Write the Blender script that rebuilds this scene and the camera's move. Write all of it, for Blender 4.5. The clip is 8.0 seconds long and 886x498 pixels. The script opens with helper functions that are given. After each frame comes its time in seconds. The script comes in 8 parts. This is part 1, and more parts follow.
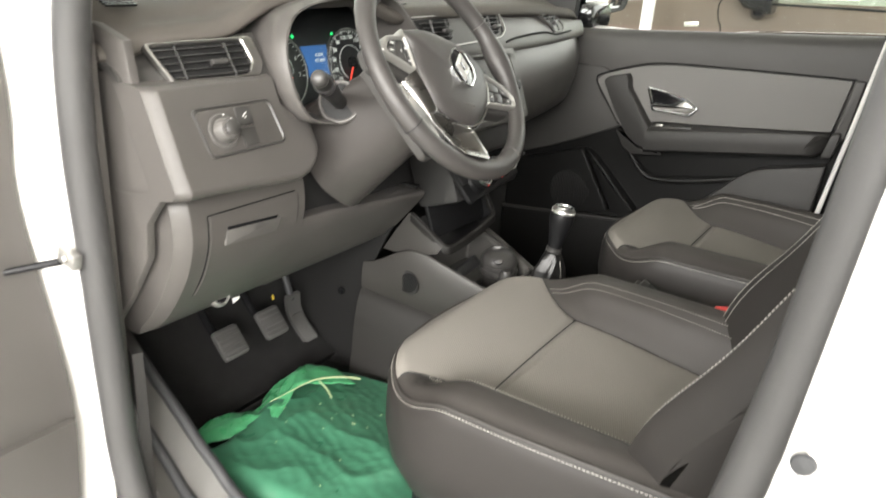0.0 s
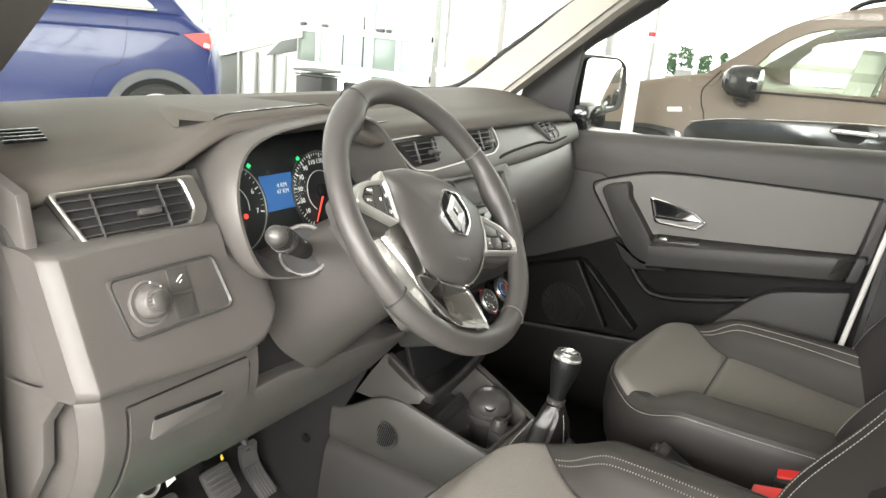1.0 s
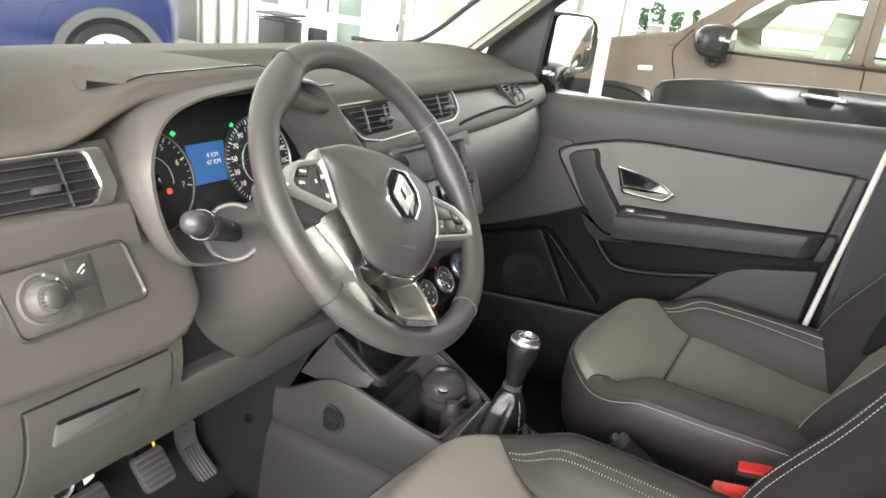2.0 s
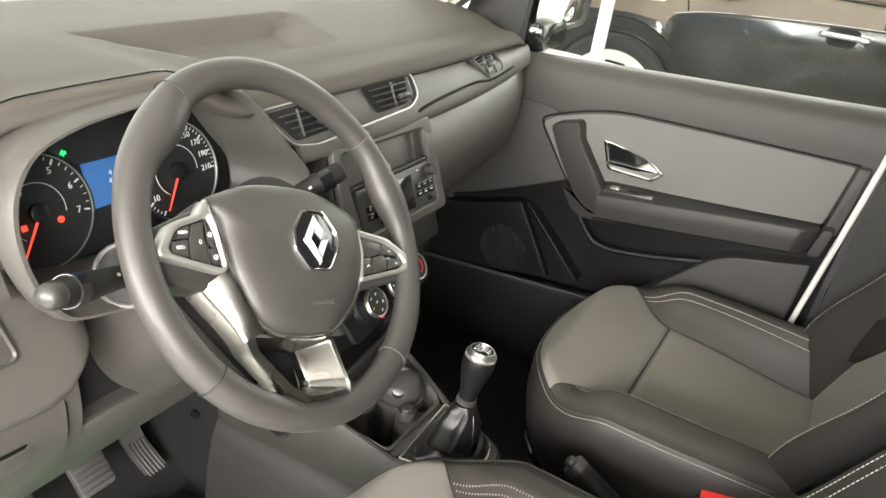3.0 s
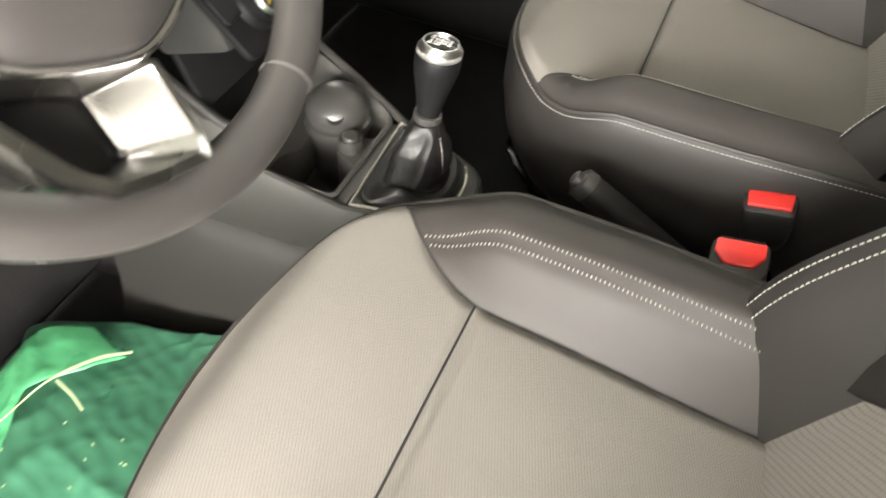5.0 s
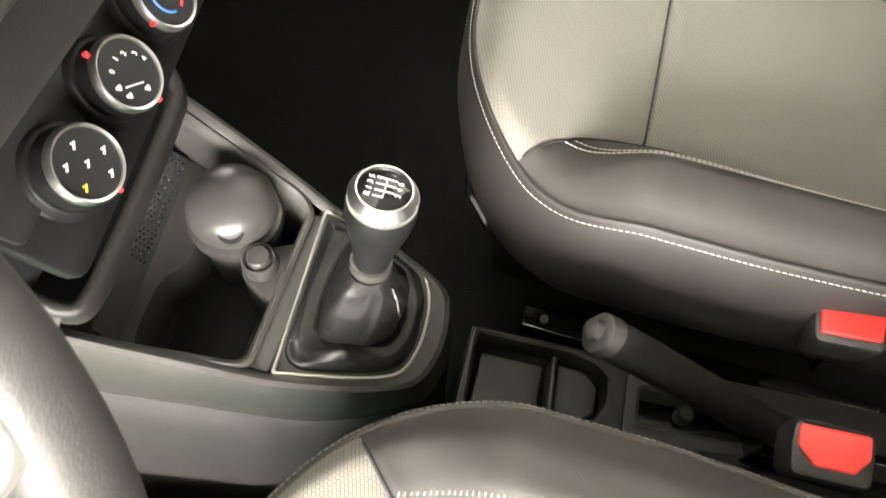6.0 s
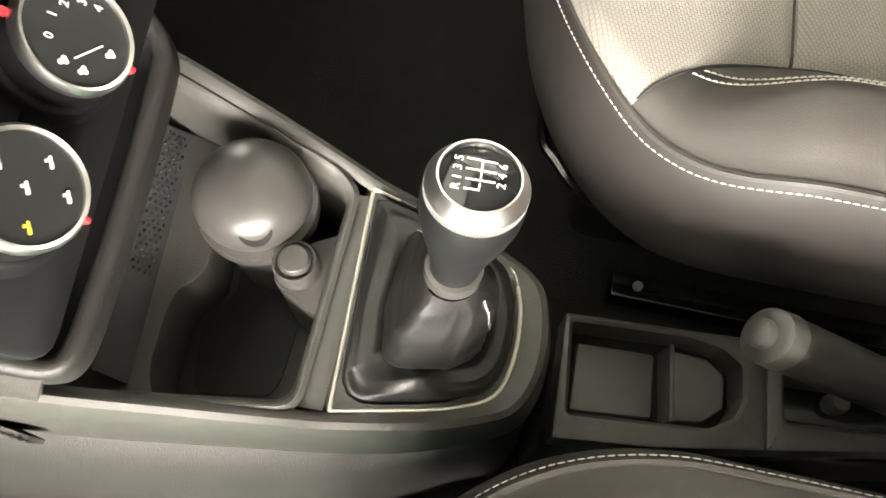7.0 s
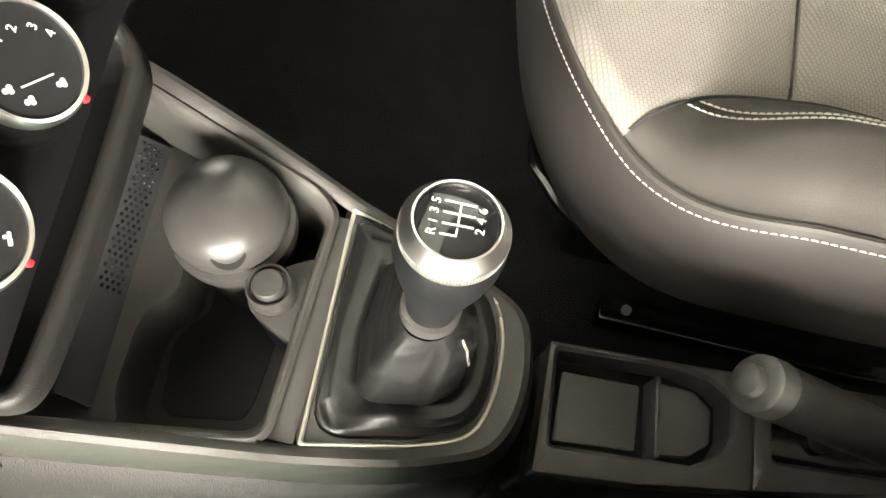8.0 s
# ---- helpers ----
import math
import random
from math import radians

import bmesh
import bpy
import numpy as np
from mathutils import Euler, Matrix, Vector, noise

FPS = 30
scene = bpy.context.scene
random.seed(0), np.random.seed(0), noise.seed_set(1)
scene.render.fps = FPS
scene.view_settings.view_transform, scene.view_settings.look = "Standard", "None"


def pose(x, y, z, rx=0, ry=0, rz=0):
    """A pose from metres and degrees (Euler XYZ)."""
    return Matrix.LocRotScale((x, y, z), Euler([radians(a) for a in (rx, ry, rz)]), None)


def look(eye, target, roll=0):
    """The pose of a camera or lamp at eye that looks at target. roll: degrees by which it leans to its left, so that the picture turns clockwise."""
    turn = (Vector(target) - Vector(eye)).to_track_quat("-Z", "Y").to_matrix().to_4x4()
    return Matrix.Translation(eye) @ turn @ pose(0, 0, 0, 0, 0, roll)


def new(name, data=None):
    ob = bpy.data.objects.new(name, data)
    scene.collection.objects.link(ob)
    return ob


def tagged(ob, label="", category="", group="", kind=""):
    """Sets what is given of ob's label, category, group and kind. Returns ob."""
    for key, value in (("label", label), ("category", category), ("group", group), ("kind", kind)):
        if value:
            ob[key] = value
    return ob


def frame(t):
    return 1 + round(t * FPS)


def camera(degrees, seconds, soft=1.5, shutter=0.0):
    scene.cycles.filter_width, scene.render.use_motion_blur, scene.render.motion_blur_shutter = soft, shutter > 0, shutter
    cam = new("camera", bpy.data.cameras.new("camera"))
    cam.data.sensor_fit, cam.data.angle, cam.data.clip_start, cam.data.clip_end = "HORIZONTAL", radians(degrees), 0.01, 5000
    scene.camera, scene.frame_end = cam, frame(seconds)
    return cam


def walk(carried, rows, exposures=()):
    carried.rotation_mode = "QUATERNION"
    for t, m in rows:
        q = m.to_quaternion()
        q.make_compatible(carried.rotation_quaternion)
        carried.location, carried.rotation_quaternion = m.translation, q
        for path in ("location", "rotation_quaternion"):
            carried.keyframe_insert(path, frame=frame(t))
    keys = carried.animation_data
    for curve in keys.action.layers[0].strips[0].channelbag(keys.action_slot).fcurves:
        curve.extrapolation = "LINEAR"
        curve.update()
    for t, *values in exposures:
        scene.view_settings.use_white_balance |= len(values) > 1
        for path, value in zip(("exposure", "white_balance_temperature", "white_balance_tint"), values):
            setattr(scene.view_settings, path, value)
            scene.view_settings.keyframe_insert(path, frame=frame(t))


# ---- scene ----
cam = camera(62.2, 8.0, 1.5, 0.25)
PATH = [
    (0, (0.564, -1.262, 1.147), (-0.42, 0.315, 0.409), 4.0),
    (0.2, (0.515, -1.217, 1.160), (0.052, -0.399, 0.818), 4.3),
    (0.5, (0.456, -1.155, 1.184), (-0.434, 0.519, 0.546), 4.1),
    (0.8, (0.424, -1.095, 1.202), (-0.044, -0.258, 0.919), 5.8),
    (1, (0.417, -1.072, 1.205), (-0.553, 0.582, 0.636), 5.0),
    (1.5, (0.402, -1.038, 1.21), (-0.56, 0.613, 0.62), 4.7),
    (1.7, (0.394, -1.022, 1.206), (-0.52, 0.647, 0.589), 5.6),
    (2.8, (0.375, -0.842, 1.302), (-0.449, 0.756, 0.424), 8.3),
    (3, (0.377, -0.821, 1.313), (-0.437, 0.77, 0.415), 8.5),
    (3.5, (0.383, -0.803, 1.31), (-0.475, 0.74, 0.371), 7.4),
    (3.8, (0.376, -0.805, 1.290), (-0.057, -0.055, 0.789), 7.7),
    (4, (0.38, -0.815, 1.242), (-0.493, 0.609, 0.141), 7.5),
    (4.2, (0.366, -0.812, 1.204), (-0.533, 0.472, -0.038), 3.5),
    (5.3, (0.202, -0.444, 1.133), (-0.048, 0.743, -0.457), 7.6),
    (5.5, (0.144, -0.359, 1.136), (-0.02, 0.752, -0.52), 9.2),
    (5.7, (0.127, -0.288, 1.119), (0.0, 0.727, -0.599), 9.9),
    (6, (0.115, -0.23, 1.106), (-0.003, 0.696, -0.663), 9.2),
    (6.2, (0.101, -0.206, 1.105), (0.003, 0.252, 0.222), 7.2),
    (6.3, (0.089, -0.199, 1.084), (-0.021, 0.250, 0.197), 5.7),
    (6.5, (0.077, -0.179, 1.034), (-0.149, 0.54, -0.819), -0.6),
    (6.7, (0.063, -0.149, 1.000), (-0.017, 0.125, 0.041), -3.9),
    (6.8, (0.063, -0.144, 0.996), (-0.024, 0.135, 0.039), -5.0),
    (7, (0.053, -0.14, 0.988), (-0.072, 0.6, -0.866), 2.5),
    (7.5, (0.052, -0.114, 0.975), (-0.034, 0.598, -0.892), 4.6),
    (8, (0.055, -0.113, 0.979), (-0.05, 0.62, -0.879), 5.5),
]
walk(cam, [(t, look(eye, target, roll)) for t, eye, target, roll in PATH],
     [(0, 0.38, 6500, 10), (0.7, 0.58, 6500, 10), (1.5, 0.52, 6500, 10), (3.0, 0.74, 6600, 10), (4.0, 1.05, 6700, 10), (5.4, 1.5, 6700, 10), (6.5, 2.36, 6900, 10), (8, 2.2, 7050, 10)])

# ---- light ----
world = bpy.data.worlds.new("daylight")
scene.world = world
world.use_nodes = True
wn, wl = world.node_tree.nodes, world.node_tree.links
sky = wn.new("ShaderNodeTexSky")
sky.sky_type = "NISHITA"
sky.sun_disc = False
sky.sun_elevation, sky.sun_rotation = radians(52), radians(35)
wn["Background"].inputs["Strength"].default_value = 0.13
wl.new(sky.outputs["Color"], wn["Background"].inputs["Color"])


def area_lamp(name, eye, target, sx, sy, watts, colour=(1.0, 0.97, 0.92)):
    """Daylight of a glazed opening of the showroom."""
    data = bpy.data.lights.new(name, "AREA")
    data.shape, data.size, data.size_y, data.energy, data.color = "RECTANGLE", sx, sy, watts, colour
    lamp = new(name, data)
    lamp.matrix_world = look(eye, target)
    return lamp


area_lamp("window_light", (-2.0, 8.7, 2.1), (-2.0, 0, 2.0), 22, 4.0, 900)
area_lamp("window_light", (-9.6, 0.5, 2.1), (0, 0.5, 2.0), 18, 4.0, 560)
area_lamp("window_light", (2.6, -6.9, 3.15), (1.0, 0, 1.2), 10, 2.2, 2050, (1.0, 0.972, 0.925))


# ---- materials ----
def material(name, colour, rough=0.5, metal=0.0, spec=0.5, grain=0.0, scale=400.0, vary=0.12, vscale=9.0, coat=0.0):
    """A surface with a fine relief, and a slow change of colour and gloss."""
    m = bpy.data.materials.new(name)
    m.use_nodes = True
    n, l = m.node_tree.nodes, m.node_tree.links
    b = n["Principled BSDF"]
    b.inputs["Metallic"].default_value = metal
    b.inputs["Specular IOR Level"].default_value = spec
    b.inputs["Coat Weight"].default_value = coat
    b.inputs["Coat Roughness"].default_value = 0.06
    co = n.new("ShaderNodeTexCoord")
    slow = n.new("ShaderNodeTexNoise")
    slow.inputs["Scale"].default_value, slow.inputs["Detail"].default_value = vscale, 4
    l.new(co.outputs["Object"], slow.inputs["Vector"])
    ramp = n.new("ShaderNodeMix")
    ramp.data_type = "RGBA"
    ramp.inputs["A"].default_value = (*[c * (1 - vary) for c in colour], 1)
    ramp.inputs["B"].default_value = (*[min(1, c * (1 + vary)) for c in colour], 1)
    l.new(slow.outputs["Fac"], ramp.inputs["Factor"])
    l.new(ramp.outputs["Result"], b.inputs["Base Color"])
    gloss = n.new("ShaderNodeMapRange")
    gloss.inputs["To Min"].default_value, gloss.inputs["To Max"].default_value = max(0.02, rough - 0.07), min(1, rough + 0.07)
    l.new(slow.outputs["Fac"], gloss.inputs["Value"])
    l.new(gloss.outputs["Result"], b.inputs["Roughness"])
    if grain:
        fine = n.new("ShaderNodeTexVoronoi")
        fine.inputs["Scale"].default_value = scale
        l.new(co.outputs["Object"], fine.inputs["Vector"])
        bump = n.new("ShaderNodeBump")
        bump.inputs["Strength"].default_value, bump.inputs["Distance"].default_value = grain, 0.0006
        l.new(fine.outputs["Distance"], bump.inputs["Height"])
        l.new(bump.outputs["Normal"], b.inputs["Normal"])
    return m


def woven(name, colour, dark, scale=900.0, rough=0.85, depth=0.5):
    """A knitted seat cloth: rows of small stitches, light on dark."""
    m = material(name, colour, rough, spec=0.25, vary=0.08)
    n, l = m.node_tree.nodes, m.node_tree.links
    b = n["Principled BSDF"]
    co = n.new("ShaderNodeTexCoord")
    turn = n.new("ShaderNodeMapping")
    turn.inputs["Rotation"].default_value = (0, 0, radians(38))
    l.new(co.outputs["Object"], turn.inputs["Vector"])
    cell = n.new("ShaderNodeTexWave")
    cell.inputs["Scale"].default_value, cell.inputs["Distortion"].default_value = scale / 7.0, 0.6
    cell.inputs["Detail"].default_value, cell.inputs["Detail Scale"].default_value = 2.0, 3.0
    l.new(turn.outputs["Vector"], cell.inputs["Vector"])
    ramp = n.new("ShaderNodeMapRange")
    ramp.inputs["From Min"].default_value, ramp.inputs["From Max"].default_value = 0.15, 0.85
    l.new(cell.outputs["Fac"], ramp.inputs["Value"])
    old = b.inputs["Base Color"].links[0].from_socket
    mix = n.new("ShaderNodeMix")
    mix.data_type = "RGBA"
    l.new(ramp.outputs["Result"], mix.inputs["Factor"])
    l.new(old, mix.inputs["A"])
    mix.inputs["B"].default_value = (*dark, 1)
    l.new(mix.outputs["Result"], b.inputs["Base Color"])
    bump = n.new("ShaderNodeBump")
    bump.invert = True
    bump.inputs["Strength"].default_value, bump.inputs["Distance"].default_value = depth, 0.0008
    l.new(cell.outputs["Fac"], bump.inputs["Height"])
    l.new(bump.outputs["Normal"], b.inputs["Normal"])
    return m


def knit(name, colour, dark, rib=0.0034, run=0.0052, angle=70):
    """Seat cloth: fine ribs broken into short offset stitches."""
    m = material(name, colour, 0.85, spec=0.25, vary=0.08)
    n, l = m.node_tree.nodes, m.node_tree.links
    b = n["Principled BSDF"]
    co, turn, cell = n.new("ShaderNodeTexCoord"), n.new("ShaderNodeMapping"), n.new("ShaderNodeTexBrick")
    turn.inputs["Rotation"].default_value = (0, 0, radians(angle))
    l.new(co.outputs["Object"], turn.inputs["Vector"])
    l.new(turn.outputs["Vector"], cell.inputs["Vector"])
    cell.inputs["Scale"].default_value = 1.0
    cell.inputs["Brick Width"].default_value, cell.inputs["Row Height"].default_value = run, rib
    cell.inputs["Mortar Size"].default_value, cell.inputs["Mortar Smooth"].default_value = rib * 0.16, 1.0
    mix = n.new("ShaderNodeMix")
    mix.data_type = "RGBA"
    l.new(cell.outputs["Fac"], mix.inputs["Factor"])
    l.new(b.inputs["Base Color"].links[0].from_socket, mix.inputs["A"])
    mix.inputs["B"].default_value = (*dark, 1)
    l.new(mix.outputs["Result"], b.inputs["Base Color"])
    bump = n.new("ShaderNodeBump")
    bump.invert = True
    bump.inputs["Strength"].default_value, bump.inputs["Distance"].default_value = 0.5, 0.0008
    l.new(cell.outputs["Fac"], bump.inputs["Height"])
    l.new(bump.outputs["Normal"], b.inputs["Normal"])
    return m


def glass(name, colour=(0.95, 0.98, 0.97), alpha=0.012):
    """A thin pane: mostly clear, with a gloss at grazing angles."""
    m = bpy.data.materials.new(name)
    m.use_nodes = True
    n, l = m.node_tree.nodes, m.node_tree.links
    for node in list(n):
        if node.type == "BSDF_PRINCIPLED":
            n.remove(node)
    clear, shine, mix = n.new("ShaderNodeBsdfTransparent"), n.new("ShaderNodeBsdfGlossy"), n.new("ShaderNodeMixShader")
    clear.inputs["Color"].default_value = (*colour, 1)
    shine.inputs["Roughness"].default_value = 0.03
    mix.inputs["Fac"].default_value = alpha
    l.new(clear.outputs["BSDF"], mix.inputs[1])
    l.new(shine.outputs["BSDF"], mix.inputs[2])
    l.new(mix.outputs["Shader"], n["Material Output"].inputs["Surface"])
    return m


def glowing(name, colour, strength):
    m = bpy.data.materials.new(name)
    m.use_nodes = True
    b = m.node_tree.nodes["Principled BSDF"]
    b.inputs["Base Color"].default_value = (*[c * 0.3 for c in colour], 1)
    b.inputs["Emission Color"].default_value = (*colour, 1)
    b.inputs["Emission Strength"].default_value = strength
    return m


PLASTIC = material("grained_plastic", (0.076, 0.0705, 0.066), 0.44, grain=0.22, scale=1000)
PLASTIC_DARK = material("dark_plastic", (0.03, 0.029, 0.028), 0.48, grain=0.3, scale=1000)
PLASTIC_SMOOTH = material("smooth_dark_plastic", (0.045, 0.043, 0.041), 0.36)
PLASTIC_GLOSS = material("gloss_black", (0.012, 0.012, 0.013), 0.1)
BIN_PLASTIC = material("bin_plastic", (0.078, 0.075, 0.070), 0.45, grain=0.3, scale=1000)
DOOR_DARK = material("dark_door_plastic", (0.009, 0.0088, 0.0085), 0.5, spec=0.28, grain=0.3, scale=1000)
TOP_PAD = material("soft_top_pad", (0.078, 0.070, 0.062), 0.68, spec=0.3, grain=0.4, scale=1000)
PLASTIC_GREY = material("grey_plastic", (0.10, 0.095, 0.09), 0.42, grain=0.15, scale=700)
DOOR_TRIM = material("door_trim_plastic", (0.060, 0.057, 0.054), 0.58, grain=0.4, scale=480)
DOOR_MID = material("door_mid_plastic", (0.036, 0.0345, 0.0325), 0.52, spec=0.4, grain=0.35, scale=600)
DOOR_CLOTH = woven("door_cloth", (0.205, 0.2, 0.19), (0.145, 0.14, 0.134), 1900, depth=0.25)
SEAT_CLOTH = knit("seat_cloth", (0.235, 0.219, 0.199), (0.150, 0.139, 0.125), 0.0025, 0.0034)
# the leatherette below, darkened for faces that lie in shade
SHADED_LEATHER = material("shaded_leatherette", (0.023, 0.0207, 0.0192), 0.55, spec=0.38, grain=0.14, scale=1100)
LEATHER = material("leatherette", (0.037, 0.0332, 0.0305), 0.55, spec=0.42, grain=0.14, scale=1100)
WHEEL_LEATHER = material("wheel_leather", (0.049, 0.0455, 0.0435), 0.46, grain=0.15, scale=900)
SKIRT = material("dark_skirt_plastic", (0.023, 0.0215, 0.020), 0.55, spec=0.28, grain=0.35, scale=900)
CONSOLE = material("console_plastic", (0.041, 0.0385, 0.0355), 0.42, grain=0.22, scale=1000)
# dull black parts, and dark sheets that stand in for shade
DENT = material("dull_black_and_shade", (0.014, 0.0137, 0.0135), 0.8, spec=0.2)
# black of the climate panel, also the painted shade inside the dash pocket
STACK_BLACK = material("stack_black_and_pocket_shade", (0.0075, 0.0075, 0.008), 0.5, spec=0.22, vary=0.08)
TUNNEL = material("tunnel_plastic", (0.062, 0.059, 0.056), 0.42, grain=0.2, scale=900)
STACK_RAIL = material("stack_rail_plastic", (0.016, 0.016, 0.0165), 0.45, spec=0.3)
LIP_GREY = material("lip_plastic", (0.016, 0.015, 0.014), 0.45, spec=0.28, grain=0.2, scale=1000)
KNOB_BODY = material("satin_black_knob", (0.0085, 0.0085, 0.009), 0.5, spec=0.22)
GAITER = material("gaiter_leather", (0.0115, 0.0110, 0.0106), 0.40, grain=0.12, scale=800)
THREAD = material("thread", (0.50, 0.48, 0.44), 0.8)
THREAD_DARK = material("dark_thread", (0.02, 0.02, 0.02), 0.7)
SATIN = material("satin_chrome", (0.44, 0.432, 0.41), 0.38, metal=0.7, vary=0.05)
VENT_SATIN = material("vent_satin", (0.40, 0.39, 0.375), 0.38, metal=1.0, vary=0.05)
ARM_METAL = material("satin_spoke_metal", (0.32, 0.312, 0.30), 0.28, metal=1.0, vary=0.06)
KNOB_RING = material("brushed_ring", (0.72, 0.71, 0.70), 0.33, metal=1.0, vary=0.04)
GRIP = material("dark_grip", (0.014, 0.0133, 0.0126), 0.5, spec=0.35, grain=0.2, scale=700)
SEAL = material("grey_seal_rubber", (0.056, 0.055, 0.055), 0.55, grain=0.1, scale=500)
SHROUD = material("shroud_plastic", (0.040, 0.036, 0.0335), 0.5, grain=0.25, scale=1000)
CHROME = material("chrome", (0.82, 0.82, 0.83), 0.08, metal=1.0, vary=0.03)
TRIM_LIGHT = material("pale_metal_trim", (0.62, 0.6, 0.53), 0.3, metal=0.6, vary=0.04)
CARPET = material("carpet", (0.019, 0.0185, 0.0185), 0.95, spec=0.1, grain=1.0, scale=700, vary=0.3, vscale=30)
RUBBER = material("rubber", (0.035, 0.036, 0.038), 0.6, grain=0.2, scale=400)
PEDAL = material("pedal_rubber", (0.07, 0.068, 0.066), 0.55, grain=0.2, scale=500)
WHITE_PAINT = material("white_paint", (0.8, 0.79, 0.76), 0.25, vary=0.03, coat=0.6)
HEADLINER = material("headliner", (0.48, 0.455, 0.41), 0.9, grain=0.4, scale=900, vary=0.05)
RED = material("red_plastic", (0.75, 0.04, 0.035), 0.35, vary=0.08)
MARK = material("white_print", (0.82, 0.82, 0.8), 0.5, vary=0.03)
MARK_RED = material("red_print", (0.8, 0.03, 0.04), 0.5, vary=0.03)
MARK_YELLOW = material("yellow_print", (0.75, 0.55, 0.05), 0.5, vary=0.03)
MARK_BLUE = material("blue_print", (0.06, 0.2, 0.6), 0.5, vary=0.03)
LCD = glowing("blue_display", (0.05, 0.16, 0.42), 0.5)
LAMP_GREEN = glowing("green_tell_tale", (0.03, 0.8, 0.2), 1.0)
LAMP_RED = glowing("red_tell_tale", (1.0, 0.08, 0.05), 0.9)
DIAL_FACE = material("dial_face", (0.016, 0.016, 0.017), 0.5)
GLASS = glass("clear_glass")
MIRROR = material("mirror_glass", (0.9, 0.9, 0.9), 0.02, metal=1.0, vary=0.01)
GREEN_BAG = material("green_film", (0.050, 0.170, 0.100), 0.30, vary=0.3, vscale=14, coat=0.4)
GREEN_FLAP = material("pale_green_film", (0.090, 0.390, 0.175), 0.28, vary=0.35, vscale=30, coat=0.2)
KNOT = material("pale_cord", (0.42, 0.50, 0.28), 0.6, vary=0.2, vscale=60)
BLUE_PAINT = material("blue_paint", (0.010, 0.02, 0.10), 0.35, vary=0.06, spec=0.3, coat=0.2)
BROWN_PAINT = material("dark_brown_paint", (0.125, 0.098, 0.076), 0.42, vary=0.06, spec=0.25, coat=0.0)
TYRE = material("tyre_rubber", (0.02, 0.02, 0.02), 0.75, grain=0.3, scale=90)
SHOW_FLOOR = material("polished_floor", (0.38, 0.375, 0.35), 0.18, vary=0.06, vscale=2)
SHOW_WALL = material("white_wall", (0.82, 0.81, 0.78), 0.7, vary=0.03)
FRAME_WHITE = material("white_frame", (0.75, 0.75, 0.73), 0.4, vary=0.03)
FRAME_GREY = material("grey_steel", (0.3, 0.3, 0.29), 0.4, metal=0.3)
CARTON = material("pale_card", (0.55, 0.47, 0.36), 0.8)
LEAF = material("plant_leaf", (0.06, 0.12, 0.06), 0.5, vary=0.3)


# ---- shaping ----
def V(*a):
    return Vector(a)


def lerp(a, b, t):
    return a + (b - a) * t


def smooth(a, b, x):
    t = min(1.0, max(0.0, (x - a) / (b - a)))
    return t * t * (3 - 2 * t)


def spline(points, n, closed=False):
    """n points along a Catmull-Rom curve."""
    p = [Vector(q) for q in points]
    m = len(p)
    out = []
    spans = m if closed else m - 1
    for i in range(n):
        u = i / n * spans if closed else i / (n - 1) * spans
        k = min(int(u), spans - 1)
        t = u - k
        if closed:
            a, b, c, d = p[(k - 1) % m], p[k], p[(k + 1) % m], p[(k + 2) % m]
        else:
            a, b, c, d = p[max(k - 1, 0)], p[k], p[k + 1], p[min(k + 2, m - 1)]
        out.append(0.5 * (2 * b + (c - a) * t + (2 * a - 5 * b + 4 * c - d) * t * t + (3 * b - a - 3 * c + d) * t ** 3))
    return out


def sheet(rows, close_u=False, close_v=False, bm=None):
    """A skin over rows of points."""
    bm = bm or bmesh.new()
    vs = [[bm.verts.new(p) for p in row] for row in rows]
    nu, nv = len(rows), len(rows[0])
    for i in range(nu if close_u else nu - 1):
        for j in range(nv if close_v else nv - 1):
            bm.faces.new((vs[i][j], vs[i][(j + 1) % nv], vs[(i + 1) % nu][(j + 1) % nv], vs[(i + 1) % nu][j]))
    return bm


def cap(bm):
    """Closes open ends."""
    edges = [e for e in bm.edges if len(e.link_faces) == 1]
    bmesh.ops.holes_fill(bm, edges=edges, sides=0)
    return bm


def thick(rows, d, **kw):
    """A skin with thickness d behind it."""
    bm = sheet(rows, **kw)
    bmesh.ops.recalc_face_normals(bm, faces=bm.faces)
    bmesh.ops.solidify(bm, geom=bm.faces[:], thickness=d)
    return bm


def tube(path, radius, n=12, closed=False, flat=1.0, up=(0, 0, 1), ends=True, bm=None):
    """A round bar along a path; radius: a number or one for each point; flat: its height over its width."""
    bm = bm or bmesh.new()
    p = [Vector(q) for q in path]
    r = radius if isinstance(radius, (list, tuple)) else [radius] * len(p)
    rows = []
    for i, q in enumerate(p):
        a = p[i - 1] if (i or closed) else q
        b = p[(i + 1) % len(p)] if (i < len(p) - 1 or closed) else q
        t = (b - a).normalized()
        s = t.cross(Vector(up))
        s = s.normalized() if s.length > 1e-4 else t.orthogonal().normalized()
        w = s.cross(t).normalized()
        rows.append([q + r[i] * (math.cos(2 * math.pi * k / n) * s + flat * math.sin(2 * math.pi * k / n) * w) for k in range(n)])
    vs = [[bm.verts.new(v) for v in row] for row in rows]
    for i in range(len(p) if closed else len(p) - 1):
        for k in range(n):
            bm.faces.new((vs[i][k], vs[i][(k + 1) % n], vs[(i + 1) % len(p)][(k + 1) % n], vs[(i + 1) % len(p)][k]))
    if ends and not closed:
        bm.faces.new(vs[0][::-1]), bm.faces.new(vs[-1])
    bmesh.ops.recalc_face_normals(bm, faces=bm.faces)
    return bm


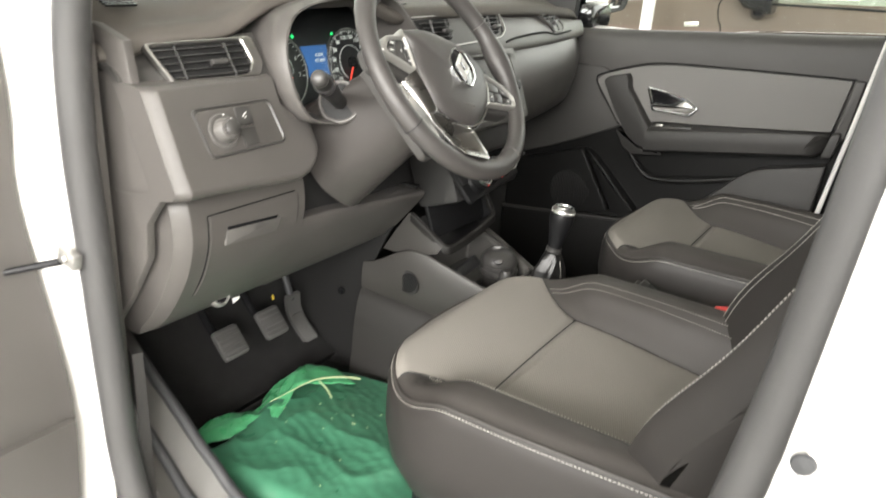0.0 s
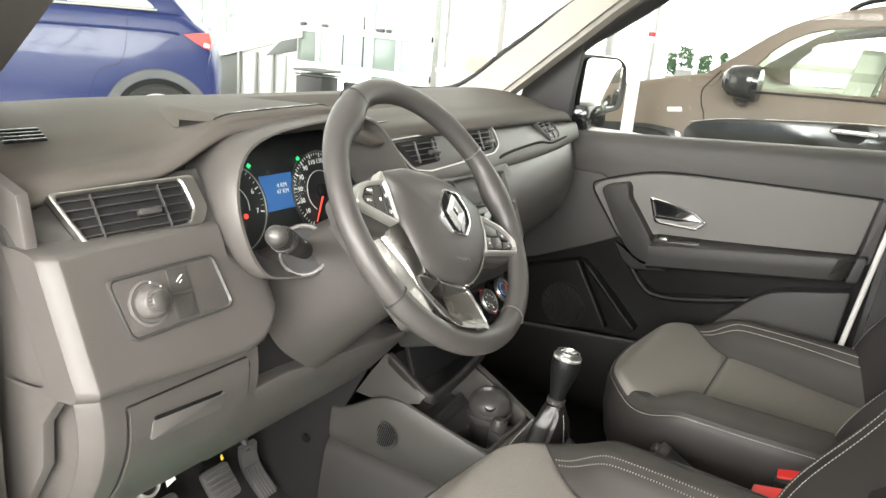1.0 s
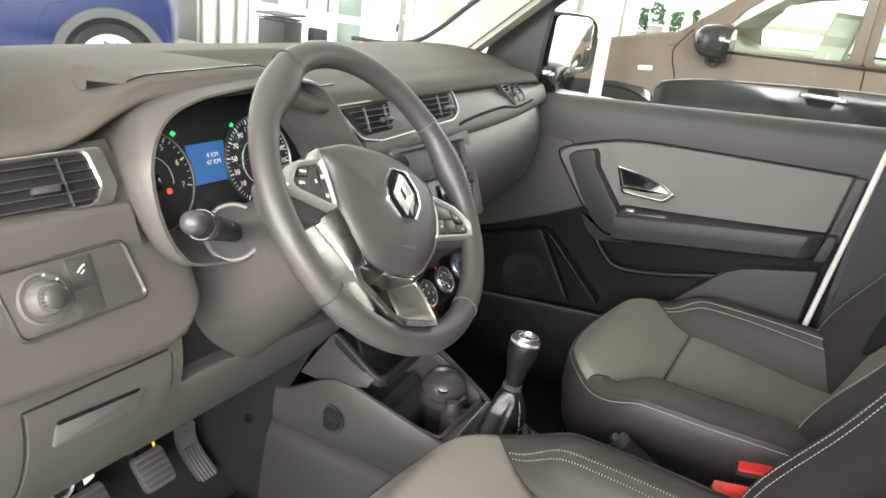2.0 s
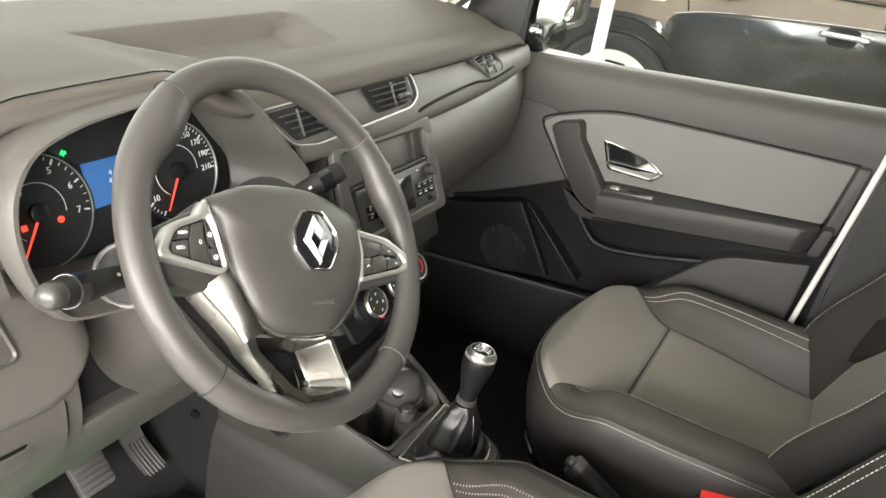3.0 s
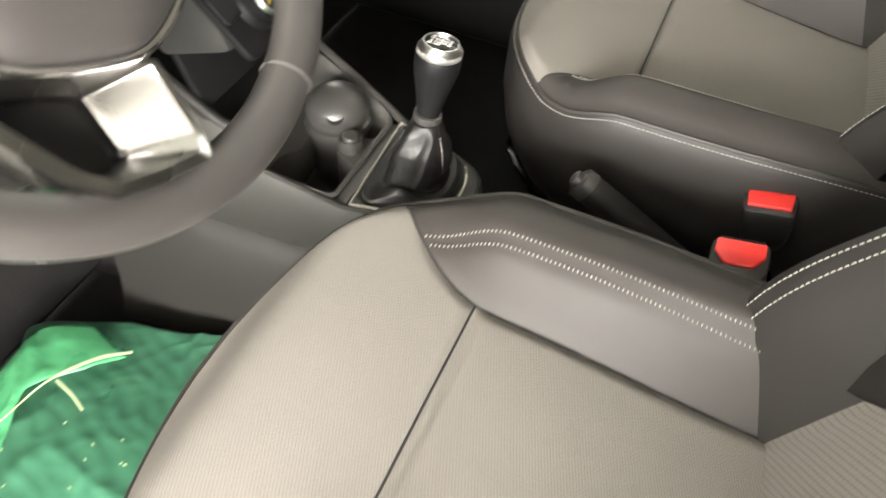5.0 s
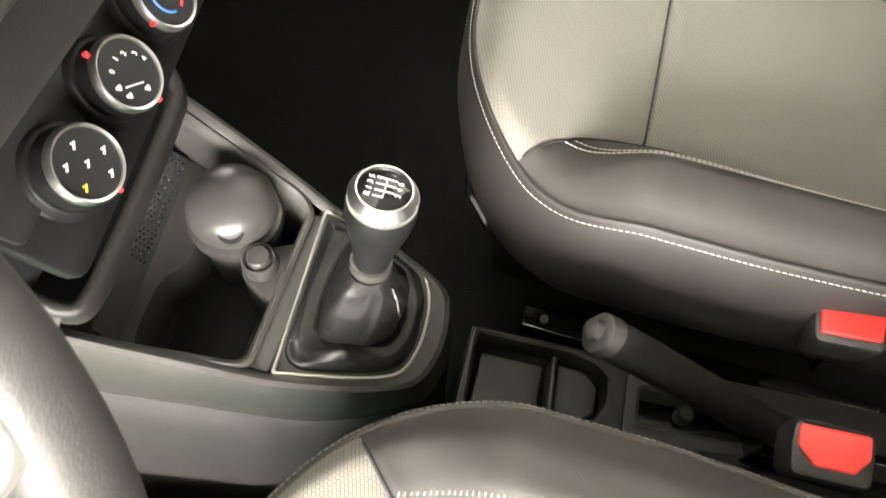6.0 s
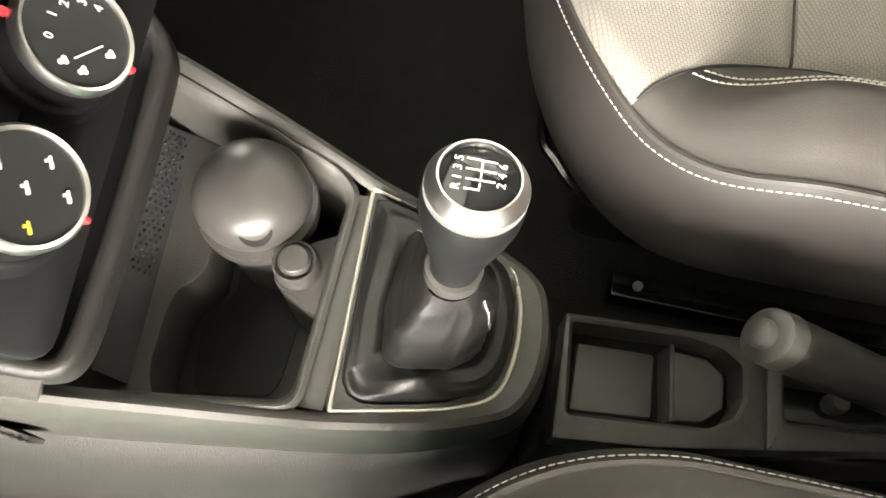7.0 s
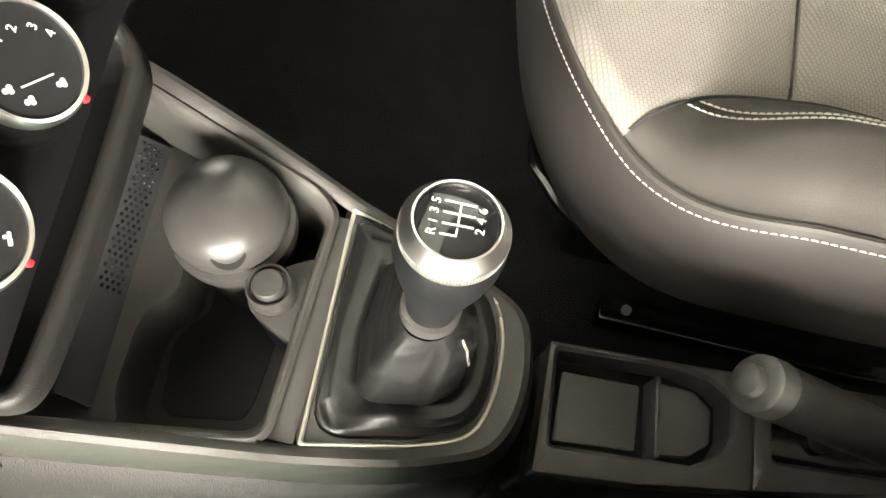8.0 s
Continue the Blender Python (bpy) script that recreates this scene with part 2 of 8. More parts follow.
def lathe(profile, n=32, m=Matrix.Identity(4)):
    """Turned about the local z axis: profile of (radius, height)."""
    rows = [[m @ V(r * math.cos(2 * math.pi * k / n), r * math.sin(2 * math.pi * k / n), z) for k in range(n)] for r, z in profile]
    ring = profile[0][0] > 1e-6 and profile[-1][0] > 1e-6
    bm = sheet(rows, close_u=ring, close_v=True)
    if not ring:
        cap(bm)
    bmesh.ops.recalc_face_normals(bm, faces=bm.faces)
    return bm


def block(sx, sy, sz, bevel=0.003, m=Matrix.Identity(4), segments=2, bm=None):
    """A box about its middle, its edges rounded."""
    own = bmesh.new()
    bmesh.ops.create_cube(own, size=1, matrix=Matrix.Diagonal((sx, sy, sz, 1)))
    if bevel:
        bmesh.ops.bevel(own, geom=own.edges[:], offset=min(bevel, 0.45 * min(sx, sy, sz)), segments=segments, profile=0.5, affect="EDGES")
    bmesh.ops.transform(own, matrix=m, verts=own.verts[:])
    if bm is None:
        return own
    data = bpy.data.meshes.new("join")
    own.to_mesh(data), own.free()
    bm.from_mesh(data)
    bpy.data.meshes.remove(data)
    return bm


def plate(outline, depth, bevel=0.0015, m=Matrix.Identity(4), segments=2, hole=None, z0=0.0):
    """A flat piece: outline (x, y) from z0 to z0 + depth, its upper edge rounded, with a hole if given (same number of points)."""
    bm = bmesh.new()
    c = sum((V(*p, 0) for p in outline), V(0, 0, 0)) / len(outline)

    def inset(pts, d):
        n = len(pts)
        out = []
        for i in range(n):
            a, b, e = Vector(pts[i - 1]), Vector(pts[i]), Vector(pts[(i + 1) % n])
            t1, t2 = (b - a).normalized(), (e - b).normalized()
            n1, n2 = Vector((-t1.y, t1.x)), Vector((-t2.y, t2.x))
            w = (n1 + n2)
            w = w / max(0.35, w.length_squared / 2) if w.length > 1e-6 else n1
            out.append(b + d * w)
        return out

    area = sum(outline[i - 1][0] * outline[i][1] - outline[i][0] * outline[i - 1][1] for i in range(len(outline)))
    pts = [Vector(p) for p in outline] if area > 0 else [Vector(p) for p in outline[::-1]]
    rings = [[V(*p, z0) for p in pts], [V(*p, z0 + depth - bevel) for p in pts]]
    for s in range(1, segments + 1):
        a = s / segments * math.pi / 2
        rings.append([V(*p, z0 + depth - bevel + bevel * math.sin(a)) for p in inset(pts, bevel * (1 - math.cos(a)))])
    if hole:
        h = [Vector(p) for p in hole] if area > 0 else [Vector(p) for p in hole[::-1]]
        rings.append([V(*p, z0 + depth) for p in inset(h, -bevel)])
        rings.append([V(*p, z0 + depth - bevel) for p in h])
        rings.append([V(*p, z0) for p in h])
    rings = [[m @ v for v in ring] for ring in rings]
    sheet(rings, close_u=bool(hole), close_v=True, bm=bm)
    if not hole:
        cap(bm)
    bmesh.ops.recalc_face_normals(bm, faces=bm.faces)
    return bm


def rounded(outline, r, n=4):
    """An outline (x, y) with its corners rounded."""
    out = []
    m = len(outline)
    for i in range(m):
        a, b, c = Vector(outline[i - 1]), Vector(outline[i]), Vector(outline[(i + 1) % m])
        rr = r[i] if isinstance(r, (list, tuple)) else r
        d = min(rr, 0.45 * (a - b).length, 0.45 * (c - b).length)
        p, q = b + (a - b).normalized() * d, b + (c - b).normalized() * d
        for k in range(n + 1):
            t = k / n
            out.append(tuple((1 - t) ** 2 * p + 2 * t * (1 - t) * b + t * t * q))
    return out


def turned(origin, right, up):
    """The pose of a panel: its right, its up and, towards the viewer, right x up."""
    r = Vector(right).normalized()
    n = r.cross(Vector(up)).normalized()
    u = n.cross(r)
    return Matrix(((r.x, u.x, n.x, origin[0]), (r.y, u.y, n.y, origin[1]), (r.z, u.z, n.z, origin[2]), (0, 0, 0, 1)))


# ---- objects ----
def mesh_of(name, bm, mat, sharp=40):
    data = bpy.data.meshes.new(name)
    bm.to_mesh(data)
    bm.free()
    data.polygons.foreach_set("use_smooth", [p.loop_total <= 6 for p in data.polygons])
    data.set_sharp_from_angle(angle=radians(sharp))
    data.materials.append(mat)
    return data


WORLD = {}


def part(name, bm, mat, parent, label="", sharp=40, local=False):
    """One mesh under a thing or a part; its points are in the world, or in the thing's own axes if local."""
    ob = new(name, mesh_of(name, bm, mat, sharp))
    return under(ob, parent, label, local)


def under(ob, parent, label="", local=False):
    ob.parent = parent
    if local:
        WORLD[ob.name] = WORLD[parent.name]
    else:
        ob.matrix_parent_inverse = WORLD[parent.name].inverted()
        WORLD[ob.name] = Matrix.Identity(4)
    if label:
        ob["label"] = label
    return ob


def thing(name, label, category, at=None, group="", kind="", bm=None, mat=None, sharp=40):
    """A top-level thing: a mesh, or an Empty at a place or pose that carries its parts."""
    ob = new(name, mesh_of(name, bm, mat, sharp) if bm else None)
    if at is not None:
        ob.matrix_basis = at if isinstance(at, Matrix) else Matrix.Translation(at)
    WORLD[ob.name] = ob.matrix_basis.copy()
    return tagged(ob, label, category, group, kind)


def lettering(name, text, size, m, mat, parent, depth=0.0003, local=False):
    """Words as a thin raised mesh, centred at m."""
    cu = bpy.data.curves.new("letters", "FONT")
    cu.body, cu.size, cu.extrude, cu.align_x, cu.align_y, cu.resolution_u = text, size, depth, "CENTER", "CENTER", 2
    ob = new("letters", cu)
    data = bpy.data.meshes.new_from_object(ob)
    bpy.data.objects.remove(ob)
    bpy.data.curves.remove(cu)
    data.transform(m)
    data.materials.clear()
    data.materials.append(mat)
    return under(new(name, data), parent, "", local)


def stitches(path, mat, parent, pitch=0.006, length=0.004, r=0.0006, local=False, across=None):
    """A row of sewn stitches along a path, or lying across it, in one mesh."""
    p = [Vector(q) for q in path]
    bm = bmesh.new()
    walk_d, nxt = 0.0, 0.0
    for a, b in zip(p, p[1:]):
        seg = (b - a).length
        t = (b - a).normalized() if seg else V(1, 0, 0)
        while nxt < walk_d + seg:
            c = a + t * (nxt - walk_d)
            d = across or t
            tube([c - d * length / 2, c - d * length / 4 + V(0, 0, r * 0.8), c + d * length / 4 + V(0, 0, r * 0.8), c + d * length / 2], [r * 0.5, r, r, r * 0.5], n=5, bm=bm)
            nxt += pitch
        walk_d += seg
    return part("stitching", bm, mat, parent, "row of pale stitches", local=local)


# ---- showroom ----
GROUND = -0.10
floor = thing("floor", "grey polished showroom floor", "floor", kind="structure", bm=block(26, 24, 0.1, 0, Matrix.Translation((-2, 1, GROUND - 0.05))), mat=SHOW_FLOOR)
ceiling = thing("ceiling", "white showroom ceiling", "ceiling", kind="structure", bm=block(26, 24, 0.1, 0, Matrix.Translation((-2, 1, 4.45))), mat=SHOW_WALL)


def glazed_wall(name, x0, y0, x1, y1, bays, sill):
    """A wall of tall panes between posts, with a solid foot and head."""
    w = thing(name, "tall glazed showroom wall with pale frames", "wall", kind="structure")
    a, b = V(x0, y0, 0), V(x1, y1, 0)
    d = b - a
    ang = math.degrees(math.atan2(d.y, d.x))
    mid = (a + b) / 2
    if sill > 0:
        part("wall_foot", block(d.length, 0.16, sill, 0.01, pose(mid.x, mid.y, GROUND + sill / 2, 0, 0, ang)), SHOW_WALL, w)
    part("wall_head", block(d.length, 0.16, 0.5, 0.01, pose(mid.x, mid.y, 4.15, 0, 0, ang)), SHOW_WALL, w)
    for i in range(bays + 1):
        p = a + d * i / bays
        part("post", block(0.09, 0.14, 3.95 - sill, 0.008, pose(p.x, p.y, GROUND + sill + (4.0 - sill) / 2, 0, 0, ang)), FRAME_WHITE, w)
    for z in (1.15, 2.55):
        part("rail", block(d.length, 0.06, 0.07, 0.006, pose(mid.x, mid.y, z, 0, 0, ang)), FRAME_WHITE, w)
    return w


glazed_wall("wall_east", -10, 8.2, 8, 8.2, 14, 0.0)
glazed_wall("wall_front", -9.0, -9, -9.0, 8.2, 12, 0.0)
glazed_wall("wall_west", 8, -6.6, -9.0, -6.6, 12, 0.3)
thing("wall_back", "plain white showroom wall", "wall", kind="structure", bm=block(0.2, 17, 4.5, 0, Matrix.Translation((8.0, 0.8, 2.15))), mat=SHOW_WALL)

SKY_GLOW = glowing("bright_hazy_sky", (1.0, 0.99, 0.95), 1.9)
thing("backdrop", "plain bright hazy daylight outside the glazing", "backdrop", kind="structure", bm=block(30, 0.05, 9, 0, Matrix.Translation((-2, 9.6, 4.3))), mat=SKY_GLOW)
thing("backdrop", "plain bright hazy daylight beyond the front glazing", "backdrop", kind="structure", bm=block(0.05, 22, 9, 0, Matrix.Translation((-10.6, 0, 4.3))), mat=SKY_GLOW)

# ---- the car's shell ----
shell = thing("car_body", "white van body with dark rubber door seals", "car body", (0.6, 0, 0.2), kind="structure")
part("floor_pan", block(2.2, 1.5, 0.05, 0.01, Matrix.Translation((0.55, 0, 0.245))), CARPET, shell, "black carpeted floor")
# toe board and bulkhead
rows = [[V(x, y, z) for x, z in ((-0.42, 0.272), (-0.52, 0.34), (-0.62, 0.5), (-0.66, 0.75), (-0.68, 1.0))] for y in (-0.72, -0.3, 0.0, 0.3, 0.72)]
part("toe_board", thick(rows, 0.03), CARPET, shell, "black carpeted toe board")
# roof and pillars
rows = [[V(x, y, 1.66 - 0.12 * (y / 0.7) ** 4 - 0.05 * max(0, -x) ** 1.5) for x in (-0.05, 0.3, 0.8, 1.3, 1.7)] for y in np.linspace(-0.72, 0.72, 9)]
part("roof", thick(rows, 0.05), HEADLINER, shell, "pale headliner")
part("rear_bulkhead", block(0.04, 1.44, 1.35, 0.01, Matrix.Translation((1.68, 0, 0.95))), PLASTIC_GREY, shell)


def pillar(name, path, w, d, mat, label=""):
    rows = []
    for i, p in enumerate(path):
        p = Vector(p)
        rows.append([p + V(-w / 2, -d / 2, 0), p + V(w / 2, -d / 2, 0), p + V(w / 2, d / 2, 0), p + V(-w / 2, d / 2, 0)])
    bm = cap(sheet(rows, close_v=True))
    bmesh.ops.recalc_face_normals(bm, faces=bm.faces)
    bmesh.ops.bevel(bm, geom=bm.edges[:], offset=0.012, segments=2, affect="EDGES")
    return part(name, bm, mat, shell, label)


for s in (-1, 1):
    back = -0.018 if s > 0 else -0.07
    pillar("windscreen_pillar", [(-0.57 + back, s * 0.68, 1.0), (-0.50 + back, s * 0.67, 1.055), (-0.236 + back * 0.6, s * 0.66, 1.284), (0.0, s * 0.64, 1.47), (0.12, s * 0.62, 1.56)], 0.14 if s > 0 else 0.175, 0.08, HEADLINER if s > 0 else PLASTIC_GREY, "trimmed windscreen pillar")
    pillar("roof_rail", [(0.0, s * 0.66, 1.52), (0.6, s * 0.68, 1.60), (1.68, s * 0.68, 1.60)], 0.1, 0.12, HEADLINER)
    # body side behind the door opening
    part("side_wall", block(1.1, 0.06, 1.3, 0.02, Matrix.Translation((1.16, s * 0.78, 0.95))), WHITE_PAINT if s < 0 else PLASTIC_GREY, shell)
# middle pillar on the passenger's side, with the pale body edge beside the door
pillar("middle_pillar", [(0.50, 0.70, 0.25), (0.51, 0.70, 0.7), (0.53, 0.69, 1.1), (0.60, 0.66, 1.56)], 0.13, 0.10, PLASTIC_DARK, "dark trimmed pillar")
part("door_edge", tube(spline([(0.405, 0.655, 0.38), (0.413, 0.655, 0.55), (0.432, 0.655, 0.72), (0.452, 0.655, 0.88), (0.47, 0.655, 1.04)], 24), 0.006, 8), WHITE_PAINT, shell, "narrow white body edge")
# middle pillar on the driver's side
pillar("middle_pillar", [(0.62, -0.745, 0.2), (0.60, -0.745, 0.6), (0.632, -0.745, 0.85), (0.645, -0.742, 1.05), (0.66, -0.735, 1.2), (0.70, -0.70, 1.56)], 0.17, 0.15, WHITE_PAINT, "white painted door pillar")
# front door pillar on the driver's side
rows = [[V(-0.30 + dx, y, z) for z in np.linspace(0.16, 1.16, 12)] for dx, y in ((0.012, -0.768), (0.0, -0.778), (-0.03, -0.790), (-0.10, -0.80), (-0.22, -0.81), (-0.30, -0.80))]
part("front_pillar", thick(rows, 0.02), WHITE_PAINT, shell, "white painted hinge pillar")
# rubber seal round the driver's door opening
seal = spline([(-0.20, -0.755, 1.24), (-0.265, -0.76, 1.08), (-0.278, -0.765, 0.92), (-0.272, -0.765, 0.75), (-0.265, -0.765, 0.58), (-0.25, -0.765, 0.42), (-0.19, -0.765, 0.30), (-0.05, -0.765, 0.26), (0.2, -0.765, 0.26), (0.36, -0.765, 0.29), (0.45, -0.765, 0.42), (0.50, -0.765, 0.62), (0.536, -0.765, 0.85), (0.549, -0.765, 0.98), (0.557, -0.762, 1.08), (0.575, -0.75, 1.3), (0.59, -0.72, 1.5)], 120)
part("door_seal", tube(seal, 0.021, 12, up=(0, 1, 0)), SEAL, shell, "dark rubber door seal")
part("sill", block(1.1, 0.13, 0.14, 0.03, Matrix.Translation((0.17, -0.80, 0.19))), WHITE_PAINT, shell)
part("sill_trim", block(0.98, 0.11, 0.03, 0.012, Matrix.Translation((0.12, -0.69, 0.285))), BIN_PLASTIC, shell)
part("kick_panel", thick([[V(x, y, z) for z in (0.27, 0.45, 0.60)] for x, y in ((-0.62, -0.66), (-0.45, -0.685), (-0.33, -0.705), (-0.27, -0.73))], 0.015), PLASTIC_DARK, shell)
for s in (-1, 1):
    part("far_kick_panel" if s > 0 else "foot_rest_panel", block(0.3, 0.02, 0.36, 0.006, Matrix.Translation((-0.54, s * 0.70, 0.45))), PLASTIC_DARK, shell)
# windscreen
rows = [[V(lerp(-0.93 + 0.22 * y * y, -0.02, t), y * lerp(1.0, 0.9, t), lerp(1.03, 1.60, t)) for t in np.linspace(0, 1, 5)] for y in np.linspace(-0.70, 0.70, 9)]
screen = part("windscreen", thick(rows, 0.004), GLASS, shell, "clear windscreen")
screen.visible_shadow = False
part("windscreen_seal", tube(spline([(-0.80, 0.655, 1.045), (-0.60, 0.645, 1.065), (-0.44, 0.635, 1.18), (-0.26, 0.625, 1.31), (-0.05, 0.60, 1.45)], 30), 0.006, 6), RUBBER, shell)

# ---- passenger's door ----
DY = 0.686
pdoor = thing("passenger_door", "closed door with grey trim, cloth insert and chrome handle", "car door", (0.05, 0.7, 0.3))


def door_plate(outline, proud, depth=0.02, bevel=0.004, r=0.02, hole=None, n=4):
    """A flat piece on the door: outline (x, z); proud: its distance from the door's skin."""
    m = turned((0, DY - proud + depth, 0), (1, 0, 0), (0, 0, 1))
    o = rounded(outline, r, n)
    return plate(o, depth, bevel, m, 3, rounded(hole, r, n) if hole else None)


def sill_z(x):
    return 1.018 + 0.075 * x


# upper trim rolls over to the window
rows = []
for x in np.linspace(-0.36, 0.47, 24):
    z = sill_z(x)
    rows.append([V(x, y, zz) for y, zz in ((0.79, z - 0.018), (0.775, z - 0.0125), (0.745, z - 0.009), (0.711, z - 0.010), (0.695, z - 0.018), (0.685, z - 0.036), (0.683, z - 0.08), (0.686, z - 0.16), (0.696, z - 0.24))])
part("upper_trim", thick(rows, 0.01), DOOR_TRIM, pdoor)
part("lower_trim", thick([[V(x, y, z) for y, z in ((0.695, 0.83), (0.70, 0.70), (0.71, 0.60), (0.71, 0.45), (0.705, 0.28))] for x in np.linspace(-0.40, 0.47, 14)], 0.012), DOOR_DARK, pdoor, "dark plastic door lining")
part("trim_wing", door_plate([(-0.42, 0.90), (-0.16, 0.90), (-0.112, 0.80), (-0.098, 0.752), (-0.20, 0.703), (-0.32, 0.650), (-0.42, 0.615)], 0.010, 0.02, 0.005, 0.02), DOOR_TRIM, pdoor, "grained trim before the handle")
ins = [(-0.184, 0.865), (-0.165, 0.883), (-0.075, 0.914), (0.004, 0.928), (0.178, 0.936), (0.424, 0.945), (0.406, 0.825), (0.28, 0.81), (0.115, 0.792), (-0.021, 0.780), (-0.06, 0.745), (-0.101, 0.751)]
part("insert", door_plate(ins, 0.022, 0.03, 0.0012, [0.01, 0.03, 0.08, 0.08, 0.1, 0.006, 0.006, 0.08, 0.1, 0.03, 0.01, 0.02]), DOOR_CLOTH, pdoor, "grey cloth insert")
part("insert_end", door_plate([(0.428, 0.945), (0.450, 0.947), (0.436, 0.81), (0.409, 0.80)], 0.0235, 0.03, 0.003, 0.006), DOOR_TRIM, pdoor)
groove = spline([V(x, DY - 0.0165, z) for x, z in ((-0.108, 0.755), (-0.150, 0.81), (-0.187, 0.864), (-0.167, 0.886), (-0.075, 0.918), (0.004, 0.932), (0.178, 0.940), (0.43, 0.949))], 60)
part("insert_groove", tube(groove, 0.0020, 6), DENT, pdoor, "dark groove round the insert")
# armrest
def arm_front(x):
    return 0.7665 + 0.162 * x - 0.022 * x * x


rows = []
for i, x in enumerate(np.linspace(-0.012, 0.405, 34)):
    e = smooth(0.385, 0.405, x)
    zt, zb, zk = arm_front(x) - 0.006 * e, 0.7075 + 0.160 * x + 0.012 * e, 0.7765 + 0.105 * x
    f = 0.606 + 0.03 * e
    rows.append([V(x, 0.676, zk + 0.004), V(x, 0.660, zk + 0.001), V(x, 0.630, lerp(zk, zt, 0.5)), V(x, f + 0.010, zt + 0.001), V(x, f + 0.003, zt - 0.002), V(x, f, zt - 0.008), V(x, f, lerp(zt, zb, 0.5)), V(x, f + 0.003, zb + 0.008), V(x, f + 0.012, zb + 0.001), V(x, 0.650, zb - 0.004), V(x, 0.690, zb - 0.004)])
arm = part("armrest", cap(thick(rows, 0.003)), DOOR_MID, pdoor, "dark moulded armrest")
part("armrest_end", door_plate([(0.410, 0.825), (0.430, 0.828), (0.422, 0.772), (0.398, 0.768)], 0.055, 0.05, 0.002, 0.008), DOOR_MID, pdoor)
part("switch_panel", block(0.105, 0.030, 0.006, 0.003, pose(0.045, 0.640, 0.7775, 0, -6.5, 0)), PLASTIC_SMOOTH, arm)
part("window_switch", block(0.020, 0.013, 0.008, 0.003, pose(0.012, 0.640, 0.7775, 8, -6.5, 0)), SATIN, arm, "small bright window switch")
part("switch_recess", block(0.055, 0.018, 0.004, 0.0015, pose(0.066, 0.640, 0.7818, 0, -6.5, 0)), PLASTIC_GLOSS, arm)
# pull handle: a thick bar from the insert's corner down to the armrest
bar_o = [(-0.152, 0.870), (-0.143, 0.882), (-0.095, 0.896), (-0.086, 0.884), (-0.083, 0.860), (-0.027, 0.788), (0.012, 0.735), (0.017, 0.716), (-0.034, 0.713), (-0.068, 0.736), (-0.113, 0.798)]
part("pull_handle", plate(rounded(bar_o, [0.01, 0.008, 0.006, 0.006, 0.01, 0.05, 0.01, 0.006, 0.02, 0.02, 0.05], 4), 0.042, 0.0035, turned((0, 0.672, 0), (1, 0, 0), (0, 0, 1)), 4), DOOR_MID, pdoor, "dark grey pull handle")
part("handle_cup", plate(rounded([(-0.106, 0.752), (-0.078, 0.702), (-0.050, 0.688), (0.034, 0.702), (0.020, 0.714), (-0.036, 0.711), (-0.071, 0.735)], 0.008), 0.036, 0.003, turned((0, 0.676, 0), (1, 0, 0), (0, 0, 1)), 3), DOOR_MID, pdoor, "dark cup below the handle")
# latch handle
hm = turned((0.028, DY - 0.021, 0.838), (1, 0, 0), (0, 0, 1))
ring = [(-0.070, 0.032), (-0.02, 0.026), (0.045, 0.012), (0.073, -0.008), (0.05, -0.030), (-0.048, -0.030)]
latch = part("latch_bezel", plate(rounded(ring, 0.008), 0.012, 0.003, hm, 3, rounded([(x * 0.86, y * 0.78 + 0.0005) for x, y in ring], 0.006)), CHROME, pdoor, "chrome latch surround")
part("latch_cup", plate(rounded([(x * 0.9, y * 0.84) for x, y in ring], 0.006), 0.003, 0.001, hm), PLASTIC_GLOSS, latch)
lever = [(-0.055, -0.012), (0.01, -0.010), (0.035, 0.010), (0.062, -0.006), (0.045, -0.023), (-0.045, -0.023)]
part("latch_lever", plate(rounded(lever, 0.006), 0.013, 0.005, hm, 3), SATIN, latch, "satin latch lever")
# speaker, pocket and the folds of the lower lining
spk = part("speaker_panel", door_plate([(-0.42, 0.60), (-0.32, 0.632), (-0.194, 0.676), (-0.094, 0.512), (-0.28, 0.474), (-0.42, 0.452)], 0.036, 0.05, 0.004, 0.012), DOOR_DARK, pdoor, "black speaker panel")
part("panel_fold", door_plate([(-0.190, 0.676), (-0.159, 0.656), (-0.025, 0.526), (-0.05, 0.508), (-0.090, 0.512)], 0.026, 0.05, 0.003, 0.008), DOOR_DARK, pdoor)
gm = turned((-0.217, DY - 0.0365, 0.549), (1, 0, 0.10), (0, 0, 1))
grille = part("grille", lathe([(0, 0.0), (0.059, 0.0), (0.061, 0.001), (0.059, 0.0022), (0.056, 0.0012), (0, 0.0012)], 40, gm), DENT, spk, "round black speaker grille")
for i in range(15):
    x = (i - 7) * 0.0076
    h = math.sqrt(max(0.0, 0.055 ** 2 - x * x))
    part("grille_bar", tube([gm @ V(x - 0.10 * k * h + 0.008 * (1 - k * k), k * h, 0.0022) for k in (-1, -0.5, 0, 0.5, 1)], 0.0017, 6), DOOR_DARK, grille)
part("pocket_edge", tube(spline([V(x, 0.668, z) for x, z in ((-0.100, 0.744), (-0.074, 0.703), (-0.031, 0.648), (0.010, 0.628), (0.10, 0.640), (0.229, 0.674), (0.30, 0.70))], 40), 0.007, 8), DOOR_DARK, pdoor, "rounded fold under the armrest")
part("inner_wall", door_plate([(-0.09, 0.735), (-0.031, 0.648), (0.010, 0.628), (0.229, 0.674), (0.42, 0.745), (0.42, 0.80), (0.0, 0.76)], 0.002, 0.02, 0.004, 0.02), DOOR_DARK, pdoor)
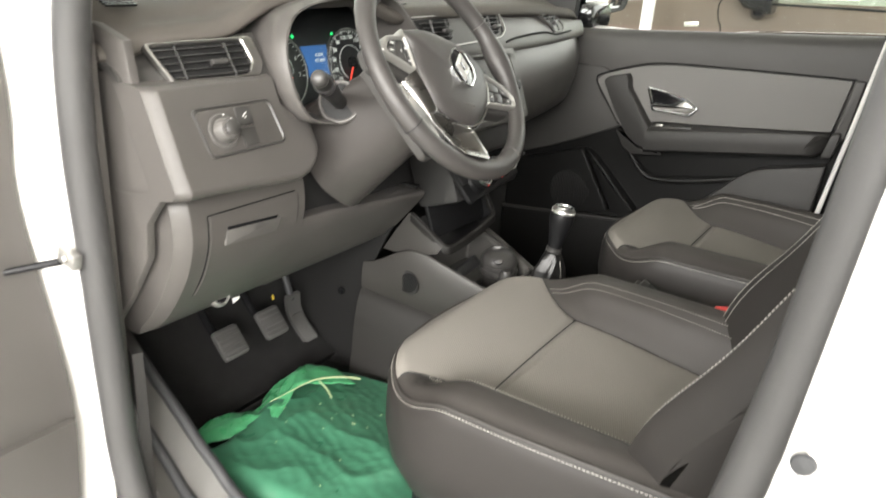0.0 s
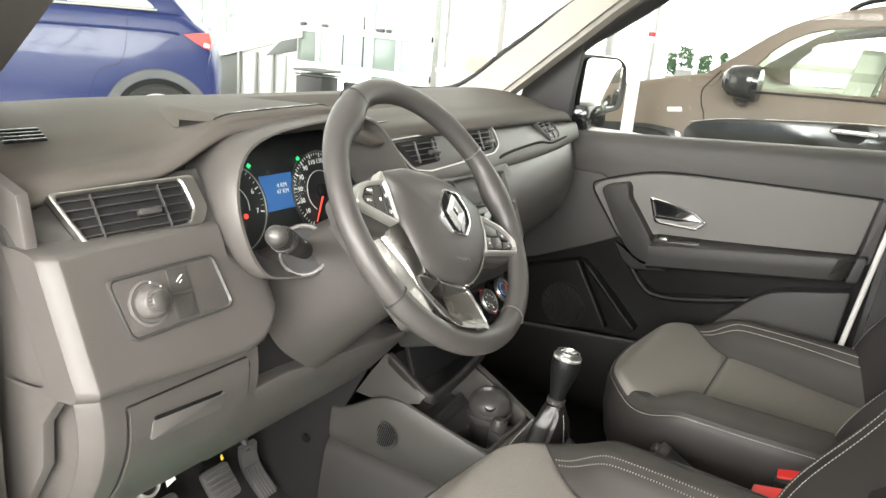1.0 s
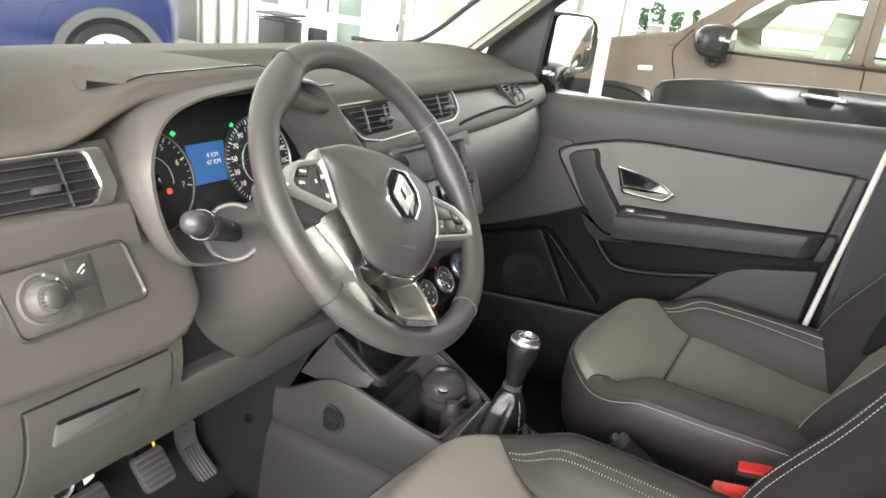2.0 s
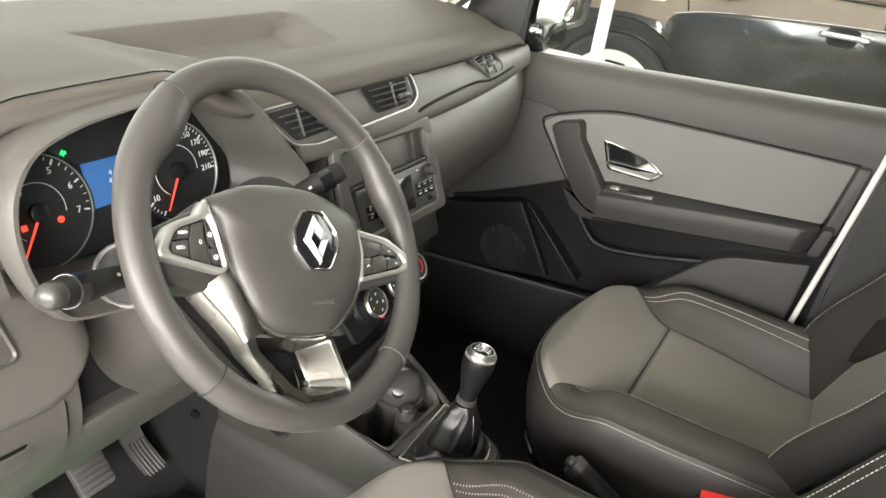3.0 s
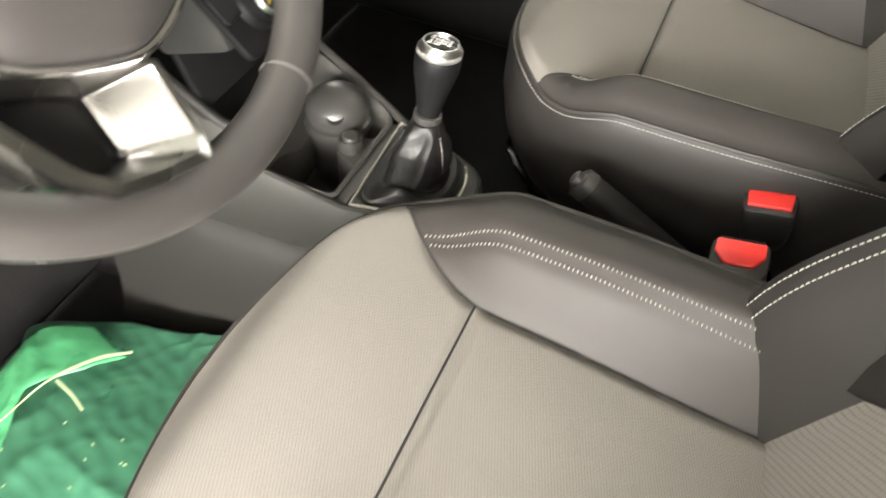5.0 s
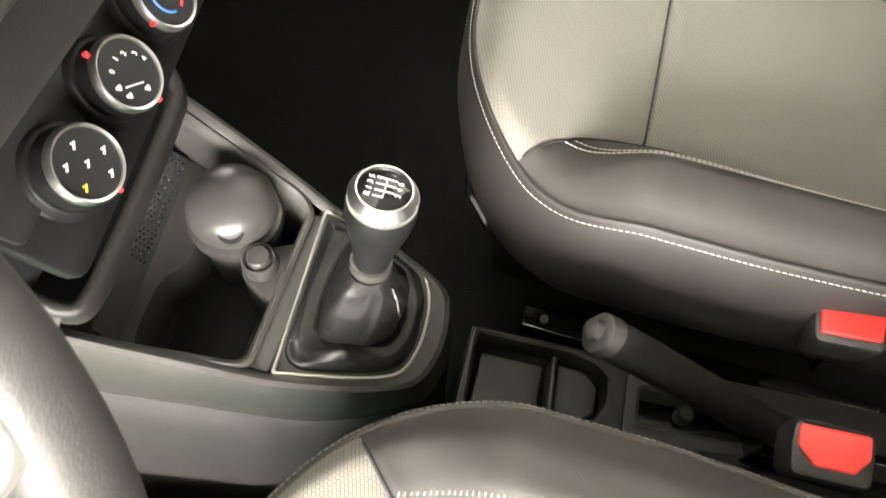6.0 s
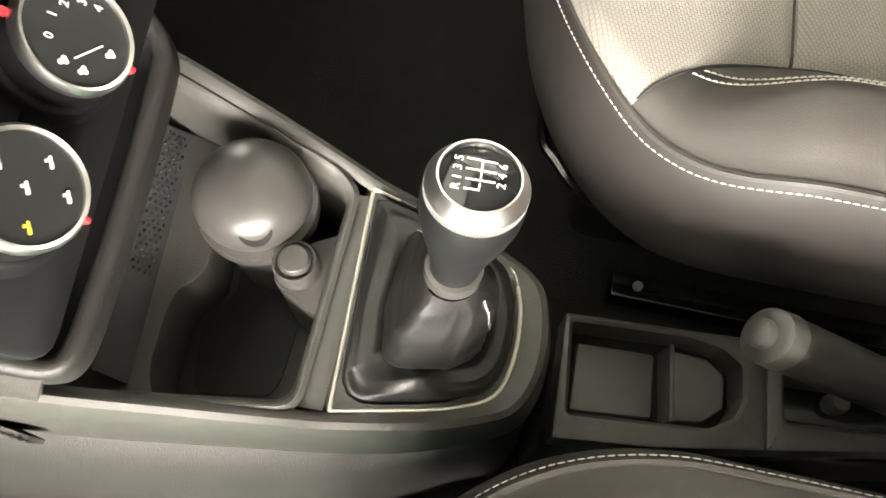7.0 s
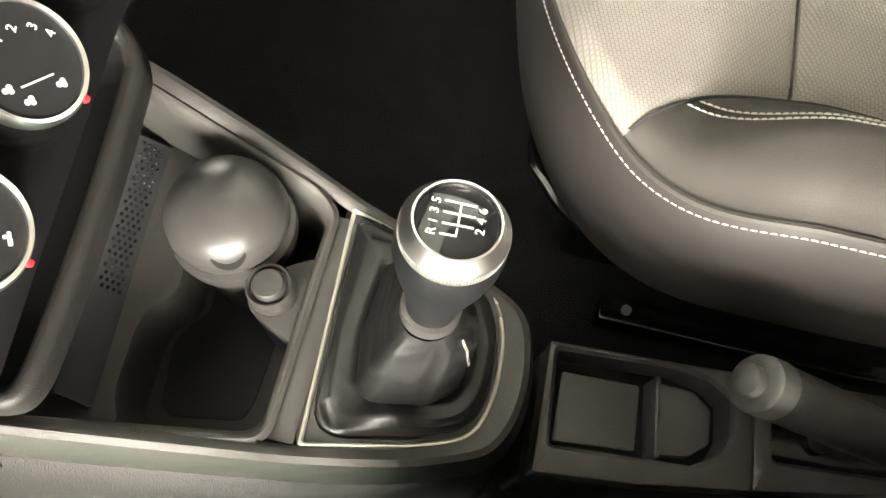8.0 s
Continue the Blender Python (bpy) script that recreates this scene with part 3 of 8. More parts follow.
part("door_pocket", door_plate([(0.10, 0.545), (0.154, 0.605), (0.189, 0.643), (0.224, 0.680), (0.251, 0.702), (0.280, 0.715), (0.416, 0.749), (0.400, 0.55), (0.390, 0.30), (0.0, 0.30), (0.04, 0.46)], 0.046, 0.05, 0.004, [0.02, 0.02, 0.02, 0.03, 0.03, 0.03, 0.01, 0.01, 0.01, 0.01, 0.05]), DOOR_MID, pdoor, "dark moulded door pocket")
part("pocket_bar", door_plate([(-0.42, 0.460), (-0.02, 0.504), (0.10, 0.520), (0.10, 0.290), (-0.42, 0.290)], 0.052, 0.03, 0.008, 0.01), DOOR_DARK, pdoor, "low pocket front")
part("pocket_lip", tube([V(-0.42, DY - 0.050, 0.461), V(-0.02, DY - 0.050, 0.505), V(0.09, DY - 0.050, 0.519)], 0.005, 8), DOOR_MID, pdoor)
# window pane and its frame
pane = part("window_pane", plate([(-0.30, 1.0), (0.50, 1.05), (0.52, 1.50), (0.14, 1.50), (-0.29, 1.19)], 0.004, 0.001, turned((0, 0.752, 0), (1, 0, 0), (0, 0, 1))), GLASS, pdoor, "clear side window")
pane.visible_shadow = False
part("window_frame", tube(spline([(-0.303, 0.735, 0.985), (-0.299, 0.735, 1.099), (-0.291, 0.735, 1.185), (-0.217, 0.735, 1.25), (-0.146, 0.735, 1.30), (0.05, 0.72, 1.43), (0.30, 0.70, 1.53), (0.52, 0.70, 1.55)], 50), [0.008] * 12 + [0.008 + 0.0012 * k for k in range(10)] + [0.020] * 28, 10), RUBBER, pdoor, "black window frame")
part("corner_trim", plate([(-0.47, 0.985), (-0.303, 0.985), (-0.290, 1.113), (-0.280, 1.202), (-0.335, 1.195), (-0.43, 1.095), (-0.455, 1.018)], 0.02, 0.006, turned((0, 0.74, 0), (1, 0, 0), (0, 0, 1))), PLASTIC_DARK, pdoor)
part("outer_skin", block(0.95, 0.03, 0.75, 0.02, Matrix.Translation((0.05, 0.80, 0.62))), WHITE_PAINT, pdoor)
part("belt_seal", block(0.86, 0.02, 0.02, 0.006, pose(0.08, 0.785, sill_z(0.08) - 0.024, 0, -4.3, 0)), RUBBER, pdoor)
# door mirror
mm = turned((-0.275, 0.885, 1.10), (0.25, 0.97, 0), (0, 0, 1))
face = rounded([(-0.108, 0.079), (0.054, 0.075), (0.098, 0.054), (0.108, -0.004), (0.100, -0.066), (-0.050, -0.087), (-0.120, -0.076)], 0.03, 6)
glass_o = rounded([(-0.098, 0.070), (0.042, 0.068), (0.070, 0.055), (0.076, 0.015), (0.070, -0.058), (-0.052, -0.071), (-0.108, -0.060)], 0.025, 6)
rows = [[mm @ V(x * k, y * k, z) for x, y in face] for z, k in ((-0.10, 0.3), (-0.095, 0.6), (-0.07, 0.85), (-0.03, 0.97), (-0.005, 1.0), (0.004, 0.98), (0.002, 0.94))]
mirror = part("door_mirror", cap(sheet(rows, close_v=True)), PLASTIC_GLOSS, pdoor, "black door mirror housing")
part("mirror_glass", plate(glass_o, 0.003, 0.001, mm @ Matrix.Translation((0, 0, 0.004))), MIRROR, mirror, "bright mirror glass")
part("mirror_foot", block(0.09, 0.16, 0.07, 0.02, Matrix.Translation((-0.30, 0.82, 1.02))), PLASTIC_GLOSS, mirror)

# ---- dashboard ----
dash = thing("dashboard", "dark grey moulded van dashboard with silver-edged vents", "dashboard", (-0.4, 0, 0.6))


def face_x(y):
    return -0.205 - 0.17 * y * y


def lip_z(y):
    return 1.053 - 0.06 * y * y


def hood_w(y):
    return smooth(-0.57, -0.45, y) * (1 - smooth(-0.31, -0.215, y))


rows = []
for y in np.linspace(-0.725, 0.70, 180):
    w, xf, zl = hood_w(y), face_x(y), lip_z(y)
    e = smooth(0.64, 0.70, abs(y))
    prof = [(-0.93 + 0.22 * y * y, 1.02), (-0.70, 1.05), (-0.50, 1.072 + 0.008 * w), (xf - 0.10, 1.073 - 0.03 * y * y + 0.022 * w), (xf - 0.045, zl + 0.015 + 0.032 * w), (xf - 0.008, zl + 0.012 + 0.036 * w), (xf + 0.008 - 0.01 * w, zl + 0.004 + 0.036 * w), (xf + 0.012 - 0.012 * w, zl - 0.006 + 0.034 * w), (xf + 0.002 - 0.02 * w, zl - 0.014 + 0.03 * w)]
    line = []
    for p in spline([(a, b, 0) for a, b in prof], 90):
        # open tray sunk into the middle of the pad
        right = 0.078 + 0.56 * (-0.3125 - p.x)
        left = -0.168 + 0.36 * (p.x + 0.32)
        ramp_ = [(-p.x - 0.318) / 0.004, (0.500 + p.x) / 0.036, (right - y) / 0.060, (y - left) / 0.004]
        sunk = min(1.0, max(0.0, min(ramp_)))
        line.append(V(p.x, y, p.y - 0.012 * e - 0.03 * sunk))
    rows.append(line)
pad = part("top_pad", thick(rows, 0.012), TOP_PAD, dash, "grained grey top pad")


def profile_skin(ys, prof, n=24, d=0.008, shear=None):
    """A moulding drawn along y: prof(y) gives (x, z) points; shear(y, z) moves its ends."""
    return thick([[V(p.x, shear(y, p.y) if shear else y, p.y) for p in spline([(a, b, 0) for a, b in prof(y)], n)] for y in ys], d)


# strip with the driver's vent, and the block with the light switch below it
part("vent_strip", profile_skin(np.linspace(-0.722, -0.506, 10), lambda y: [(face_x(y) - 0.004, lip_z(y) - 0.008), (face_x(y) + 0.008, lip_z(y) - 0.022), (face_x(y) + 0.03, 0.992), (face_x(y) + 0.052, 0.968), (face_x(y) + 0.05, 0.958)]), PLASTIC_SMOOTH, dash)


def knee(y):
    """Section of the switch block at y: a plain sloping face, chamfered at its outer end and rounded into a corner at its inner end."""
    r = 0.030
    k = max(0.0, min(r, y + 0.487))
    d = 0.013 * max(0.0, min(1.0, (-0.707 - y) / 0.015)) + r - math.sqrt(max(0.0, r * r - k * k))
    zb = 0.858 - 0.010 * smooth(-0.70, -0.51, y) + 0.030 * smooth(-0.515, -0.455, y)
    xb = -0.173 + (0.918 - zb) * 0.436
    top = 0.980 - 0.066 * smooth(-0.522, -0.488, y)
    sec = [(-0.245 - d, 0.980), (-0.214 - d, 0.980), (-0.203 - d, 0.9775), (-0.197 - d, 0.972), (-0.185 - d, 0.9455), (-0.173 - d, 0.918), (lerp(-0.173, xb, 0.6) - d, lerp(0.918, zb, 0.6)), (xb - 0.0035 - d, zb + 0.009), (xb - d, zb + 0.001), (xb - 0.002 - d, zb - 0.006), (xb - 0.011 - d, zb - 0.011), (xb - 0.045 - d, zb - 0.016), (-0.245 - d, zb - 0.02)]
    return [(x - 0.4 * max(0.0, z - top), min(z, top)) for x, z in sec]


ys = [-0.7222, -0.7218, -0.716, -0.7075, -0.7065, -0.704] + list(np.linspace(-0.69, -0.50, 10)) + [-0.487 + 0.030 * math.sin(math.pi / 2 * k / 8) for k in range(9)]
knee_rows = [[V(p.x, y, p.y) for p in spline([(a, b, 0) for a, b in knee(y)], 52)] for y in ys]
knee_rows = [[p + V(-0.05, 0, 0) for p in knee_rows[0]]] + knee_rows + [[p + V(-0.06, 0.002, 0) for p in knee_rows[-1]]]
part("knee_block", sheet(knee_rows), PLASTIC, dash, "grained grey switch block", sharp=28)


def lower(y):
    e = 0.016 * max(0.0, min(1.0, (-0.675 - y) / 0.018))
    return [(-0.235, 0.838), (-0.210 - e, 0.832), (-0.198 - e, 0.820), (-0.193 - e, 0.79), (-0.196 - e, 0.755), (-0.213 - e, 0.71), (-0.248 - e, 0.655), (-0.28 - e, 0.620), (-0.31, 0.605), (-0.40, 0.61)]


ys = [-0.6935, -0.693, -0.684, -0.6755, -0.6745, -0.672] + list(np.linspace(-0.66, -0.462, 14))
low_rows = [[V(p.x, y, p.y) for p in spline([(a, b, 0) for a, b in lower(y)], 44)] for y in ys]
low_rows = [[p + V(-0.06, -0.004, 0) for p in low_rows[0]]] + low_rows + [[p + V(-0.03, 0.002, 0) for p in low_rows[-1]]]
part("lower_panel", sheet(low_rows), PLASTIC, dash, "grained grey lower panel", sharp=28)
part("under_cover", profile_skin(np.linspace(-0.4635, -0.118, 16), lambda y: [(-0.25, 0.752 - 0.10 * max(0, y + 0.40)), (-0.212, 0.750 - 0.10 * max(0, y + 0.40)), (-0.201, 0.744 - 0.10 * max(0, y + 0.40)), (-0.2135, 0.71 - 0.05 * max(0, y + 0.40)), (-0.248, 0.655), (-0.28, 0.620), (-0.31, 0.605), (-0.45, 0.61)], 30), PLASTIC, dash, "grained grey panel below the column")
# black sheet in place of the shadow under the column
part("column_shade", thick([[V(-0.236, y, 0.84), V(-0.232, y, 0.79), V(-0.225, y, 0.742)] for y in np.linspace(-0.475, -0.14, 8)], 0.004), DENT, dash, "dark sheet for the shadow below the column")
side = [(-0.60, 1.05), (-0.30, 1.045), (-0.245, 1.03), (-0.232, 0.965), (-0.205, 0.95), (-0.192, 0.895), (-0.188, 0.85), (-0.21, 0.825), (-0.23, 0.80), (-0.235, 0.75), (-0.28, 0.68), (-0.335, 0.61), (-0.60, 0.58)]
part("end_panel", plate(side, 0.012, 0.003, turned((0, -0.704, 0), (1, 0, 0), (0, 0, 1))), PLASTIC, dash, "smooth grey end panel")
part("pillar_cover", thick([[V(x, y, z) for x, y in ((-0.40, -0.715), (-0.31, -0.722), (-0.275, -0.74), (-0.268, -0.765))] for z in (0.50, 0.7, 0.9, 1.06)], 0.006), PLASTIC, dash)


SLAT = material("matt_black_slat", (0.011, 0.011, 0.011), 0.6, spec=0.3)
VANE = material("vent_slat_plastic", (0.040, 0.039, 0.038), 0.42)


def air_vent(name, m, outline, slats, vanes, tab, parent, ring_mat=VENT_SATIN, ring=True, cheek=0.0):
    """A vent: silver rim, dark box, level slats, upright vanes and a thumb tab, in the panel's axes."""
    o = rounded(outline, 0.007)
    xs, ys = [p[0] for p in outline], [p[1] for p in outline]
    v = part(name, plate(o, 0.004, 0.001, m @ Matrix.Translation((0, 0, 0.0))), DENT, parent, "black vent box")
    if ring:
        k = 0.93
        cx, cy = sum(xs) / len(xs), sum(ys) / len(ys)
        part("rim", plate(o, 0.012, 0.002, m, 2, [(cx + (x - cx) * k - (cheek if x > cx else 0.0), cy + (y - cy) * 0.86) for x, y in o]), ring_mat, v, "silver vent rim")
    y0, y1 = min(ys) * 0.8, max(ys) * 0.8

    def span(y):
        hit = []
        for (ax, ay), (bx, by) in zip(outline, outline[1:] + outline[:1]):
            if (ay - y) * (by - y) <= 0 and ay != by:
                hit.append(ax + (bx - ax) * (y - ay) / (by - ay))
        return min(hit) + 0.005, max(hit) - 0.005 - cheek

    for i in range(slats):
        y = lerp(y0, y1, (i + 0.5) / slats)
        a, b = span(y)
        part("slat", block(b - a, 0.0013, 0.0060, 0.0005, m @ pose((a + b) / 2, y, 0.0082, 12, 0, 0)), VANE, v)
    for x in vanes:
        part("vane", block(0.0013, y1 - y0, 0.004, 0.0005, m @ pose(x, (y0 + y1) / 2, 0.0098, 0, 12, 0)), VANE, v)
    part("tab", block(0.026, 0.008, 0.010, 0.003, m @ pose(tab[0], tab[1], 0.013, 10, 0, 0)), PLASTIC_SMOOTH, v, "dark thumb tab")
    return v


dm = turned((-0.2375, -0.598, 0.993), (0.022, 0.146, 0.004), (-0.038, 0, 0.05))
air_vent("driver_vent", dm, [(-0.083, 0.032), (0.075, 0.033), (0.078, -0.008), (0.066, -0.026), (-0.064, -0.028)], 5, (-0.042, 0.030), (0.010, -0.003), dash, cheek=0.013)

# light switch panel
lm = turned((-0.1735, -0.603, 0.921), (0, 1, 0), (-0.027, 0, 0.062))
lp = [(-0.069, 0.033), (0.062, 0.033), (0.072, -0.030), (-0.060, -0.033)]
sw = part("switch_panel", plate(rounded(lp, 0.01), 0.006, 0.002, lm @ Matrix.Translation((0, 0, -0.003)), 2, rounded([(x * 0.93, y * 0.88) for x, y in lp], 0.008)), PLASTIC_SMOOTH, dash, "rimmed switch panel")
part("panel_face", plate(rounded([(x * 0.94, y * 0.9) for x, y in lp], 0.008), 0.004, 0.001, lm @ Matrix.Translation((0, 0, -0.003))), PLASTIC, sw)
km = lm @ Matrix.Translation((-0.031, 0.0, 0.001))
kn = part("light_switch", lathe([(0.0, 0.002), (0.023, 0.002), (0.0235, 0.004), (0.021, 0.005), (0.0195, 0.003), (0.016, 0.003), (0.0145, 0.014), (0.013, 0.017), (0.0, 0.0175)], 36, km), PLASTIC_GREY, sw, "round grey light switch")
part("grip", lathe([(0.0, 0.016), (0.0105, 0.016), (0.0105, 0.024), (0.009, 0.0255), (0.0, 0.0265)], 28, km), PLASTIC_SMOOTH, kn, "ribbed centre of the switch")
for k in range(18):
    a = 2 * math.pi * k / 18
    part("rib", block(0.0008, 0.0012, 0.007, 0.0003, km @ pose(0.0106 * math.cos(a), 0.0106 * math.sin(a), 0.0205, 0, 0, math.degrees(a))), PLASTIC_GREY, kn)
for a in (75, 40, 8):
    part("mark", block(0.002, 0.002, 0.0006, 0, km @ pose(0.0205 * math.cos(radians(a)), 0.0205 * math.sin(radians(a)), 0.0052)), MARK, kn)
for y in (0.0145, -0.0135):
    bt = part("button", plate(rounded([(-0.0125, -0.0125), (0.0125, -0.0125), (0.0125, 0.0125), (-0.0125, 0.0125)], 0.001, 2), 0.004, 0.001, lm @ Matrix.Translation((0.010, y, -0.0005))), PLASTIC_SMOOTH, sw, "square black button")
    if y > 0:
        for a, b in ((0.0, 0.003), (-0.003, 0.0), (0.003, 0.0045), (0.001, -0.003)):
            part("mark", block(0.0045, 0.0012, 0.0005, 0, lm @ pose(0.010 + a * 0.8, y + b * 0.7, 0.0038, 0, 0, 35)), MARK, bt)

# fuse cover in the lower panel
fm = turned((-0.1925, -0.563, 0.772), (0, 1, 0), (0.0, 0, 1))
rows = [[V(p.x + 0.0035, y, p.y) for p in spline([(-0.1955, 0.803, 0), (-0.193, 0.79, 0), (-0.196, 0.755, 0), (-0.213, 0.71, 0), (-0.236, 0.674, 0)], 20)] for y in np.linspace(-0.646, -0.481, 8)]
fuse = part("fuse_cover", thick(rows, 0.004), PLASTIC, dash, "grained cover with a pull recess")
gap = [V(p.x + 0.0005, y, p.y) for y, k in ((-0.6485, 1),) for p in spline([(-0.1955, 0.803, 0), (-0.193, 0.79, 0), (-0.196, 0.755, 0), (-0.213, 0.71, 0), (-0.236, 0.674, 0)], 20)][::-1]
gap += [V(lower(-0.6)[3][0] - 0.0008, y, 0.8035) for y in np.linspace(-0.645, -0.484, 10)]
gap += [V(p.x + 0.0005, -0.4785 - 0.05 * smooth(0.755, 0.68, p.y), p.y) for p in spline([(-0.1955, 0.798, 0), (-0.193, 0.79, 0), (-0.196, 0.755, 0), (-0.213, 0.71, 0), (-0.236, 0.674, 0)], 20)]
part("gap", tube(gap, 0.0013, 6), DENT, fuse, "dark gap round the cover")
part("pull", plate(rounded([(-0.057, 0.006), (0.020, 0.003), (0.047, 0.000), (0.036, -0.020), (-0.060, -0.017)], 0.003), 0.004, 0.0015, fm), PLASTIC_GREY, fuse, "paler recessed pull")
# thin black strip stands in for the shade line above the pull
part("pull_shade", plate(rounded([(-0.055, 0.0105), (0.040, 0.004), (0.036, 0.000), (-0.055, 0.0055)], 0.002), 0.0045, 0.001, fm), PLASTIC_GLOSS, fuse)
rel_m = turned((-0.283, -0.566, 0.628), (0, 1, 0), (-0.5, 0, 0.8))
rel = part("bonnet_release", lathe([(0.0, 0.0), (0.014, 0.0), (0.014, 0.006), (0.0, 0.008)], 24, rel_m), PLASTIC_GLOSS, dash, "black release with a bright ring")
part("release_ring", lathe([(0.0135, 0.004), (0.0135, 0.010), (0.016, 0.011), (0.018, 0.006), (0.018, 0.0)], 28, rel_m), SATIN, rel)
part("paper_tag", plate([(-0.008, -0.004), (0.007, -0.002), (0.008, 0.002), (-0.006, 0.004)], 0.001, 0.0002, turned((-0.302, -0.512, 0.597), (0, 1, 0.15), (-0.5, 0, 0.8))), MARK, dash, "pale paper tag")

# slots in the top pad
for i in range(4):
    part("slot", block(0.006, 0.045, 0.004, 0.0015, pose(-0.33 - 0.012 * i, -0.655 + 0.004 * i, 1.062 + 0.0015 * i)), PLASTIC_GLOSS, dash)
def pad_z(x, y):
    """Height of the top pad near its rear lip."""
    w, xf, zl = hood_w(y), face_x(y), lip_z(y)
    return float(np.interp(x, [-0.70, -0.50, xf - 0.10, xf - 0.045, xf - 0.008], [1.05, 1.072 + 0.008 * w, 1.073 - 0.03 * y * y + 0.022 * w, zl + 0.015 + 0.032 * w, zl + 0.012 + 0.036 * w]))


# wedge-shaped outlet for the side window: a hood, its lit cheek and a flat dark face for the mouth's shade
def on_pad(x, y, dz):
    return V(x, y, pad_z(x, y) + dz)


ridge = spline([on_pad(-0.352, -0.477, 0.001), on_pad(-0.332, -0.478, 0.004), on_pad(-0.300, -0.476, 0.0055), on_pad(-0.270, -0.476, 0.004), on_pad(-0.2547, -0.4765, 0.0015)], 18)
mouth = spline([on_pad(-0.338, -0.488, 0.001), on_pad(-0.316, -0.492, 0.0015), on_pad(-0.297, -0.491, 0.002), on_pad(-0.275, -0.486, 0.0015), on_pad(-0.2565, -0.4815, 0.001)], 18)
merge = spline([on_pad(-0.360, -0.462, 0.0), on_pad(-0.335, -0.455, 0.0), on_pad(-0.300, -0.452, 0.0), on_pad(-0.270, -0.456, 0.0), on_pad(-0.2547, -0.470, 0.0)], 18)
dem = part("side_demister", thick([[m_, m_.lerp(r_, 0.5) + V(0, 0, 0.0015), r_, r_.lerp(q_, 0.35) + V(0, 0, -0.0005), q_] for m_, r_, q_ in zip(merge, ridge, mouth)], 0.002), TOP_PAD, dash, "hooded wedge-shaped air outlet")
hole_ = [on_pad(-0.297, -0.491, 0.0014), on_pad(-0.275, -0.486, 0.0012), on_pad(-0.2576, -0.4827, 0.0010), on_pad(-0.270, -0.494, 0.0012), on_pad(-0.2835, -0.5025, 0.0014)]
bm = bmesh.new()
bm.faces.new([bm.verts.new(p) for p in hole_])
bmesh.ops.solidify(bm, geom=bm.faces[:], thickness=0.001)
part("mouth_shade", bm, DENT, dem, "flat dark face for the shaded mouth")
part("cheek", thick([[on_pad(-0.338, -0.488, 0.002), on_pad(-0.316, -0.4905, 0.003), on_pad(-0.297, -0.491, 0.003)], [on_pad(-0.310, -0.498, 0.0015), on_pad(-0.300, -0.498, 0.0015), on_pad(-0.290, -0.497, 0.002)], [on_pad(-0.290, -0.5045, 0.001), on_pad(-0.287, -0.504, 0.001), on_pad(-0.2835, -0.5029, 0.0015)]], 0.001), TOP_PAD, dem, "sloping cheek")
part("pad_seam", tube([V(x, y, pad_z(x, y) + 0.0012) for x, y in [(lerp(-0.2547, -0.236, smooth(0, 1, k / 30)), lerp(-0.4765, -0.16, k / 30)) for k in range(31)]], 0.0011, 6), PLASTIC_GLOSS, dash, "dark parting line")
part("strip_groove", tube(spline([(-0.1760, 0.1122, 0.9932), (-0.1790, 0.1693, 1.0001), (-0.1905, 0.3122, 1.0033), (-0.2020, 0.4051, 0.9934), (-0.2205, 0.5228, 0.9943), (-0.245, 0.60, 0.990)], 40), 0.0024, 6), DENT, dash, "dark parting groove above the glovebox")

# ---- instrument hood and cluster ----
arch = [(-0.462, 0.914), (-0.495, 0.932), (-0.508, 0.975), (-0.503, 1.020), (-0.478, 1.054), (-0.434, 1.070), (-0.374, 1.077), (-0.30, 1.081), (-0.245, 1.075), (-0.214, 1.05), (-0.186, 1.01), (-0.157, 0.968), (-0.165, 0.930), (-0.22, 0.908), (-0.335, 0.900)]


def arch_ring(k, dx, dz=0.0):
    cy, cz = -0.335, 0.985
    pts = spline([(0, cy + (y - cy) * k, cz + (z - cz) * k + dz) for y, z in arch], 72, closed=True)
    out = []
    for p in pts:
        front = -0.203 + 0.05 * (1.0 - (p.z - 0.92) / 0.16)
        out.append(V(front + dx, p.y, p.z))
    return out


def funnel():
    """Inner end of the hood, on the tilted plane of the dials."""
    out = []
    for p in arch_ring(1.0, 0):
        y, z = -0.345 + (p.y + 0.345) * (0.80 if p.y > -0.345 else 0.95), 0.972 + (p.z - 0.972) * 0.90
        out.append(V(-0.262 - 0.316 * (z - 0.972), y, z))
    return out


rows = [arch_ring(0.90, -0.14), arch_ring(0.98, -0.07), arch_ring(1.06, -0.025), arch_ring(1.06, -0.008), arch_ring(1.035, 0.002), arch_ring(1.01, 0.002), arch_ring(0.99, -0.006), arch_ring(0.975, -0.03), funnel()]
hood = part("instrument_hood", sheet(rows, close_v=True), PLASTIC, dash, "hooded instrument surround")
cm = turned((-0.268, -0.352, 0.972), (0, 1, 0), (-0.30, 0, 0.95))
cl = thing("instrument_cluster", "lit instrument cluster with two dials and blue display", "instrument cluster", cm)
part("cluster_face", plate(rounded([(-0.17, -0.085), (0.162, -0.080), (0.162, 0.05), (0.11, 0.105), (-0.10, 0.11), (-0.17, 0.08)], 0.02), 0.004, 0.001, Matrix.Translation((0, 0, -0.008))), DIAL_FACE, cl, local=True)


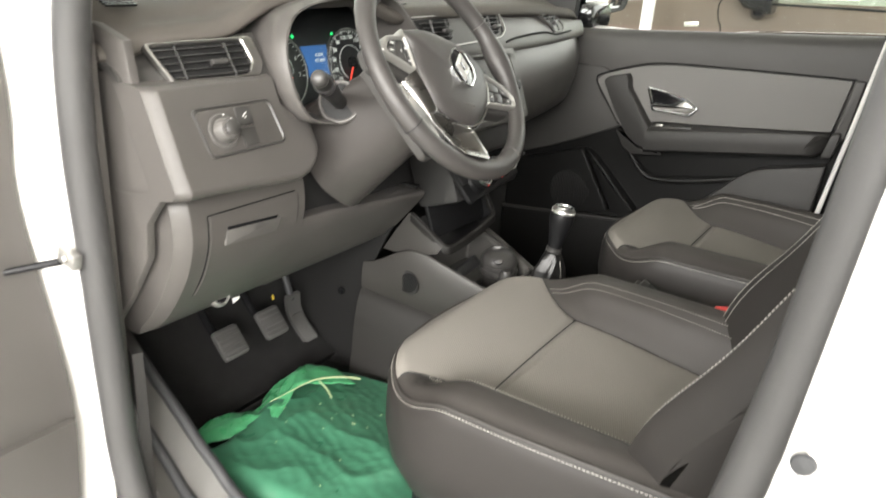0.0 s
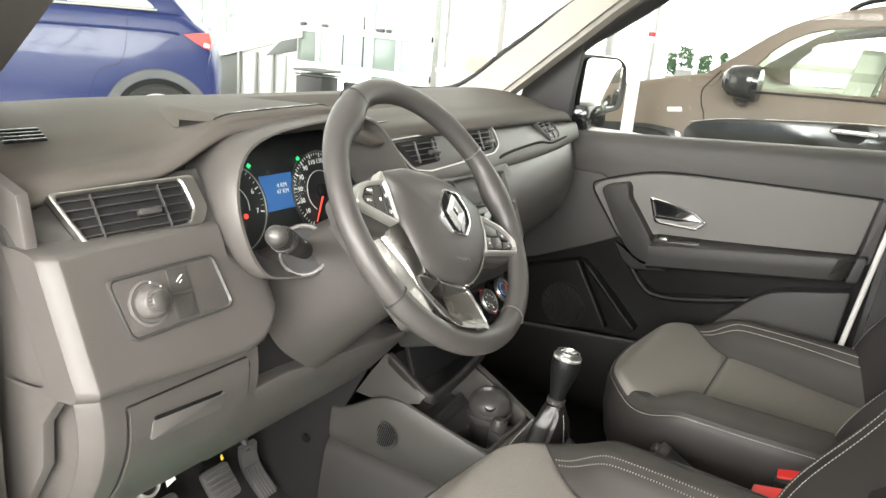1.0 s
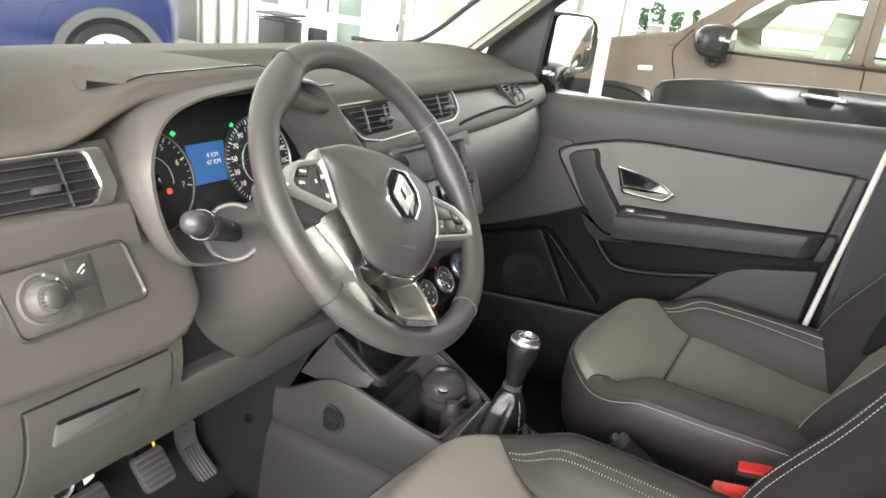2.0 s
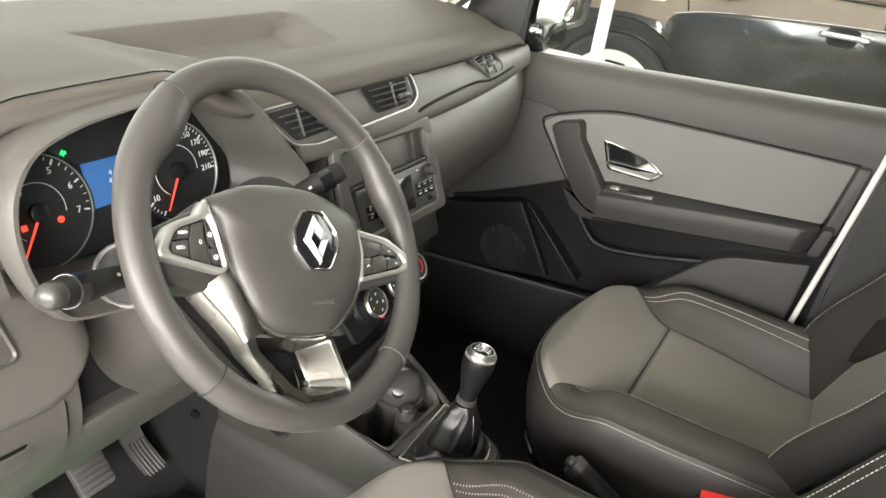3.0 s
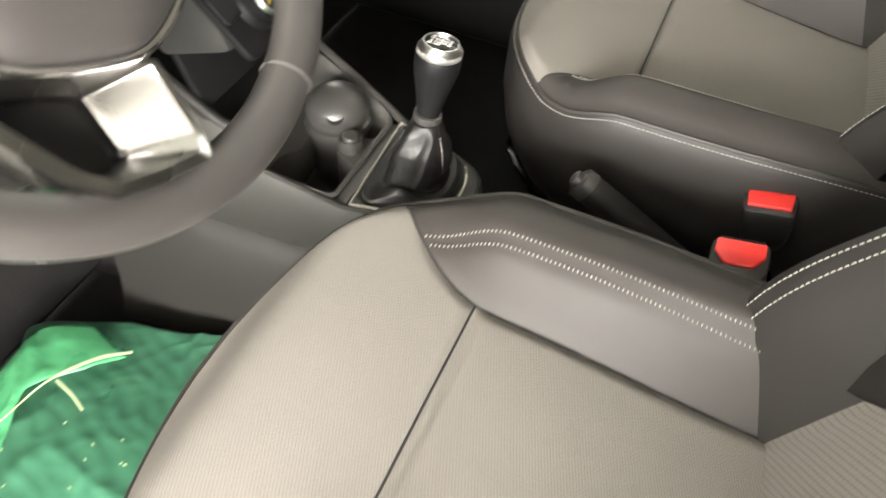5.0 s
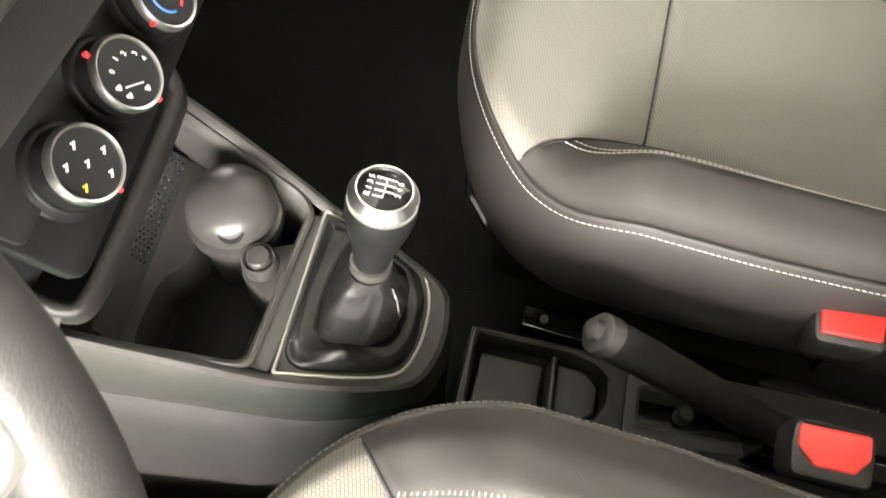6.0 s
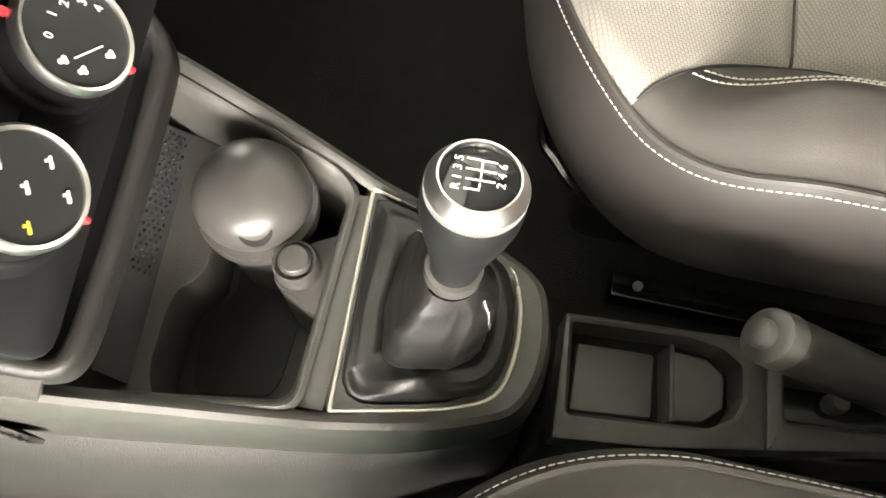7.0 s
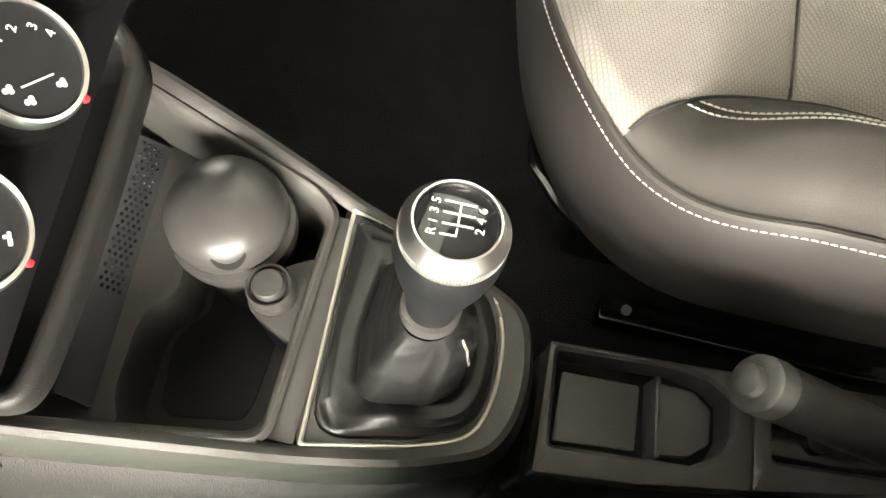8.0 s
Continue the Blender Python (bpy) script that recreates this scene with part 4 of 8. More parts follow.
def dial(x, label, numbers, r, a0, a1, needle):
    d = part("dial", lathe([(0, 0), (r * 1.04, 0), (r * 1.06, 0.004), (r * 1.03, 0.006), (r, 0.0015), (0, 0.001)], 48, Matrix.Translation((x, -0.004, -0.002))), DIAL_FACE, cl, label, local=True)
    ringb = lathe([(r * 1.0, 0.0015), (r * 1.015, 0.003), (r * 1.03, 0.0015)], 64, Matrix.Translation((x, -0.004, 0.0)))
    part("ring", ringb, SATIN, d, local=True)
    n = len(numbers)
    for i in range(4 * (n - 1) + 1):
        a = radians(lerp(a0, a1, i / (4 * (n - 1))))
        big = i % 4 == 0
        ln = 0.006 if big else 0.0035
        rr = r * 0.97 - ln / 2
        part("tick", block(ln, 0.0018 if big else 0.0008, 0.0005, 0, Matrix.Translation((x, -0.004, 0.0008)) @ pose(rr * math.cos(a), rr * math.sin(a), 0, 0, 0, math.degrees(a))), MARK, d, local=True)
    for i, s in enumerate(numbers):
        if s:
            a = radians(lerp(a0, a1, i / (n - 1)))
            lettering("numeral", s, 0.0098, Matrix.Translation((x + r * 0.76 * math.cos(a), -0.004 + r * 0.76 * math.sin(a), 0.001)), MARK, d, local=True)
    rows = [V(x + r * 0.52 * math.cos(radians(lerp(a0, a1, i / 24))), -0.004 + r * 0.52 * math.sin(radians(lerp(a0, a1, i / 24))), 0.001) for i in range(25)]
    part("inner_scale", tube(rows, 0.0005, 5), MARK, d, local=True)
    a = radians(needle)
    nd = part("needle", tube([V(x - 0.006 * math.cos(a), -0.004 - 0.006 * math.sin(a), 0.006), V(x + r * 0.86 * math.cos(a), -0.004 + r * 0.86 * math.sin(a), 0.005)], [0.0018, 0.0009], 6), LAMP_RED, d, "red needle", local=True)
    part("cap", lathe([(0, 0.001), (0.010, 0.001), (0.010, 0.007), (0.007, 0.009), (0, 0.009)], 24, Matrix.Translation((x, -0.004, 0.0))), PLASTIC_GLOSS, d, local=True)
    return d


tach = dial(-0.087, "rev counter dial", ["0", "1", "2", "3", "4", "5", "6", "7"], 0.057, 232, -12, 236)
lettering("words", "x1000", 0.007, Matrix.Translation((-0.087 - 0.018, 0.018, 0.001)), MARK, tach, local=True)
speed = dial(0.084, "speedometer dial", ["", "10", "30", "50", "70", "90", "110", "130", "150", "170", "190", "210"], 0.057, 236, -8, 238)
part("lamp", block(0.006, 0.006, 0.001, 0.0004, Matrix.Translation((-0.104, -0.015, 0.001))), LAMP_RED, tach, "red warning lamp", local=True)
part("lamp", lathe([(0, 0), (0.0035, 0), (0.0035, 0.001), (0, 0.001)], 16, Matrix.Translation((-0.066, -0.017, 0.0005))), LAMP_RED, tach, "red warning lamp", local=True)
disp = part("display", plate([(-0.029, -0.022), (0.029, -0.022), (0.029, 0.026), (-0.029, 0.026)], 0.003, 0.0005, Matrix.Translation((0.001, 0.004, -0.003))), LCD, cl, "blue trip display", local=True)
lettering("words", "4 KM\n47 KM", 0.0085, Matrix.Translation((0.008, 0.010, 0.0005)), MARK, disp, local=True)
for x in (-0.042, 0.044):
    s = -1 if x < 0 else 1
    part("indicator_lamp", plate([(0, -0.0018), (s * 0.003, -0.0018), (s * 0.003, -0.004), (s * 0.007, 0.0), (s * 0.003, 0.004), (s * 0.003, 0.0018), (0, 0.0018)], 0.001, 0.0002, Matrix.Translation((x, 0.046, 0.0015))), LAMP_GREEN, cl, "green turn arrow", local=True)
part("lens", plate(rounded([(-0.155, -0.070), (0.148, -0.070), (0.148, 0.050), (0.09, 0.088), (-0.08, 0.088), (-0.155, 0.060)], 0.02), 0.001, 0.0003, Matrix.Translation((0, 0, 0.016))), GLASS, cl, "clear cluster lens", local=True).visible_shadow = False

# ---- centre and passenger's face ----


def centre_face(y):
    return [(face_x(y) - 0.004, lip_z(y) - 0.006), (face_x(y) + 0.004, lip_z(y) - 0.014), (face_x(y) + 0.022, 1.012), (face_x(y) + 0.034, 0.985), (face_x(y) + 0.030, 0.972), (face_x(y) + 0.0, 0.965)]


part("vent_strip", profile_skin(np.linspace(-0.155, 0.69, 24), centre_face, 24), PLASTIC, dash, "grained upper face")


def glovebox(y):
    e = smooth(0.52, 0.70, y)
    u = smooth(0.15, 0.62, y)
    return [(face_x(y) - 0.01, 0.985), (face_x(y) + 0.026 - 0.02 * e, 0.978), (face_x(y) + 0.046 - 0.022 * e, 0.955), (face_x(y) + 0.058 - 0.026 * e, 0.92), (face_x(y) + 0.056 - 0.034 * e, 0.88), (face_x(y) + 0.035 - 0.045 * e, 0.82), (face_x(y) - 0.02 - 0.04 * e, 0.775 + 0.01 * u), (face_x(y) - 0.12, 0.745 + 0.02 * u)]


part("glovebox_face", profile_skin(np.linspace(0.118, 0.685, 20), glovebox, 34), PLASTIC, dash, "grained glovebox face")
vm = turned((-0.1905, -0.006, 1.020), (0, 1, 0), (-0.030, 0, 0.062))
big = [(-0.204, 0.028), (0.104, 0.032), (0.116, 0.024), (0.123, -0.006), (0.097, -0.021), (-0.122, -0.030), (-0.166, -0.022)]
rim = part("centre_vents", plate(rounded(big, 0.012), 0.008, 0.002, vm, 2, rounded([(x * 0.985, y * 0.93) for x, y in big], 0.011)), VENT_SATIN, dash, "silver-edged pair of vents")
part("vent_panel", plate(rounded([(x * 0.98, y * 0.9) for x, y in big], 0.011), 0.004, 0.001, vm), PLASTIC, rim)
air_vent("vent", vm @ Matrix.Translation((-0.119, -0.002, 0.003)), [(-0.071, 0.024), (0.039, 0.026), (0.036, -0.014), (-0.036, -0.016)], 4, (-0.03, 0.018), (0.012, 0.0), dash, ring=False)
air_vent("vent", vm @ Matrix.Translation((0.066, -0.001, 0.003)), [(-0.074, 0.025), (0.032, 0.028), (0.028, -0.008), (0.02, -0.012), (-0.052, -0.014)], 4, (-0.015, 0.028), (0.006, 0.0), dash, ring=False)
pm = turned((-0.220, 0.398, 1.013), (-0.17, 0.98, 0), (-0.030, 0, 0.05))
air_vent("side_vent", pm, [(-0.070, 0.024), (0.045, 0.026), (0.078, -0.010), (0.064, -0.024), (-0.012, -0.022)], 4, (-0.01, 0.03), (0.012, 0.0), dash, PLASTIC_GREY)

# ---- centre stack: shelf, radio, switches, climate knobs ----
UP = (-0.10, 0, 0.28)
sm = turned((-0.150, 0.004, 0.890), (0, 1, 0), UP)
part("stack_wing", block(0.25, 0.30, 0.10, 0.012, sm @ Matrix.Translation((0.02, -0.03, -0.095))), PLASTIC_DARK, dash)
part("stack_body", block(0.24, 0.20, 0.12, 0.012, sm @ Matrix.Translation((0.02, 0.0, -0.066))), PLASTIC_DARK, dash)
radio = thing("radio", "black car radio with keypads below an open slot", "radio", sm)
fr = [(-0.104, 0.100), (0.138, 0.095), (0.145, -0.052), (-0.104, -0.052)]
part("surround", plate(rounded(fr, 0.012), 0.010, 0.004, Matrix.Identity(4), 3, rounded([(-0.088, 0.082), (0.112, 0.079), (0.122, -0.035), (-0.070, -0.035)], 0.006)), BIN_PLASTIC, radio, local=True)
part("slot_back", plate([(-0.09, 0.030), (0.116, 0.030), (0.116, 0.084), (-0.09, 0.084)], 0.002, 0.0005, Matrix.Translation((0, 0, -0.003))), BIN_PLASTIC, radio, "empty black slot", local=True)
part("slot_floor", block(0.200, 0.005, 0.012, 0.001, Matrix.Translation((0.015, 0.034, 0.003))), PLASTIC_DARK, radio, local=True)
part("slot_divider", block(0.003, 0.058, 0.010, 0.001, Matrix.Translation((0.086, 0.058, 0.002))), PLASTIC_DARK, radio, local=True)
part("radio_face", plate(rounded([(-0.072, -0.036), (0.122, -0.036), (0.122, 0.030), (-0.072, 0.030)], 0.004), 0.008, 0.002), PLASTIC_SMOOTH, radio, local=True)
part("radio_display", plate([(0.002, -0.030), (0.060, -0.030), (0.060, 0.020), (0.002, 0.020)], 0.001, 0.0003, Matrix.Translation((0, 0, 0.0082))), PLASTIC_GLOSS, radio, local=True)
for x in (-0.034, 0.092):
    part("knob", lathe([(0, 0.008), (0.0095, 0.008), (0.009, 0.018), (0.007, 0.020), (0, 0.020)], 24, Matrix.Translation((x + (0.018 if x > 0 else -0.008), 0.016, 0))), PLASTIC_DARK, radio, "small black knob", local=True)
    for i in range(3):
        for j in range(2):
            k = part("key", block(0.014, 0.010, 0.003, 0.0012, Matrix.Translation((x - 0.016 + 0.016 * i, -0.002 - 0.0115 * j, 0.0085))), PLASTIC_GLOSS, radio, local=True)
            if x < 0:
                lettering("numeral", str(1 + i + 3 * j), 0.006, Matrix.Translation((x - 0.016 + 0.016 * i, -0.002 - 0.0115 * j, 0.0102)), MARK, k, local=True)
            else:
                part("mark", block(0.007, 0.0012, 0.0004, 0, Matrix.Translation((x - 0.016 + 0.016 * i, -0.002 - 0.0115 * j, 0.0102))), MARK, k, local=True)
    part("mark", block(0.006, 0.002, 0.0004, 0, Matrix.Translation((x + (-0.012 if x > 0 else 0.012), 0.022, 0.0084))), MARK, radio, local=True)
    part("key", block(0.016, 0.008, 0.003, 0.0012, Matrix.Translation((x + 0.012, -0.0262, 0.0085))), PLASTIC_GLOSS, radio, local=True)

cl2 = turned((-0.137, 0.002, 0.7555), (-0.09, 1, 0.055), (-0.075, 0, 0.1))
hv = thing("climate_panel", "black climate panel with three chrome-ringed knobs", "control panel", cl2)
part("panel", plate(rounded([(-0.115, -0.045), (0.115, -0.045), (0.118, 0.050), (-0.118, 0.050)], 0.012), 0.008, 0.003, Matrix.Translation((0, 0, -0.006))), STACK_BLACK, hv, local=True)
part("knob_rail", plate(rounded([(-0.112, -0.006), (0.112, -0.006), (0.114, 0.027), (-0.114, 0.027)], 0.006), 0.004, 0.0015, Matrix.Translation((0, 0, 0.0005))), STACK_RAIL, hv, "grey rail behind the knobs", local=True)
for i in range(5):
    k = part("switch", block(0.036, 0.013, 0.007, 0.002, Matrix.Translation((-0.080 + 0.040 * i, 0.038, 0.003))), PLASTIC_SMOOTH, hv, local=True)
    part("mark", block(0.008, 0.003, 0.0005, 0, Matrix.Translation((-0.080 + 0.040 * i, 0.038, 0.0067))), MARK_RED if i == 2 else MARK, k, local=True)
for i, x in enumerate((-0.062, 0.0, 0.062)):
    c = Matrix.Translation((x, -0.008, 0.0))
    kb = part("knob", lathe([(0.0, -0.006), (0.0295, -0.006), (0.0295, 0.002), (0.0275, 0.004), (0.0268, 0.009), (0.0255, 0.0105), (0.0238, 0.0108), (0.0230, 0.020), (0.0225, 0.0235), (0, 0.0235)], 48, c), KNOB_BODY, hv, "black knob with a chrome ring", local=True)
    part("knob_ring", lathe([(0.0198, 0.0235), (0.0229, 0.0225), (0.0228, 0.0255), (0.0214, 0.0283), (0.0200, 0.0275)], 48, c), KNOB_RING, kb, local=True)
    part("knob_face", lathe([(0, 0.024), (0.0200, 0.024), (0.0200, 0.0262), (0, 0.0266)], 48, c), DIAL_FACE, kb, local=True)
    pa = radians((-97, -93, 184)[i])
    part("pointer", block(0.0040, 0.0026, 0.004, 0.0008, c @ pose(0.0226 * math.cos(pa), 0.0226 * math.sin(pa), 0.0245, 0, 0, math.degrees(pa))), MARK_RED, kb, "red pointer", local=True)
    if i == 1:
        part("pointer", block(0.0050, 0.0026, 0.004, 0.0008, c @ pose(-0.004, 0.0228, 0.0215, 0, 0, 90)), MARK_RED, kb, local=True)
        for s_, a, b in (("0", -0.0064, 0.0090), ("1", 0.0020, 0.0102), ("2", 0.0082, 0.0076), ("3", 0.0128, 0.0020), ("4", 0.0140, -0.0042)):
            lettering("numeral", s_, 0.0048, c @ Matrix.Translation((a, b, 0.0270)) @ pose(0, 0, 0, 0, 0, 10), MARK, kb, local=True)
        part("mark", block(0.0130, 0.0007, 0.0004, 0, c @ pose(-0.0045, -0.0055, 0.0270, 0, 0, -38)), MARK, kb, local=True)
        for a, b in ((-0.0125, 0.0020), (-0.0125, -0.0055), (-0.001, -0.0130)):
            for da, db, r_ in ((0.0009, 0, 0.0011), (-0.0009, 0.0006, 0.0011), (0, -0.0011, 0.0010)):
                part("mark", lathe([(0, 0), (r_, 0), (r_, 0.0004), (0, 0.0004)], 10, c @ pose(a + da, b + db, 0.0268)), MARK, kb, local=True)
    elif i == 0:
        for a, b, mt in ((0.0, 0.0, MARK), (0.0118, -0.0048, MARK), (0.0046, 0.0108, MARK), (0.0024, -0.0140, MARK), (-0.0085, 0.0092, MARK), (-0.0130, -0.0045, MARK_YELLOW)):
            for da, db, w_, h_ in ((0.0008, 0.0004, 0.0030, 0.0012), (-0.0010, -0.0006, 0.0026, 0.0014), (0.0, 0.0016, 0.0014, 0.0012)):
                part("mark", plate(rounded([(-w_ / 2, -h_ / 2), (w_ / 2, -h_ / 2), (w_ / 2, h_ / 2), (-w_ / 2, h_ / 2)], 0.0005, 2), 0.0005, 0.0001, c @ pose(a + da, b + db, 0.0266, 0, 0, 25)), mt, kb, local=True)
    else:
        arcp = [c @ V(0.0115 * math.cos(radians(t)), 0.0115 * math.sin(radians(t)), 0.0268) for t in range(60, 250, 12)]
        part("mark", tube(arcp, 0.0010, 5), MARK_BLUE, kb, "blue arc", local=True)
        arcp = [c @ V(0.0115 * math.cos(radians(t)), 0.0115 * math.sin(radians(t)), 0.0268) for t in range(-90, 50, 12)]
        part("mark", tube(arcp, 0.0010, 5), MARK_RED, kb, "red arc", local=True)

# ---- steering wheel and column ----
AX, UPW = V(0.846, 0, 0.533), V(-0.533, 0, 0.846)
WT, WY = radians(35.5), radians(2.4)
WN = V(math.cos(WT) * math.cos(WY), math.cos(WT) * math.sin(WY), math.sin(WT))
WM = turned((-0.0204, -0.3464, 0.9977), V(0, 0, 1).cross(WN), V(-math.sin(WT), 0, math.cos(WT))) @ pose(0, 0, 0, 0, 0, -23) @ Matrix.Diagonal((0.95, 0.95, 0.95, 1))
wheel = thing("steering_wheel", "grey leather steering wheel with satin spokes, slightly turned", "steering wheel", WM)
R = 0.1695
HUB = Matrix.Translation((0.010, -0.009, 0))


N = 96
path = [V(R * math.sin(2 * math.pi * i / N), R * math.cos(2 * math.pi * i / N), 0) for i in range(N)]


def bulge(i):
    a = abs((360 * i / N + 180) % 360 - 180)
    return 0.0157 + 0.0050 * grip(i) - 0.0012 * math.exp(-((a - 95) / 14) ** 2)


def grip(i):
    """Swelling of the rim where the thumbs rest."""
    a = abs((360 * i / N - 6 + 180) % 360 - 180)
    return math.exp(-((a - 62) / 11) ** 2)


part("rim", tube([p * (1 - 0.0056 * grip(i) / R) for i, p in enumerate(path)], [bulge(i) for i in range(N)], 18, True, 0.9), WHEEL_LEATHER, wheel, "stitched grey leather rim", local=True)
for a in (-44.5, 44.5, -138, 138):
    c, t = V(R * math.sin(radians(a)), R * math.cos(radians(a)), 0), V(math.cos(radians(a)), -math.sin(radians(a)), 0)
    rad = V(math.sin(radians(a)), math.cos(radians(a)), 0)
    r0 = bulge(round(N * a / 360)) + 0.0003
    ringp = [c + r0 * (math.cos(2 * math.pi * k / 28) * rad + 0.9 * math.sin(2 * math.pi * k / 28) * V(0, 0, 1)) for k in range(28)]
    part("seam", tube(ringp, 0.0009, 5, True), THREAD_DARK if a < 0 else PLASTIC_GREY, wheel, local=True)
# hub
hub = [(-0.1015, 0.0291), (-0.0776, 0.0421), (-0.0471, 0.0516), (0.005, 0.0541), (0.0437, 0.0494), (0.0851, 0.0314), (0.0941, 0.0155), (0.0934, -0.0157), (0.0835, -0.041), (0.0594, -0.072), (0.0319, -0.0927), (0.0092, -0.0969), (-0.0231, -0.0955), (-0.0452, -0.090), (-0.0645, -0.0742), (-0.0751, -0.0532), (-0.0834, -0.0295), (-0.0899, 0.0059)]
ho = [(p.x, p.y) for p in spline([(x, y, 0) for x, y in hub], 90, closed=True)]
HC = (-0.004, -0.020)


def hub_ring(k, z):
    return [V(HC[0] + (x - HC[0]) * k, HC[1] + (y - HC[1]) * k, z) for x, y in ho]


hubp = part("airbag_cover", cap(sheet([hub_ring(k, z) for k, z in ((0.96, -0.045), (0.985, -0.02), (0.985, -0.006), (0.965, 0.002), (0.92, 0.007), (0.80, 0.0115), (0.6, 0.0145), (0.35, 0.0165), (0.12, 0.017))], close_v=True)), WHEEL_LEATHER, wheel, "grained airbag cover", local=True)
lettering("words", "SRS\nAIRBAG", 0.0085, HUB @ Matrix.Translation((0.002, -0.054, 0.0140)) @ Matrix.Diagonal((1, 0.8, 1, 1)), PLASTIC, hubp, 0.0006, local=True)
badge = [(0.0125, 0.029), (0.027, 0.009), (0.027, -0.009), (0.0125, -0.029), (-0.0125, -0.029), (-0.027, -0.009), (-0.027, 0.009), (-0.0125, 0.029)]
bm0 = HUB @ Matrix.Translation((0, 0.0025, 0.015))
em = part("emblem", plate(rounded(badge, 0.004), 0.004, 0.001, bm0), PLASTIC_GLOSS, wheel, "black emblem with a chrome lozenge", local=True)
part("emblem_rim", plate(rounded([(x * 1.08, y * 1.06) for x, y in badge], 0.004), 0.0055, 0.001, bm0, 2, rounded([(x * 0.95, y * 0.96) for x, y in badge], 0.004)), CHROME, em, local=True)
loz, inn = [(0.0, 0.0255), (0.0170, 0.0), (0.0, -0.0255), (-0.0170, 0.0)], [(0.0, 0.0095), (0.0062, 0.0), (0.0, -0.0095), (-0.0062, 0.0)]
part("lozenge", plate(loz, 0.009, 0.0042, bm0, 1, inn), CHROME, em, "chrome lozenge", local=True)
# spokes: a dark body, a satin frame and keys on each side
LEFT = dict(
    body=[(-0.085, 0.030), (-0.118, 0.018), (-0.150, 0.002), (-0.166, -0.014), (-0.160, -0.040), (-0.118, -0.050), (-0.088, -0.050)],
    outer=[(-0.1030, 0.0300), (-0.1105, 0.0200), (-0.1130, 0.0145), (-0.1355, 0.0062), (-0.1430, 0.0022), (-0.1505, -0.0090), (-0.1555, -0.0200), (-0.1540, -0.0248), (-0.1250, -0.0306), (-0.0925, -0.0376), (-0.0885, -0.0320), (-0.0945, 0.0050)],
    inner=[(-0.1045, 0.0125), (-0.1060, 0.0110), (-0.1130, 0.0080), (-0.1305, 0.0018), (-0.1365, -0.0028), (-0.1400, -0.0095), (-0.1435, -0.0168), (-0.1420, -0.0208), (-0.1170, -0.0285), (-0.0945, -0.0340), (-0.0930, -0.0310), (-0.0985, -0.0020)],
    keys=[[(-0.130, 0.0010), (-0.122, 0.0036), (-0.1236, -0.0072), (-0.1396, -0.0098)], [(-0.1402, -0.0113), (-0.1247, -0.0087), (-0.1251, -0.0250), (-0.1398, -0.0203)], [(-0.1194, 0.0045), (-0.1075, 0.0082), (-0.1079, -0.0079), (-0.1046, -0.015), (-0.1045, -0.0302), (-0.1231, -0.0260), (-0.1231, -0.0086)], [(-0.1062, 0.0083), (-0.1050, 0.0093), (-0.0975, -0.0127), (-0.0998, -0.0151), (-0.1053, -0.0084)], [(-0.1035, -0.0165), (-0.0970, -0.0138), (-0.0945, -0.0325), (-0.1022, -0.0312)]])
RIGHT = dict(
    body=[(0.078, 0.016), (0.130, 0.008), (0.160, -0.006), (0.168, -0.022), (0.156, -0.040), (0.120, -0.046), (0.074, -0.052)],
    outer=[(0.0817, 0.0122), (0.0850, 0.0124), (0.1296, 0.0056), (0.1568, -0.0085), (0.1696, -0.0216), (0.1660, -0.0283), (0.1562, -0.0322), (0.0790, -0.0448), (0.0760, -0.0430), (0.0830, -0.0150)],
    inner=[(0.0880, 0.0060), (0.0900, 0.0055), (0.1240, -0.0006), (0.1455, -0.0110), (0.1540, -0.0220), (0.1500, -0.0270), (0.1440, -0.0290), (0.0835, -0.0390), (0.0815, -0.0370), (0.0865, -0.0150)],
    keys=[[(0.0895, 0.0040), (0.1190, -0.0010), (0.1195, -0.0121), (0.103, -0.0163), (0.0880, -0.0166)], [(0.1215, -0.0016), (0.1380, -0.0088), (0.1470, -0.0150), (0.1204, -0.0128)], [(0.1287, -0.0186), (0.1505, -0.0175), (0.1520, -0.0218), (0.1485, -0.0262), (0.1260, -0.0302)], [(0.0880, -0.0184), (0.1016, -0.0178), (0.0995, -0.0346), (0.0832, -0.0374)], [(0.1044, -0.0174), (0.1202, -0.0140), (0.1260, -0.0187), (0.1235, -0.0306), (0.1022, -0.0342)]])
